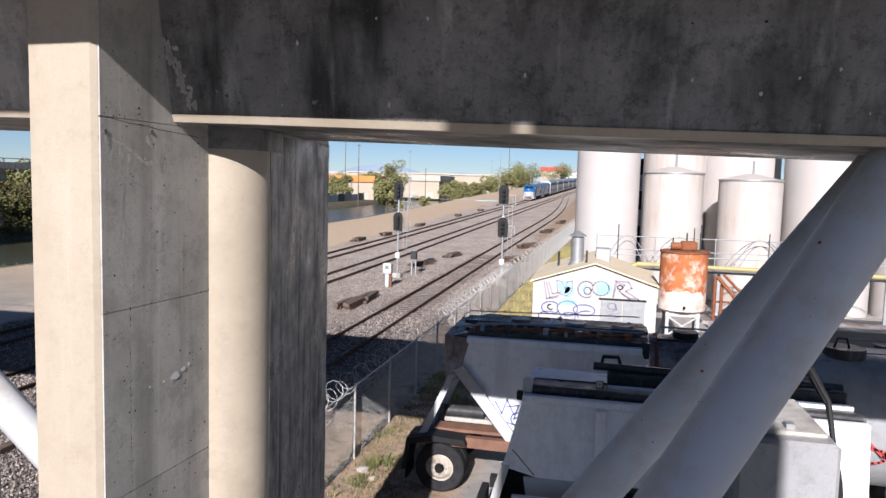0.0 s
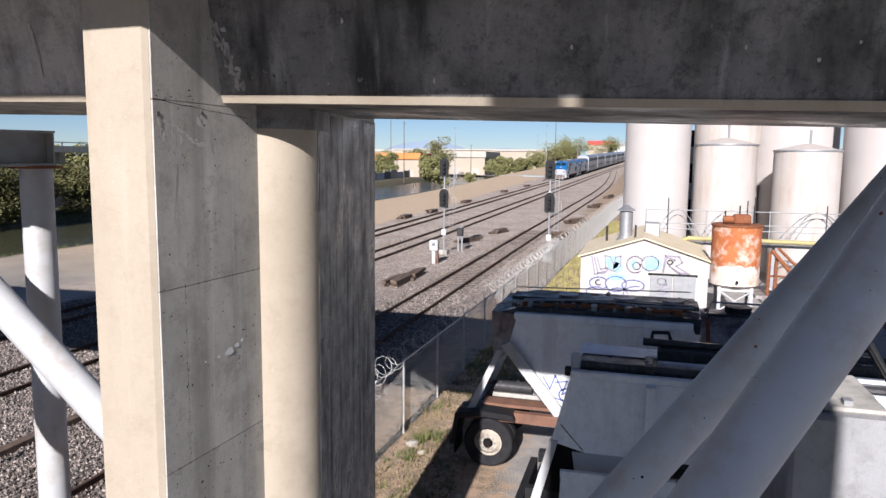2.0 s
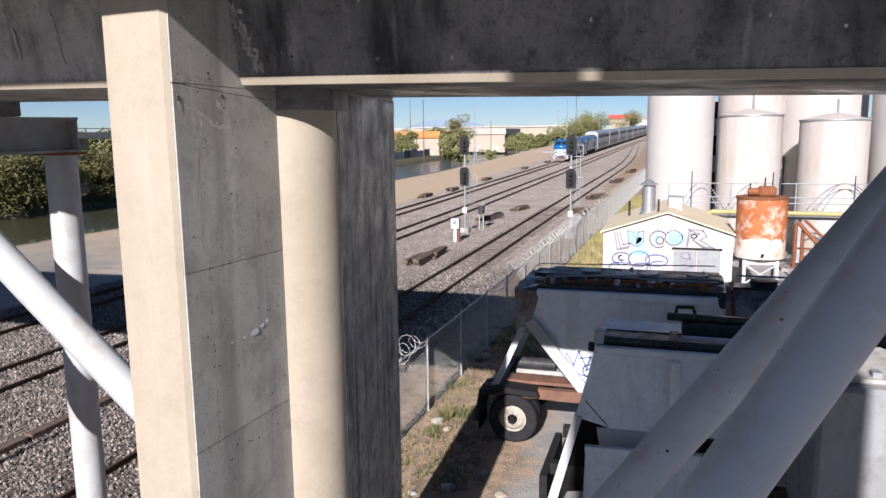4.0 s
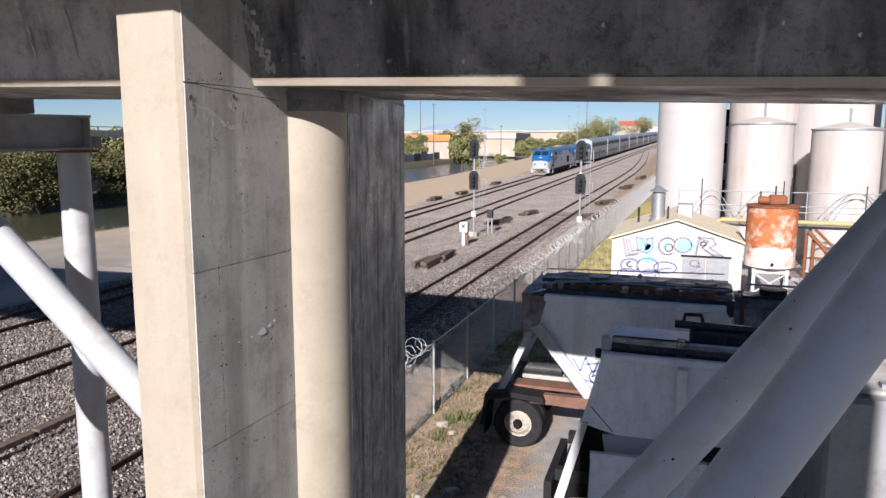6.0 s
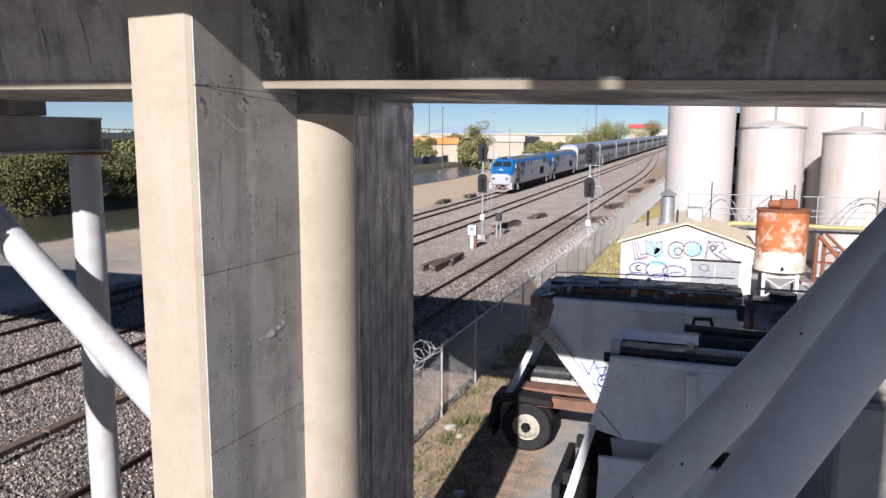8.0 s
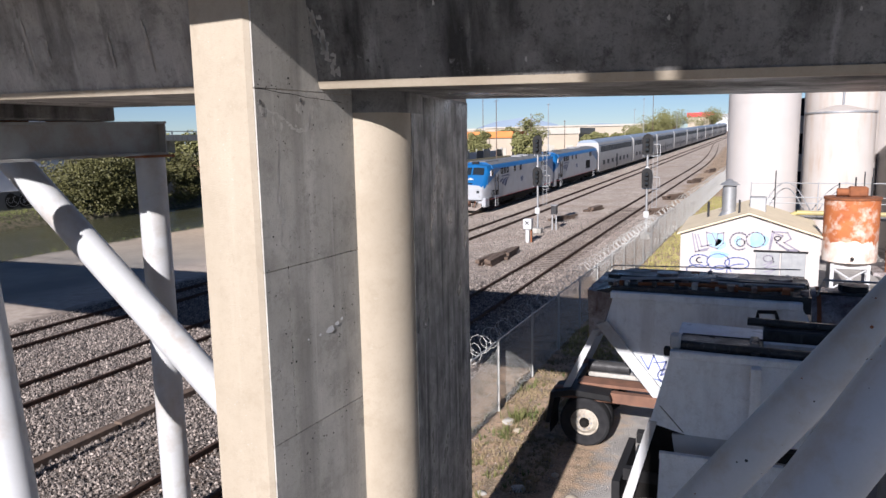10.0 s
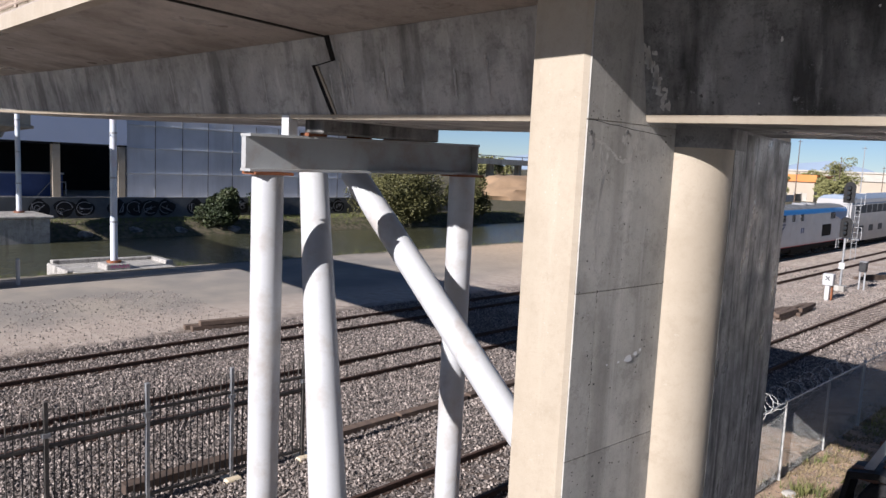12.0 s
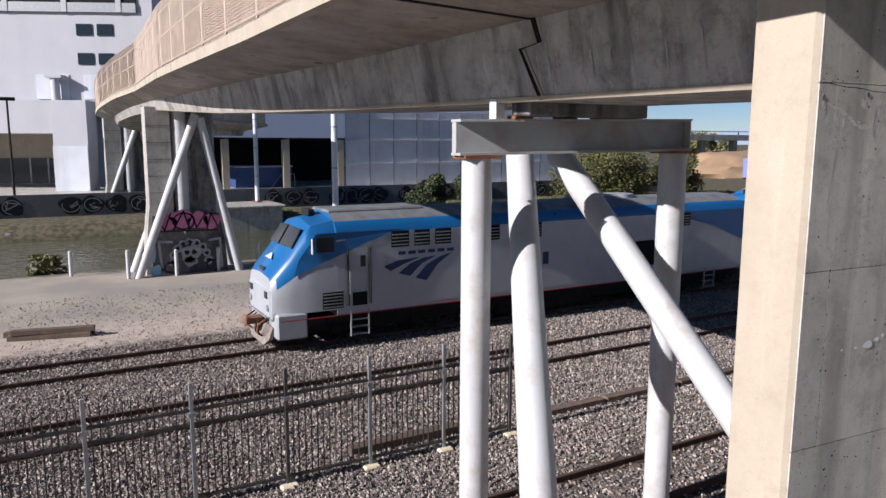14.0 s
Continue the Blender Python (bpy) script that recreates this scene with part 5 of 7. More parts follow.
def build_shed():
    t = thing("shed", "small white corrugated shed with a cream gable roof and spray-painted lettering", "shed", (0.17, 28.0, 0))
    w, d, e, a = 2.37, 5.5, 2.78, 3.55
    bm = bmesh.new()
    prof = [(-w, 0), (w, 0), (w, e), (0, a), (-w, e)]
    v0 = [bm.verts.new((x, 0, z)) for x, z in prof]
    v1 = [bm.verts.new((x, d, z)) for x, z in prof]
    for i in range(5):
        bm.faces.new((v0[i], v0[(i + 1) % 5], v1[(i + 1) % 5], v1[i]))
    bm.faces.new(v0[::-1]), bm.faces.new(v1)
    part("wall", bm, SILO, t, "white sheet walls", smooth=False)
    for k in range(30):
        x = -w + 0.08 + k * (2 * w - 0.16) / 29
        zt = e + (a - e) * (1 - abs(x) / w) - 0.06
        if 0.25 < x < 1.95:
            part("rib", boxed((x - 0.02, -0.012, 2.25), (x + 0.02, 0.0, zt)), SILO, t)
        else:
            part("rib", boxed((x - 0.02, -0.012, 0.0), (x + 0.02, 0.0, zt)), SILO, t)
    for s in (-1, 1):
        sl = (a - e) / w
        bm = plate(bmesh.new(), [(s * (w + 0.12), -0.15, e - 0.12 * sl + 0.01), (0, -0.15, a + 0.01), (0, d + 0.15, a + 0.01), (s * (w + 0.12), d + 0.15, e - 0.12 * sl + 0.01)], 0.06, (0, 0, 1))
        part("roof_sheet", bm, CREAM, t, "cream sheet roof", smooth=False)
    for x in (0.28, 1.13):
        dr = part("door", boxed((x, -0.035, 0.05), (x + 0.8, -0.004, 2.18), bevel=0.01), GALV, t, "weathered grey double door leaf")
        for k in range(8):
            part("board", boxed((x + 0.03 + k * 0.096, -0.045, 0.1), (x + 0.1 + k * 0.096, -0.034, 2.12)), GALV, dr)
    part("door_lintel", boxed((0.2, -0.05, 2.18), (2.0, 0.0, 2.25)), BLACK, t)
    part("stack", rodded((-0.75, 2.0, 3.1), (-0.75, 2.0, 4.45), 0.26, seg=20), GALV, t, "grey metal vent stack")
    part("stack_cap", rod(bmesh.new(), (-0.75, 2.0, 4.5), (-0.75, 2.0, 4.72), 0.38, 0.06, seg=20), GALV, t)
    part("stack_flashing", rod(bmesh.new(), (-0.75, 2.0, 3.2), (-0.75, 2.0, 3.45), 0.42, 0.27, seg=20), GALV, t)
    part("vent_box", boxed((0.0, 2.2, 3.4), (0.6, 2.9, 4.0), bevel=0.03), GALV, t)
    part("roof_pipe", rodded((-0.35, 0.9, 3.3), (-0.35, 0.9, 4.0), 0.04, seg=8), TRAIL_D, t)
    part("roof_pipe", rodded((-1.55, 2.9, 3.0), (-1.55, 2.9, 3.75), 0.05, seg=8), TRAIL_D, t)
    # spray paint, as loops and patches of colour
    fr = dict(o=(0, -0.013, 0), ux=(1, 0, 0), uz=(0, 0, 1), nrm=(0, -1, 0))
    bm = bmesh.new()
    for cx, cz, rx, rz in ((-1.15, 2.6, 0.28, 0.27), (-0.95, 2.4, 0.2, 0.2), (0.35, 2.62, 0.32, 0.3), (-1.0, 2.02, 0.34, 0.13), (-0.35, 2.55, 0.12, 0.2)):
        blob(bm, cx, cz, rx, rz, **fr)
    tagged(part("spray_patch", bm, CYAN_SP, t, "pale blue spray paint", smooth=False), kind="stuff")
    bm = bmesh.new()
    for cx, cz, rx, rz in ((-1.65, 1.75, 0.36, 0.24), (-1.0, 1.75, 0.4, 0.3), (-0.35, 1.72, 0.42, 0.22), (-1.7, 1.4, 0.42, 0.2), (-0.9, 1.38, 0.36, 0.22), (-0.2, 1.4, 0.5, 0.3), (-1.65, 1.78, 0.12, 0.1), (-1.0, 1.05, 0.5, 0.25), (-0.1, 1.0, 0.4, 0.25)):
        stroke(bm, loop_pts(cx, cz, rx, rz, random.uniform(0, 2), random.uniform(5.2, 7)), 0.045, **fr)
    for k in range(7):
        stroke(bm, [(-1.8 + k * 0.3, 1.2), (-1.72 + k * 0.3, 1.32), (-1.6 + k * 0.3, 1.2)], 0.035, **fr)
    tagged(part("spray_line", bm, BLUE_SP, t, "looping blue spray lines", smooth=False), kind="stuff")
    bm = bmesh.new()
    for pts in ([(-1.85, 2.75), (-1.7, 2.15), (-1.35, 2.25)], [(-1.75, 2.75), (-1.6, 2.3), (-1.25, 2.4)], loop_pts(-0.3, 2.55, 0.32, 0.32, 0.6, 5.4), loop_pts(-0.25, 2.5, 0.14, 0.14), loop_pts(0.25, 2.62, 0.32, 0.28), [(0.75, 2.3), (0.85, 2.9), (1.15, 2.8), (0.95, 2.55), (1.35, 2.3), (1.6, 2.3)], loop_pts(0.98, 2.7, 0.1, 0.08), [(-1.45, 2.85), (-1.4, 2.35), (-1.05, 2.25), (-0.85, 2.45), (-0.85, 2.85), (-1.05, 2.8), (-1.1, 2.5), (-1.25, 2.8), (-1.45, 2.85)], [(0.72, 2.28), (0.8, 2.95), (1.3, 2.92), (1.42, 2.7), (1.2, 2.56), (1.7, 2.26), (1.35, 2.26), (1.05, 2.46)], [(-1.95, 2.8), (-1.82, 2.1), (-1.4, 2.18)]):
        stroke(bm, pts, 0.045, **dict(fr, lift=0.012))
    tagged(part("spray_line", bm, VIOLET_SP, t, "dark spray outlines", smooth=False), kind="stuff")
    bm = bmesh.new()
    fd = dict(o=(0, -0.048, 0), ux=(1, 0, 0), uz=(0, 0, 1), nrm=(0, -1, 0))
    for pts in (loop_pts(0.7, 1.95, 0.16, 0.12), [(0.55, 1.7), (0.9, 1.85), (0.6, 1.6), (1.0, 1.7)], [(0.6, 1.45), (0.95, 1.55), (0.7, 1.35)]):
        stroke(bm, pts, 0.035, **fd)
    tagged(part("spray_line", bm, VIOLET_SP, t, smooth=False), kind="stuff")
    # the rusty tank on its stand
    t = thing("rusty_tank", "rust-eaten orange and white tank on a white braced stand", "tank", (3.45, 28.0, 0))
    part("shell", rodded((0, 0, 2.02), (0, 0, 4.2), 0.86, seg=44), RUST_TANK, t)
    bm, rnd = bmesh.new(), random.Random(17)
    n, zs = 88, []
    for i in range(n):
        zs.append(2.75 + 0.35 * noise.noise(Vector((i * 0.13, 0, 3))) + (0.3 if rnd.random() < 0.25 else 0.0) * -rnd.random())
    rings = [[Vector((0.864 * math.cos(2 * math.pi * i / n), 0.864 * math.sin(2 * math.pi * i / n), zs[i] + (4.18 - zs[i]) * k / 3)) for i in range(n)] for k in range(4)]
    part("rust_sheet", loft(bm, rings, caps=False), RUST_RED, t, "ragged orange rust over the upper shell")
    part("top_rim", rodded((0, 0, 4.17), (0, 0, 4.24), 0.9, seg=44), RUST, t)
    part("bottom_rim", rod(bmesh.new(), (0, 0, 1.85), (0, 0, 2.02), 0.55, 0.86, seg=44), RUST_TANK, t)
    part("motor", boxed((-0.15, -0.2, 4.24), (0.45, 0.25, 4.6), bevel=0.06), RUST, t)
    part("gearbox", rodded((-0.5, 0, 4.4), (-0.1, 0, 4.4), 0.14, seg=12), RUST, t)
    for x in (-0.4, 0.1, 0.6):
        part("nozzle", rodded((x, 0.3, 4.2), (x, 0.3, 4.7 + 0.2 * (x > 0)), 0.028, seg=8), TRAIL_D, t)
    part("valve", rodded((0, -0.86, 2.2), (0, -1.0, 2.2), 0.05, seg=8), BLACK, t)
    for sx in (-0.55, 0.55):
        for sy in (-0.5, 0.5):
            part("stand_leg", boxed((sx - 0.06, sy - 0.06, -0.1), (sx + 0.06, sy + 0.06, 1.95)), WHITE_ST, t)
    for z in (1.0, 1.85):
        part("stand_beam", boxed((-0.62, -0.57, z - 0.06), (0.62, -0.45, z + 0.06)), WHITE_ST, t)
    for s in (-1, 1):
        part("stand_brace", rodded((-0.55 * s, -0.5, 1.05), (0.55 * s, -0.5, 1.8), 0.035, seg=6), WHITE_ST, t)
    t = thing("loading_pipework", "rust-red pipes, chute and valves beside the tank", "pipework", (5.2, 28.2, 0))
    for k, (x, z) in enumerate(((-0.55, 3.2), (-0.3, 3.0), (0.15, 2.4))):
        part("pipe", rodded((x, 0, -0.1), (x, 0, z), 0.06, seg=8), RUST, t)
    part("chute", rodded((-0.5, -0.1, 3.3), (0.45, -0.2, 2.2), 0.075, seg=10), RUST, t, "rust-red sloping chute")
    part("chute_pipe", rodded((-0.3, -0.2, 3.4), (0.5, -0.3, 2.6), 0.05, seg=8), RUST, t)
    part("blower", rodded((0.5, -0.3, 2.1), (0.5, 0.2, 2.1), 0.3, seg=20), BLACK, t, "black round blower")
    part("drum", rodded((0.95, 0, -0.1), (0.95, 0, 1.6), 0.4, seg=24), TRAIL_D, t)
    for k in range(4):
        part("cross_pipe", rodded((-0.6, 0.2, 0.8 + k * 0.5), (1.6, 0.2, 0.8 + k * 0.5), 0.04, seg=6), RUST if k % 2 else WHITE_ST, t)
    part("deck", boxed((-1.0, -0.3, 1.5), (9, 1.2, 1.62)), TRAIL_R, t)


def wheel(parent, x, y, z, r, axle_dir=1, name="wheel"):
    t = part(name, boxed((x - 0.04, y - 0.02, z - 0.04), (x + 0.04, y + 0.3 * axle_dir, z + 0.04)), BLACK, parent)
    bm = bmesh.new()
    prof = [(r * 0.56, 0.0), (r * 0.62, -0.03), (r * 0.9, -0.035), (r * 0.985, 0.0), (r, 0.04), (r, 0.22), (r * 0.97, 0.27), (r * 0.6, 0.27)]
    rings = []
    for i in range(41):
        a = 2 * math.pi * i / 40
        rings.append([Vector((x + q * math.cos(a), y + o * axle_dir, z + q * math.sin(a))) for q, o in prof])
    loft(bm, rings, closed=False, caps=False)
    part("tyre", bm, RUBBER, t)
    bm = bmesh.new()
    rod(bm, (x, y + 0.06 * axle_dir, z), (x, y + 0.2 * axle_dir, z), r * 0.58, seg=32)
    rod(bm, (x, y - 0.005 * axle_dir, z), (x, y + 0.06 * axle_dir, z), r * 0.36, r * 0.5, seg=32)
    part("rim", bm, HUB, t, "cream steel rim")
    part("hub_cap", rod(bmesh.new(), (x, y - 0.1 * axle_dir, z), (x, y + 0.05 * axle_dir, z), r * 0.14, r * 0.24, seg=16), UNDER, t)
    for k in range(8):
        a = 2 * math.pi * k / 8
        part("wheel_nut", rodded((x + r * 0.28 * math.cos(a), y - 0.03, z + r * 0.28 * math.sin(a)), (x + r * 0.28 * math.cos(a), y + 0.03, z + r * 0.28 * math.sin(a)), 0.02, seg=6), GALV, t)
    return t


def side_panel(bm, pts, y, thick):
    return plate(bm, [(x, y, z) for x, z in pts], thick, (0, 1, 0))


def build_trailers():
    # hopper trailer with the visible axle, tail towards the fence
    t = thing("hopper_trailer", "grimy white hopper trailer with a rusted top, parked by the fence", "trailer", (0, 0, 0), group="bulk trailers")
    part("hopper", side_panel(bmesh.new(), [(-2.36, 3.22), (1.15, 3.22), (1.3, 2.9), (0.9, 1.25), (-1.2, 1.22), (-2.55, 2.5)], 14.22, 2.3), TRAIL, t, "dented white hopper body with skylight blue in its paint", smooth=False)
    part("top_rail", boxed((-2.4, 14.1, 3.2), (1.15, 14.26, 3.34), bevel=0.015), TRAIL, t)
    part("roof", side_panel(bmesh.new(), [(-2.75, 3.3), (-2.85, 3.1), (1.3, 3.1), (1.3, 3.42), (-2.3, 3.42)], 14.3, 2.2), TRAIL_D, t, "dark grimy roof", smooth=False)
    part("end_plate", side_panel(bmesh.new(), [(-2.9, 3.32), (-2.35, 3.25), (-2.62, 2.35), (-2.85, 2.3)], 14.26, 2.2), TRAIL_R, t, "rusted tail plate", smooth=False)
    part("walkway", boxed((-2.6, 15.0, 3.45), (1.3, 15.6, 3.53)), TRAIL_D, t)
    for x in (-1.4, -0.2, 0.8):
        part("hatch", rodded((x, 15.3, 3.5), (x, 15.3, 3.58), 0.22, seg=18), TRAIL_R, t)
    bm = pipe(bmesh.new(), [(-2.8, 14.5, 2.4), (-2.85, 14.5, 3.4), (-2.72, 14.5, 3.48), (-2.0, 14.5, 3.55), (-0.2, 14.55, 3.66), (1.2, 14.6, 3.62), (1.25, 14.6, 3.4)], 0.015, 6)
    part("handrail", bm, GALV, t)
    part("handrail", pipe(bmesh.new(), [(-2.8, 16.3, 2.4), (-2.85, 16.3, 3.4), (-2.7, 16.3, 3.5), (1.2, 16.3, 3.6)], 0.015, 6), GALV, t)
    part("vent_line", pipe(bmesh.new(), [(-1.9, 14.5, 3.46), (-0.6, 14.55, 3.5), (0.3, 14.5, 3.47), (1.0, 14.6, 3.5)], 0.04, 6), RUST, t)
    rnd = random.Random(31)
    for k in range(34):
        x, y = -2.5 + k * 0.11, rnd.choice((14.42, 14.7, 15.9))
        part("roof_clamp", boxed((x, y, 3.4), (x + rnd.uniform(0.06, 0.16), y + rnd.uniform(0.08, 0.25), 3.45 + rnd.uniform(0.02, 0.09)), bevel=0.01), (TRAIL_D, TRAIL_R, RUST, GALV)[k % 4], t)
    part("vent_line", pipe(bmesh.new(), [(-2.3, 14.8, 3.5), (-1.2, 14.75, 3.56), (0.1, 14.85, 3.5), (1.2, 14.8, 3.52)], 0.03, 6), GALV, t)
    for x in (-1.55, -0.3, 0.75):
        part("seam", boxed((x, 14.205, 1.35), (x + 0.03, 14.22, 3.2)), TRAIL, t)
    # tail frame and braces
    part("brace", plate(bmesh.new(), [(-2.66, 14.06, 2.62), (-2.45, 14.06, 2.72), (-1.2, 14.06, 1.22), (-1.42, 14.06, 1.1)], 0.08, (0, 1, 0)), WHITE_ST, t, "white diagonal brace", smooth=False)
    part("brace", plate(bmesh.new(), [(-2.75, 14.06, 2.5), (-2.6, 14.06, 2.55), (-3.2, 14.06, 1.2), (-3.36, 14.06, 1.2)], 0.08, (0, 1, 0)), WHITE_ST, t, "white slanted strut", smooth=False)
    part("brace", plate(bmesh.new(), [(-2.75, 16.3, 2.5), (-2.6, 16.3, 2.55), (-3.2, 16.3, 1.2), (-3.36, 16.3, 1.2)], 0.08, (0, 1, 0)), WHITE_ST, t, smooth=False)
    part("frame_rail", boxed((-3.55, 14.02, 0.98), (1.2, 14.2, 1.2), bevel=0.01), BROWN_B, t, "red-brown frame beam")
    part("frame_rail", boxed((-3.55, 16.0, 0.98), (1.2, 16.2, 1.2), bevel=0.01), BROWN_B, t)
    for x in (-3.3, -2.4, -1.5):
        part("cross_member", boxed((x - 0.08, 14.2, 1.0), (x + 0.08, 16.0, 1.16)), TRAIL_D, t)
    part("deck_board", boxed((-3.1, 14.3, 1.2), (-1.6, 14.75, 1.27), bevel=0.01), BROWN_B, t)
    part("deck_board", boxed((-3.0, 14.95, 1.2), (-1.7, 15.5, 1.3), bevel=0.02), CONC, t)
    # air tank painted dark in place of the shade that falls on it
    part("air_tank", rodded((-3.0, 15.0, 1.45), (-2.1, 15.0, 1.45), 0.13, seg=16), TRAIL_D, t)
    part("fender", plate(bmesh.new(), [(-3.68, 13.84, 0.45), (-3.58, 13.84, 1.14), (-3.1, 13.84, 1.24), (-2.35, 13.84, 1.2), (-2.3, 13.84, 1.08), (-3.1, 13.84, 1.12), (-3.5, 13.84, 1.02), (-3.6, 13.84, 0.45)], 0.75, (0, 1, 0)), BLACK, t, "black mud guard", smooth=False)
    wheel(t, -2.87, 13.94, 0.52, 0.53)
    wheel(t, -2.87, 14.26, 0.52, 0.53)
    wheel(t, -2.87, 16.3, 0.52, 0.53, -1)
    part("axle", rodded((-2.87, 14.3, 0.52), (-2.87, 16.2, 0.52), 0.08, seg=10), BLACK, t)
    part("mud_flap", boxed((-3.62, 13.95, 0.2), (-3.59, 14.6, 0.75)), RUBBER, t)
    fr = dict(o=(-0.42, 14.21, 0.04), ux=(1, 0, 0), uz=(0, 0, 1), nrm=(0, -1, 0))
    bm = bmesh.new()
    for pts in ([(-1.35, 1.95), (-1.2, 1.7), (-1.1, 2.0), (-0.95, 1.7)], [(-1.1, 1.85), (-0.85, 1.9), (-0.95, 1.6), (-0.7, 1.75)], loop_pts(-0.85, 1.6, 0.16, 0.14), [(-0.75, 1.95), (-0.7, 1.45), (-0.6, 1.6)], [(-1.2, 1.55), (-0.75, 1.42)]):
        stroke(bm, pts, 0.035, **fr)
    tagged(part("spray_line", bm, BLUE_SP, t, "blue graffiti tag", smooth=False), kind="stuff")
    bm = bmesh.new()
    blob(bm, -0.9, 1.68, 0.22, 0.18, **fr)
    tagged(part("spray_patch", bm, WHITE_SP, t, smooth=False), kind="stuff")
    part("placard", boxed((-0.85, 14.2, 2.4), (-0.5, 14.22, 2.7)), TRAIL, t)
    # tank trailer behind it, with lettering
    t = thing("tank_trailer", "rusted white tank trailer with faded lettering on its side", "trailer", (0, 0, 0), group="bulk trailers")
    bm = rod(bmesh.new(), (1.4, 16.2, 2.3), (9.0, 16.2, 2.3), 0.95, seg=32)
    part("tank", bm, TRAIL_R, t)
    for x in (1.5, 3.4, 5.6):
        part("tank_band", rod(bmesh.new(), (x, 16.2, 2.3), (x + 0.08, 16.2, 2.3), 0.965, seg=32), RUST, t)
        part("manhole", rodded((x + 0.7, 16.2, 3.2), (x + 0.7, 16.2, 3.36), 0.28, seg=18), TRAIL_D, t)
    part("walkway", boxed((1.5, 15.85, 3.18), (9.0, 16.0, 3.24)), TRAIL_D, t)
    part("handrail", pipe(bmesh.new(), [(1.5, 15.8, 3.1), (1.6, 15.8, 3.5), (6.5, 15.8, 3.5)], 0.025, 6), GALV, t)
    letters("WEST", 0.34, BLACK, pose(1.62, 15.25, 2.42, 84, 0, 0), t, "dark faded lettering")
    part("frame_rail", boxed((1.4, 15.6, 1.2), (9.0, 16.8, 1.4)), BROWN_B, t)
    for x in (5.2, 6.4):
        wheel(t, x, 15.2, 0.52, 0.53)
    part("landing_leg", boxed((2.0, 15.7, -0.1), (2.2, 15.9, 1.3)), BLACK, t)
    part("landing_leg", boxed((2.0, 16.5, -0.1), (2.2, 16.7, 1.3)), BLACK, t)
    # nearer hopper trailer
    t = thing("hopper_trailer", "pale grey hopper trailer with dark roof hatches under the overpass", "trailer", (0, 0, 0), group="bulk trailers")
    bm = plate(bmesh.new(), [(-0.88, 10.98, 3.13), (4.2, 10.86, 3.05), (4.2, 10.7, 1.9), (-0.62, 10.75, 1.86), (-1.18, 10.85, 1.95)], 1.9, (0, 1, 0.0))
    part("hopper", bm, TRAIL, t, "smooth pale grey hopper side", smooth=False)
    part("side_rib", boxed((0.27, 10.66, 1.95), (0.42, 11.0, 3.05), bevel=0.01), TRAIL, t)
    part("side_rib", boxed((2.2, 10.64, 1.95), (2.35, 11.0, 3.02), bevel=0.01), TRAIL, t)
    part("top_rail", boxed((-0.9, 10.84, 3.04), (4.2, 10.98, 3.16), bevel=0.02), TRAIL, t)
    bm = bmesh.new()
    for a, b in (((-0.78, 11.12, 3.21), (4.2, 11.12, 3.16)), ((0.2, 12.2, 3.4), (4.2, 12.2, 3.34))):
        rod(bm, a, b, 0.07, seg=10)
    part("roof_tube", bm, TRAIL_D, t, "dark tarpaulin roll")
    part("roof", boxed((-0.82, 11.1, 3.05), (4.2, 12.0, 3.14)), TRAIL_D, t)
    part("roof_slope", plate(bmesh.new(), [(-0.8, 12.0, 3.12), (4.2, 12.0, 3.12), (4.2, 12.8, 2.7), (-0.8, 12.8, 2.7)], 0.04, (0, 0, 1)), TRAIL_D, t, smooth=False)
    part("roof_box", boxed((0.45, 11.9, 3.1), (4.2, 12.5, 3.34), bevel=0.03), TRAIL_D, t)
    part("roof_board", boxed((0.45, 11.6, 3.14), (4.2, 11.74, 3.2)), TRAIL, t)
    for x in (0.25, 1.6, 3.0):
        part("roof_bow", boxed((x, 10.98, 3.12), (x + 0.14, 12.0, 3.2), bevel=0.02), TRAIL_D, t)
    part("crank", pipe(bmesh.new(), [(0.35, 12.25, 3.45), (0.36, 12.25, 3.56), (0.62, 12.25, 3.57), (0.66, 12.25, 3.44)], 0.035, 8), BLACK, t)
    part("corner_cap", boxed((-0.92, 11.02, 3.14), (-0.76, 11.2, 3.38), bevel=0.03), WHITE_ST, t)
    part("latch", boxed((-1.0, 10.9, 3.05), (-0.9, 11.0, 3.2), bevel=0.02), BLACK, t)
    part("corner_post", plate(bmesh.new(), [(-1.2, 10.8, 1.98), (-1.06, 10.8, 1.98), (-1.5, 10.7, 0.3), (-1.66, 10.7, 0.3)], 0.14, (0, 1, 0)), WHITE_ST, t, "white slanted corner post", smooth=False)
    part("seam_line", plate(bmesh.new(), [(-1.02, 10.745, 2.28), (-1.013, 10.745, 2.285), (-0.655, 10.735, 1.9), (-0.664, 10.735, 1.896)], 0.02, (0, 1, 0)), TRAIL_D, t, smooth=False)
    # solid black block in place of the shaded hollow below the hopper
    part("opening", plate(bmesh.new(), [(-1.15, 10.98, 1.91), (-0.00, 10.98, 1.83), (0.03, 10.98, 0.79), (-1.43, 10.98, 0.54)], 0.9, (0, 1, 0)), UNDER, t, "black block painted as the shade under the hopper", smooth=False)
    part("chute_plate", plate(bmesh.new(), [(-0.84, 10.90, 1.78), (0.04, 10.90, 1.83), (0.19, 10.90, 1.49), (-0.76, 10.90, 1.28)], 0.05, (0, 1, 0)), STRUT_P, t, "scuffed grey chute plate", smooth=False)
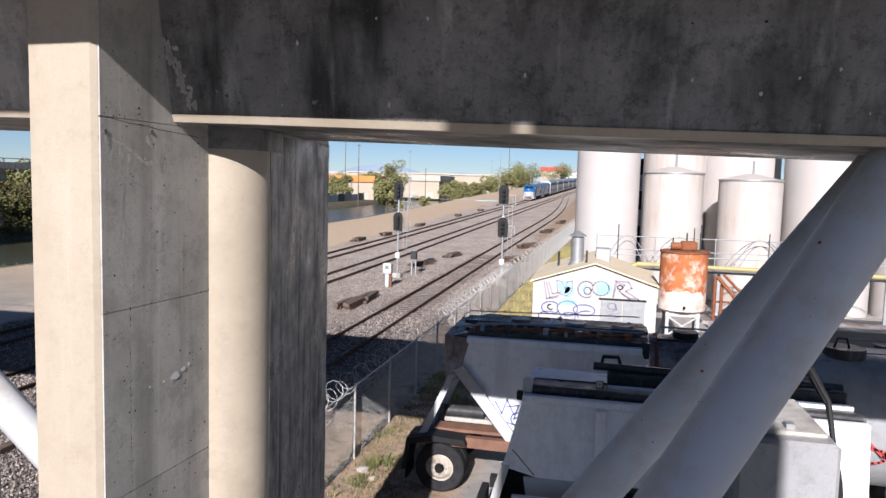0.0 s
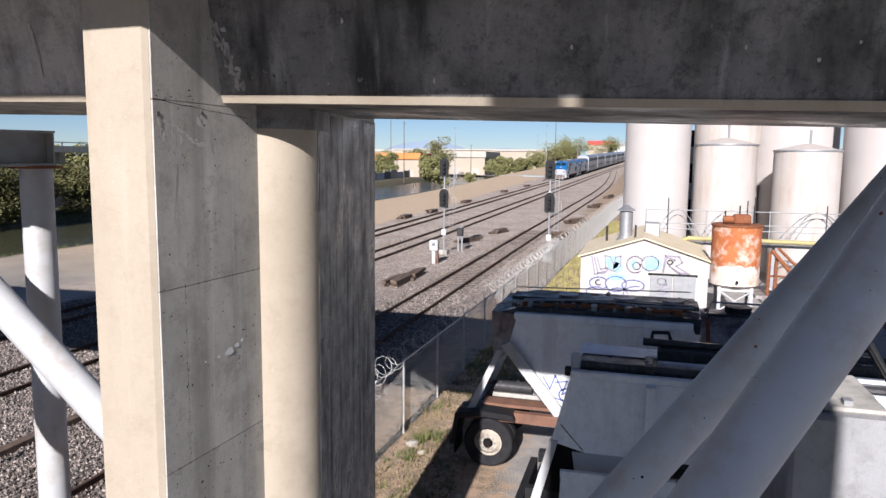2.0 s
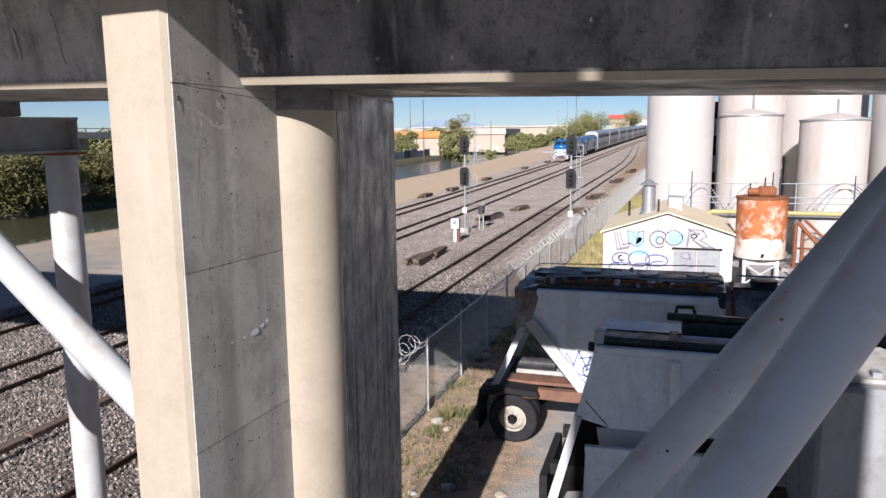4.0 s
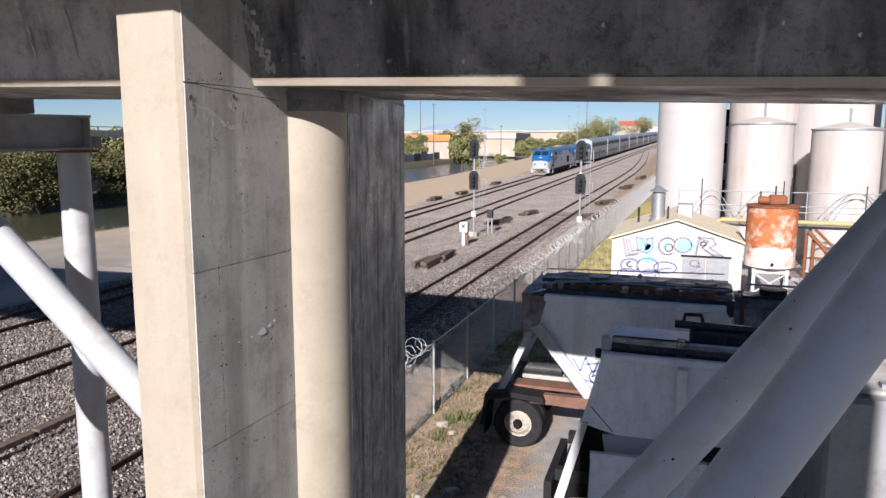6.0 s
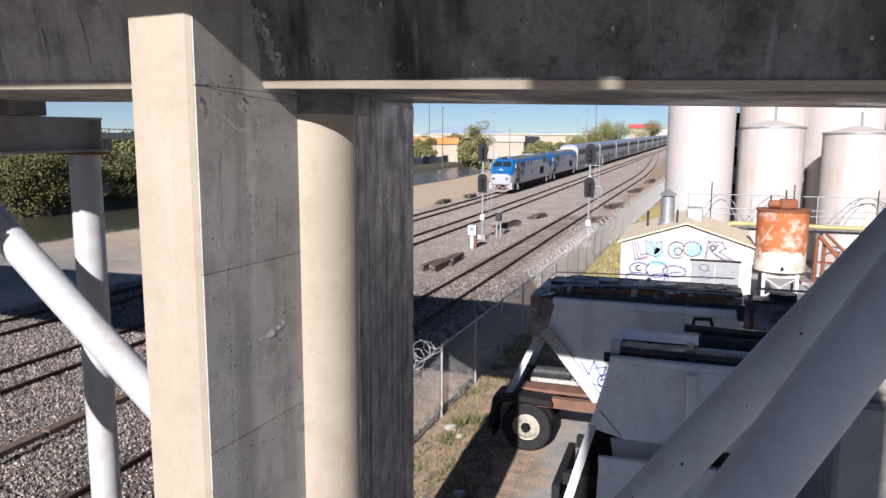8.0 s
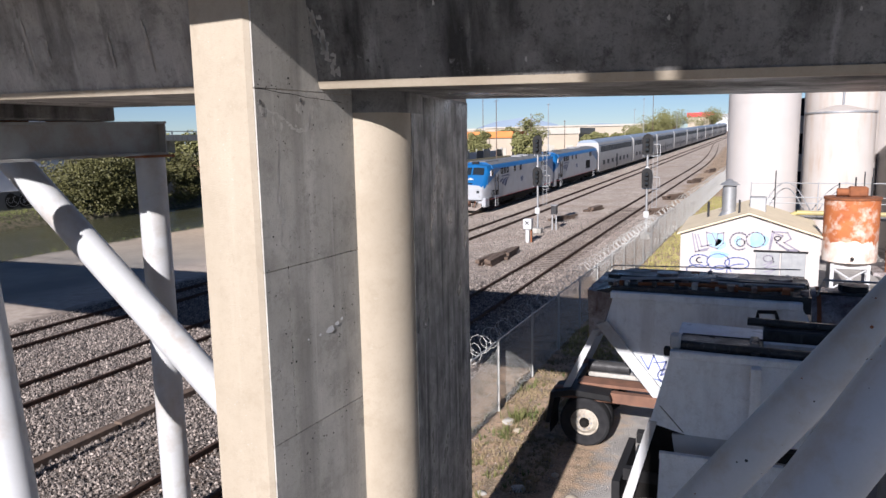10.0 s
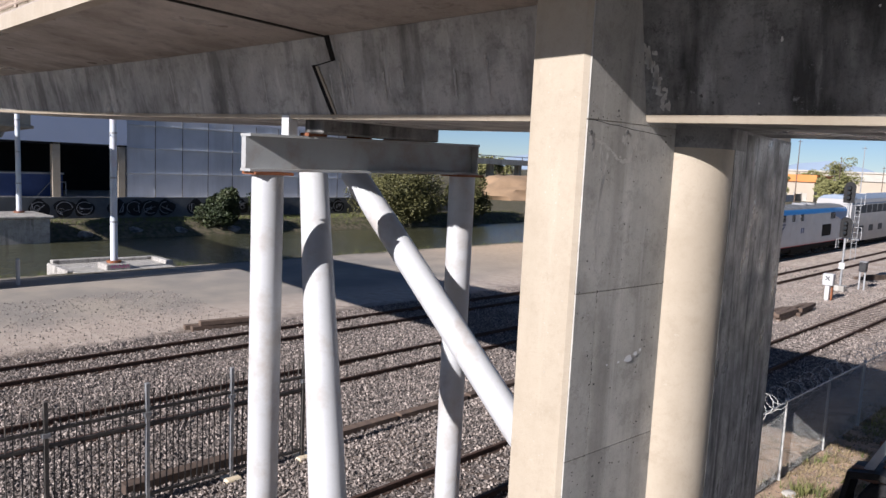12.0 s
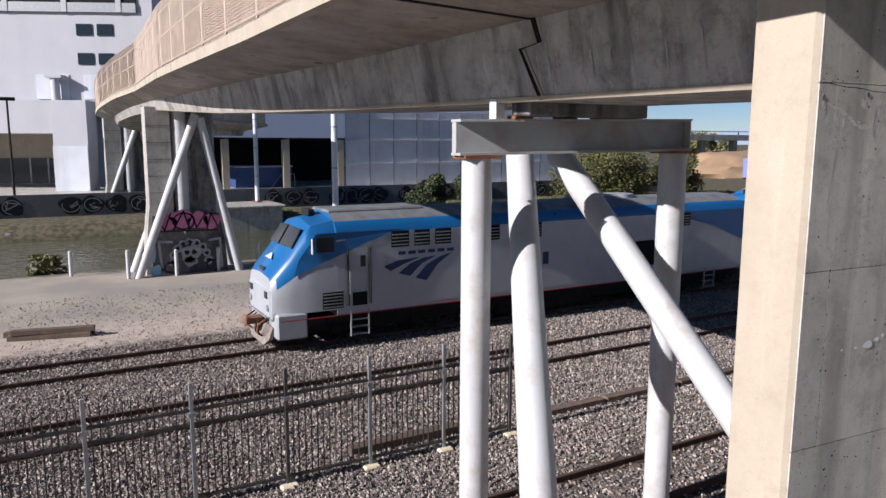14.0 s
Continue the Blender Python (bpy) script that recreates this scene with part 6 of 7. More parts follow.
    part("skirt_panel", plate(bmesh.new(), [(-0.96, 10.40, 1.62), (0.72, 10.40, 1.66), (0.79, 10.40, 0.14), (-1.02, 10.40, -0.24)], 0.06, (0, 1, 0)), TRAIL, t, "pale skirt panel below the hopper", smooth=False)
    part("skirt_frame", plate(bmesh.new(), [(-0.97, 10.37, 1.67), (0.76, 10.37, 1.71), (0.76, 10.37, 1.62), (-0.97, 10.37, 1.57)], 0.09, (0, 1, 0)), TRAIL, t, smooth=False)
    part("frame_rail", boxed((-1.6, 10.95, 0.85), (4.2, 11.1, 1.05)), BLACK, t)
    part("frame_rail", boxed((-1.6, 12.5, 0.85), (4.2, 12.7, 1.05)), BLACK, t)
    part("tail_plate", boxed((-1.75, 10.75, 0.3), (-1.62, 12.6, 0.9)), BLACK, t)
    for x in (3.4, 3.9):
        part("landing_leg", boxed((x, 10.8, -0.1), (x + 0.12, 10.95, 0.9)), BLACK, t)
    # white trailer end and the dark domed tank farther over
    t = thing("box_trailer", "white trailer with a grimy flat top and hoses on its end", "trailer", (0, 0, 0), group="bulk trailers")
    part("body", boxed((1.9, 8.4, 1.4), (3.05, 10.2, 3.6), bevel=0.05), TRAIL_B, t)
    part("top_plate", boxed((1.9, 8.6, 3.6), (2.95, 10.1, 3.66), bevel=0.02), CONC, t)
    part("hose", pipe(bmesh.new(), [(2.7, 9.6, 4.2), (2.95, 9.5, 4.25), (3.1, 9.2, 3.9), (3.2, 9.0, 3.0), (3.3, 8.9, 1.8)], 0.035, 8), BLACK, t)
    part("hose", pipe(bmesh.new(), [(2.8, 9.8, 4.05), (3.0, 9.7, 4.1), (3.15, 9.4, 3.8), (3.3, 9.2, 2.9), (3.4, 9.1, 1.8)], 0.03, 8), BLACK, t)
    part("latch", boxed((2.5, 8.7, 3.66), (2.6, 8.85, 3.72)), GALV, t)
    part("leg", boxed((2.0, 8.6, -0.1), (2.15, 8.8, 1.4)), BLACK, t)
    part("leg", boxed((2.8, 9.8, -0.1), (2.95, 10.0, 1.4)), BLACK, t)
    t = thing("tank_trailer", "dusty dark-topped tank trailer with red graffiti on its side", "trailer", (0, 0, 0), group="bulk trailers")
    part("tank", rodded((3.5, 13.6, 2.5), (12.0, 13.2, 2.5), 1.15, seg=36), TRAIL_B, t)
    part("manhole", rodded((4.6, 13.5, 3.6), (4.6, 13.5, 3.78), 0.35, seg=20), TRAIL_D, t)
    part("manhole_handle", pipe(bmesh.new(), [(4.4, 13.4, 3.78), (4.45, 13.4, 3.95), (4.6, 13.4, 3.95), (4.65, 13.4, 3.78)], 0.02, 6), BLACK, t)
    part("top_walk", boxed((3.6, 13.9, 3.5), (12, 14.4, 3.62)), CONC, t)
    for x in (9.0, 10.2):
        wheel(t, x, 12.2, 0.52, 0.53)
    part("landing_leg", boxed((4.2, 13.2, -0.1), (4.35, 13.8, 1.5)), BLACK, t)
    bm = bmesh.new()
    fr = dict(o=(4.2, 12.36, 2.0), ux=(1, 0, 0), uz=(0, 0, 1), nrm=(0, -1, 0))
    for pts in ([(0, 0.5), (0.5, 0.5)], [(0.25, 0.5), (0.2, 0.1)], [(0.5, 0.45), (0.75, 0.2), (0.95, 0.5), (1.1, 0.15)], loop_pts(0.6, 0.2, 0.2, 0.12), [(0.9, 0.4), (1.2, 0.3)]):
        stroke(bm, pts, 0.04, **fr)
    tagged(part("spray_line", bm, RED_SP, t, "red graffiti tag", smooth=False), kind="stuff")
    # low loading wall behind the trailers
    t = thing("loading_wall", "pale pink concrete loading wall", "wall", (0, 0, 0))
    part("wall", boxed((4.6, 20.2, -0.1), (16, 20.8, 2.9), bevel=0.03), CONC_L, t)


# ---- trees and weeds ----


def build_tree(at, height, crown_r, crown_z, label, leaf=LEAF, n=3500, size=0.28, seed=1, squash=0.8, clusters=14, category="tree"):
    rnd = random.Random(seed)
    t = thing("tree", label, category, at, group="trees")
    bm = bmesh.new()
    top = height * 0.55
    base_r = max(0.08, height * 0.028)
    rod(bm, (0, 0, -0.2), (0.1, 0.05, top * 0.6), base_r, base_r * 0.7, seg=10)
    cl = []
    for k in range(clusters):
        a = rnd.uniform(0, 6.28)
        q = crown_r * math.sqrt(rnd.random()) * 0.8
        z = crown_z + (height - crown_z) * rnd.uniform(0.12, 0.85)
        cl.append((Vector((q * math.cos(a), q * math.sin(a), z)), crown_r * rnd.uniform(0.28, 0.5)))
        if k < 7:
            rod(bm, (0.1, 0.05, top * rnd.uniform(0.35, 0.6)), cl[-1][0], base_r * 0.45, base_r * 0.12, seg=6)
    part("trunk", bm, BARK, t)
    co, fa = [], []
    for i in range(n):
        c, r = rnd.choice(cl)
        v = Vector((rnd.gauss(0, 1), rnd.gauss(0, 1), rnd.gauss(0, 1))).normalized() * r * rnd.uniform(0.55, 1.05)
        v.z *= squash
        p = c + v
        if p.z < crown_z * 0.8:
            continue
        d1 = Vector((rnd.gauss(0, 1), rnd.gauss(0, 1), rnd.gauss(0, 0.6))).normalized()
        d2 = d1.orthogonal().normalized()
        s = size * rnd.uniform(0.6, 1.3)
        k = len(co)
        co.extend([p - d1 * s * 0.5, p + d2 * s * 0.3, p + d1 * s * 0.5, p - d2 * s * 0.3])
        fa.append((k, k + 1, k + 2, k + 3))
    me = bpy.data.meshes.new("crown")
    me.from_pydata([tuple(c) for c in co], [], fa)
    me.materials.append(leaf)
    ob = new("crown", me)
    ob.parent = t
    return t


def tuft(co, fa, x, y, z, h, n, rnd, spread=0.12):
    for i in range(n):
        a = rnd.uniform(0, 6.28)
        d = Vector((math.cos(a), math.sin(a), 0))
        p = Vector((x, y, z)) + d * rnd.uniform(0, spread * 0.5)
        tip = p + d * rnd.uniform(0.3, 1) * h * 0.6 + Vector((0, 0, h * rnd.uniform(0.5, 1)))
        s = Vector((-d.y, d.x, 0)) * 0.012
        k = len(co)
        co.extend([p - s, p + s, tip])
        fa.append((k, k + 1, k + 2))


def scatter(name, label, category, material, spots):
    co, fa = [], []
    rnd = random.Random(len(spots))
    for x, y, z, h, n in spots:
        tuft(co, fa, x, y, z, h, n, rnd, h * 0.6)
    me = bpy.data.meshes.new(name)
    me.from_pydata([tuple(c) for c in co], [], fa)
    me.materials.append(material)
    return tagged(new(name, me), label, category, kind="stuff")


def build_stones():
    """Ballast as loose stones over the bed that the camera passes nearest."""
    rnd = np.random.RandomState(7)

    def field(n, xr, yr, size, z, label):
        x = rnd.uniform(*xr, n)
        y = rnd.uniform(*yr, n)
        s = size * rnd.uniform(0.4, 1.2, n)
        base = np.array([(1, 0, 0), (-1, 0, 0), (0, 0.8, 0), (0, -0.8, 0), (0, 0, 0.95), (0, 0, -0.6)], float)
        a = rnd.uniform(0, 6.28, n)
        jit = rnd.uniform(0.55, 1.35, (n, 6, 3))
        v_off = rnd.uniform(-0.25, 0.25, (n, 6, 3))
        v = base[None] * jit + v_off
        c, q = np.cos(a)[:, None], np.sin(a)[:, None]
        vx = v[:, :, 0] * c - v[:, :, 1] * q
        vy = v[:, :, 0] * q + v[:, :, 1] * c
        v = np.stack([vx, vy, v[:, :, 2]], 2) * s[:, None, None]
        zz = np.full(n, z) + (np.array([rise(q) for q in y]) if yr[1] > 38 else 0.0)
        v += np.stack([x, y, zz + rnd.uniform(-0.4, 0.75, n) * size], 1)[:, None, :]
        f = np.array([(0, 2, 4), (2, 1, 4), (1, 3, 4), (3, 0, 4), (2, 0, 5), (1, 2, 5), (3, 1, 5), (0, 3, 5)])
        faces = (f[None] + 6 * np.arange(n)[:, None, None]).reshape(-1, 3)
        me = bpy.data.meshes.new("ballast_stones")
        me.from_pydata(v.reshape(-1, 3).tolist(), [], faces.tolist())
        me.materials.append(STONE)
        tagged(new("ballast_stones", me), label, "ballast", kind="stuff")
    field(112000, (-20.9, -10.9), (-6, 24), 0.041, 0.01, "coarse grey-brown ballast stones between the tracks")
    field(28000, (-24.4, -21.0), (-6, 26), 0.041, 0.01, "coarse ballast stones along the main track")
    field(26000, (-10.9, -6.6), (3, 34), 0.042, 0.01, "ballast stones beside the near track")
    field(30000, (-24.4, -6.4), (24, 56), 0.042, 0.0, "ballast stones farther along the tracks")
    field(3500, (-5.5, -3.0), (8, 22), 0.02, 0.0, "small stones and litter in the weeds by the fence")
    field(1500, (-3.4, 2.0), (8, 22), 0.014, 0.0, "grit on the yard pavement")
    field(6000, (-33, -24.6), (-6, 14), 0.035, 0.0, "loose gravel along the dirt road")


def stone_material():
    m = bpy.data.materials.new("ballast stone")
    m.use_nodes = True
    n, l = m.node_tree.nodes, m.node_tree.links
    p = n["Principled BSDF"]
    p.inputs["Roughness"].default_value = 0.9
    g = n.new("ShaderNodeNewGeometry")
    r = n.new("ShaderNodeValToRGB")
    e = r.color_ramp.elements
    e[0].position, e[0].color = 0.0, (0.055, 0.048, 0.045, 1)
    e[1].position, e[1].color = 1.0, (0.42, 0.36, 0.32, 1)
    q = e.new(0.45); q.color = (0.155, 0.135, 0.122, 1)
    q = e.new(0.75); q.color = (0.245, 0.206, 0.183, 1)
    l.new(g.outputs["Random Per Island"], r.inputs[0])
    l.new(r.outputs[0], p.inputs["Base Color"])
    return m


STONE = stone_material()


def build_weeds():
    rnd = random.Random(3)
    dry = []
    for i in range(4200):
        y = rnd.uniform(8.5, 24)
        x = rnd.uniform(-5.4, -3.5 + 0.05 * y * 0.3)
        if noise.noise(Vector((x * 1.3, y * 1.3, 0))) > -0.12:
            dry.append((x, y, 0, rnd.uniform(0.03, 0.13), 5))
    strip = []
    for i in range(5200):
        y = rnd.uniform(20, 75)
        strip.append((fence_x(y) + rnd.uniform(0.1, 2.4), y, rise(y), rnd.uniform(0.08, 0.25), 5))
    scatter("yellow_grass", "yellow-green grass strip behind the fence", "grass", GRASS_Y, strip)
    scatter("dry_grass", "dry straw-coloured grass along the fence", "grass", GRASS, dry)
    green = []
    for cx, cy, n, h in ((-4.55, 14.9, 30, 0.32), (-4.6, 13.9, 14, 0.25), (-4.9, 12.2, 18, 0.2), (-4.2, 12.0, 12, 0.15), (-5.0, 17.0, 14, 0.3), (-5.1, 11.0, 20, 0.25), (-4.4, 10.8, 10, 0.18)):
        for i in range(n):
            green.append((cx + rnd.gauss(0, 0.16), cy + rnd.gauss(0, 0.2), 0, h * rnd.uniform(0.5, 1.1), 7))
    for i in range(380):
        y = rnd.uniform(8.5, 20)
        x = rnd.uniform(-5.4, -3.6)
        if noise.noise(Vector((x * 0.9, y * 0.9, 5))) > 0.1:
            green.append((x, y, 0, rnd.uniform(0.04, 0.14), 5))
    for i in range(2600):
        x, y = -60.6 - rnd.uniform(0, 4.5), rnd.uniform(12, 78)
        green.append((x, y, bank_z(x, y), rnd.uniform(0.2, 0.5), 5))
    for i in range(500):
        y = rnd.uniform(-8, 60)
        e = -39.6
        green.append((e - rnd.uniform(0.5, 3.0), y, -0.45, rnd.uniform(0.15, 0.5), 5))
    for i in range(220):
        y = rnd.uniform(-8, 60)
        d = rnd.uniform(0, 4)
        green.append((-60.8 - d, y, min(0.25, -0.45 + 0.4 * d), rnd.uniform(0.12, 0.35), 5))
    scatter("weeds", "green weeds by the fence and along the canal banks", "weeds", GRASS_G, green)
    # stones and litter by the fence
    for k, (x, y, s) in enumerate(((-4.75, 14.6, 0.16), (-4.4, 14.2, 0.12), (-3.6, 11.6, 0.14), (-2.6, 11.6, 0.12), (-4.2, 11.2, 0.1), (-3.1, 12.4, 0.08), (-4.9, 10.4, 0.14), (-4.6, 10.2, 0.12))):
        bm = bmesh.new()
        bmesh.ops.create_icosphere(bm, subdivisions=2, radius=s)
        for v in bm.verts:
            v.co *= 1 + 0.35 * noise.noise(v.co * 9 + Vector((k, 0, 0)))
            v.co.z = max(-0.02, v.co.z * 0.55)
        ob = part("rubble_stone", bm, CONC_L if k % 2 else CONC, None)
        ob.matrix_basis = pose(x, y, 0.0, 0, 0, k * 40)
        tagged(ob, "pale lump of broken concrete on the ground", "stone", "rubble stones")


# ---- the west side ----


def build_palisade():
    t = thing("bar_fence", "dark weathered steel bar fence standing on the ballast", "fence")
    x0 = -12.62
    ys = [7.86 - 1.69 * i for i in range(9)]
    proto = mesh_of("bar", rodded((0, 0, 0.14), (0, 0, 2.2), 0.014, 0.012, seg=5), IRON)
    for k, y in enumerate(ys):
        part("post", boxed((x0 - 0.035, y - 0.035, -0.02), (x0 + 0.035, y + 0.035, 2.32), bevel=0.005), GALV if k % 3 else IRON, t)
        part("foot", boxed((x0 - 0.16, y - 0.17, -0.03), (x0 + 0.18, y + 0.17, 0.07), bevel=0.03), CREAM, t, "pale concrete foot")
        part("bracket", boxed((x0 - 0.05, y - 0.06, 1.7), (x0 + 0.05, y + 0.06, 1.78)), GALV, t)
    for a, b in zip(ys, ys[1:]):
        for z in (0.2, 1.55, 1.82):
            part("rail", boxed((x0 - 0.026, b + 0.035, z - 0.028), (x0 + 0.026, a - 0.035, z + 0.028)), IRON, t)
        for k in range(1, 14):
            o = new("bar", proto)
            o.parent = t
            o.matrix_basis = pose(x0 + random.uniform(-0.006, 0.006), b + (a - b) * k / 14, random.uniform(-0.02, 0.02), random.uniform(-0.4, 0.4), random.uniform(-0.4, 0.4), 0)
    t = thing("plank", "weathered plank lying along the bar fence", "plank", (-13.3, 5.6, 0.0), 0)
    part("board", boxed((-0.14, -1.3, 0.0), (0.14, 1.3, 0.2), bevel=0.01), WOOD, t)


def far_pier(x, y0, s, label, painted):
    """A pier like the near one: outer strut, wall and a pair of white raking pipes. y0: middle of the pier."""
    t = thing("bridge_pier", label, "bridge pier", (x, y0, 0), kind="structure")
    bm = bmesh.new()
    rings = []
    for z, w, yy in ((-1.6, 0.75, -1.15), (2.2, 0.6, -1.05), (3.4, 0.55, -0.95), (8.1, 0.55, -0.95)):
        rings.append([Vector((0.6, yy - w, z)), Vector((0.6, yy + w, z)), Vector((-0.6, yy + w, z)), Vector((-0.6, yy - w, z))])
    part("outer_strut", loft(bm, rings), CONC, t, "grey board-marked concrete strut", smooth=False)
    for k in range(5):
        part("form_line", boxed((0.6, -1.5, 4.0 + k * 0.8), (0.61, -0.4, 4.03 + k * 0.8)), CONC_D, t)
    pts = [(0.45 * math.cos(a), -0.1 + 0.45 * math.sin(a)) for a in [math.pi * i / 10 - math.pi / 2 for i in range(11)]]
    part("wall_column", boxed((-0.5, -0.4, -1.6), (0.4, 1.7, 7.9), bevel=0.1), CONC_D, t)
    part("round_column", rodded((0.35, 0.05, -1.6), (0.35, 0.05, 7.9), 0.33, seg=24), WHITE_ST, t)
    part("skirt", loft(bmesh.new(), [[Vector((0.75, -1.6, -1.6)), Vector((0.75, 2.2, -1.6)), Vector((-0.7, 2.2, -1.6)), Vector((-0.7, -1.6, -1.6))], [Vector((0.7, -1.5, 1.6)), Vector((0.7, 1.95, 1.6)), Vector((-0.6, 1.95, 1.6)), Vector((-0.6, -1.5, 1.6))], [Vector((0.62, -1.4, 2.9)), Vector((0.62, 1.75, 2.9)), Vector((-0.5, 1.75, 2.9)), Vector((-0.5, -1.4, 2.9))]]), BASE_P if painted else CONC_D, t, "dark spray-painted pier base", smooth=False)
    part("raking_pipe", rodded((1.0, -2.35, -0.4), (0.9, 0.75, 7.75), 0.2, seg=20), WHITE_ST, t)
    part("raking_pipe", rodded((1.0, 2.65, -0.4), (0.9, 0.95, 7.6), 0.2, seg=20), WHITE_ST, t)
    part("raking_pipe", rodded((-1.0, -2.35, -0.4), (-0.9, 0.75, 7.75), 0.2, seg=20), WHITE_ST, t)
    part("raking_pipe", rodded((-1.0, 2.65, -0.4), (-0.9, 0.95, 7.6), 0.2, seg=20), WHITE_ST, t)
    if painted:
        fr = dict(o=(0.73, 0, 0), ux=(0, 1, 0), uz=(0, 0, 1), nrm=(1, 0, 0), lift=0.03)
        f2 = dict(fr, lift=0.045)
        f3 = dict(fr, lift=0.06)
        bm = bmesh.new()
        for cy, cz, ry, rz in ((-0.9, 2.55, 0.55, 0.42), (-0.1, 2.7, 0.5, 0.5), (0.7, 2.6, 0.5, 0.42), (1.35, 2.55, 0.4, 0.38)):
            blob(bm, cy, cz, ry, rz, **f2)
        tagged(part("pink_lettering", bm, PINK, t, "pink graffiti shapes", smooth=False), kind="stuff")
        bm = bmesh.new()
        for pts in ([(-1.3, 2.9), (-0.9, 2.2), (-0.6, 3.0)], [(-0.5, 2.2), (0.0, 3.1), (0.25, 2.2)], [(0.4, 2.9), (0.6, 2.25), (1.0, 2.9)], [(1.1, 2.2), (1.3, 2.95), (1.6, 2.3)], [(-1.3, 2.15), (1.6, 2.1)], loop_pts(0.0, 2.6, 0.5, 0.4)):
            stroke(bm, pts, 0.07, **f3)
        tagged(part("black_outline", bm, BLACK, t, smooth=False), kind="stuff")
        bm = bmesh.new()
        blob(bm, 0.25, 1.0, 0.48, 0.46, **f2), blob(bm, 0.25, 0.58, 0.32, 0.24, **f2)
        for k in range(9):
            a = math.pi * k / 8
            blob(bm, 0.25 + 0.85 * math.cos(a), 0.6 + 0.95 * math.sin(a), 0.2, 0.2, **f2)
        for pts in (loop_pts(-0.75, 0.35, 0.25, 0.25), loop_pts(1.25, 0.35, 0.25, 0.25), [(-1.2, 1.6), (-1.1, 0.2)], [(1.7, 1.6), (1.75, 0.2)], [(-1.2, 1.65), (-0.6, 1.6)], [(1.2, 1.6), (1.7, 1.65)]):
            stroke(bm, pts, 0.12, **f2)
        tagged(part("pale_motif", bm, WHITE_SP2, t, "grey and white painted round motif", smooth=False), kind="stuff")
        bm = bmesh.new()
        for cy, cz, r in ((0.08, 1.05, 0.12), (0.42, 1.05, 0.12), (0.25, 0.82, 0.06)):
            blob(bm, cy, cz, r, r, **f3)
        for k in range(9):
            a = math.pi * k / 8
            blob(bm, 0.25 + 0.85 * math.cos(a), 0.6 + 0.95 * math.sin(a), 0.1, 0.1, **f3)
        for k in range(5):
            stroke(bm, [(0.07 + 0.09 * k, 0.52), (0.07 + 0.09 * k, 0.68)], 0.02, **f3)
        tagged(part("dark_detail", bm, BLACK, t, smooth=False), kind="stuff")
        bm = bmesh.new()
        blob(bm, -1.35, 0.2, 0.28, 0.35, **f2)
        blob(bm, -1.5, 1.2, 0.16, 0.5, **f2)
        tagged(part("blue_patch", bm, CYAN_SP, t, smooth=False), kind="stuff")
    return t


WHITE_SP2 = mat("grey white spray paint", (0.45, 0.45, 0.46), (0.25, 0.25, 0.27), 0.6, 0, 4, 40, 0.0)
PALE_BL = mat("pale blue stucco", (0.52, 0.58, 0.72), (0.48, 0.54, 0.68), 0.8, 0, 0.3, 20, 0.05)
POLE_P = mat("pale blue pole paint", (0.55, 0.60, 0.66), (0.48, 0.53, 0.58), 0.5, 0, 2, 40, 0.05, (0.6, 0.3, 0.3), 1.5, 0.25)


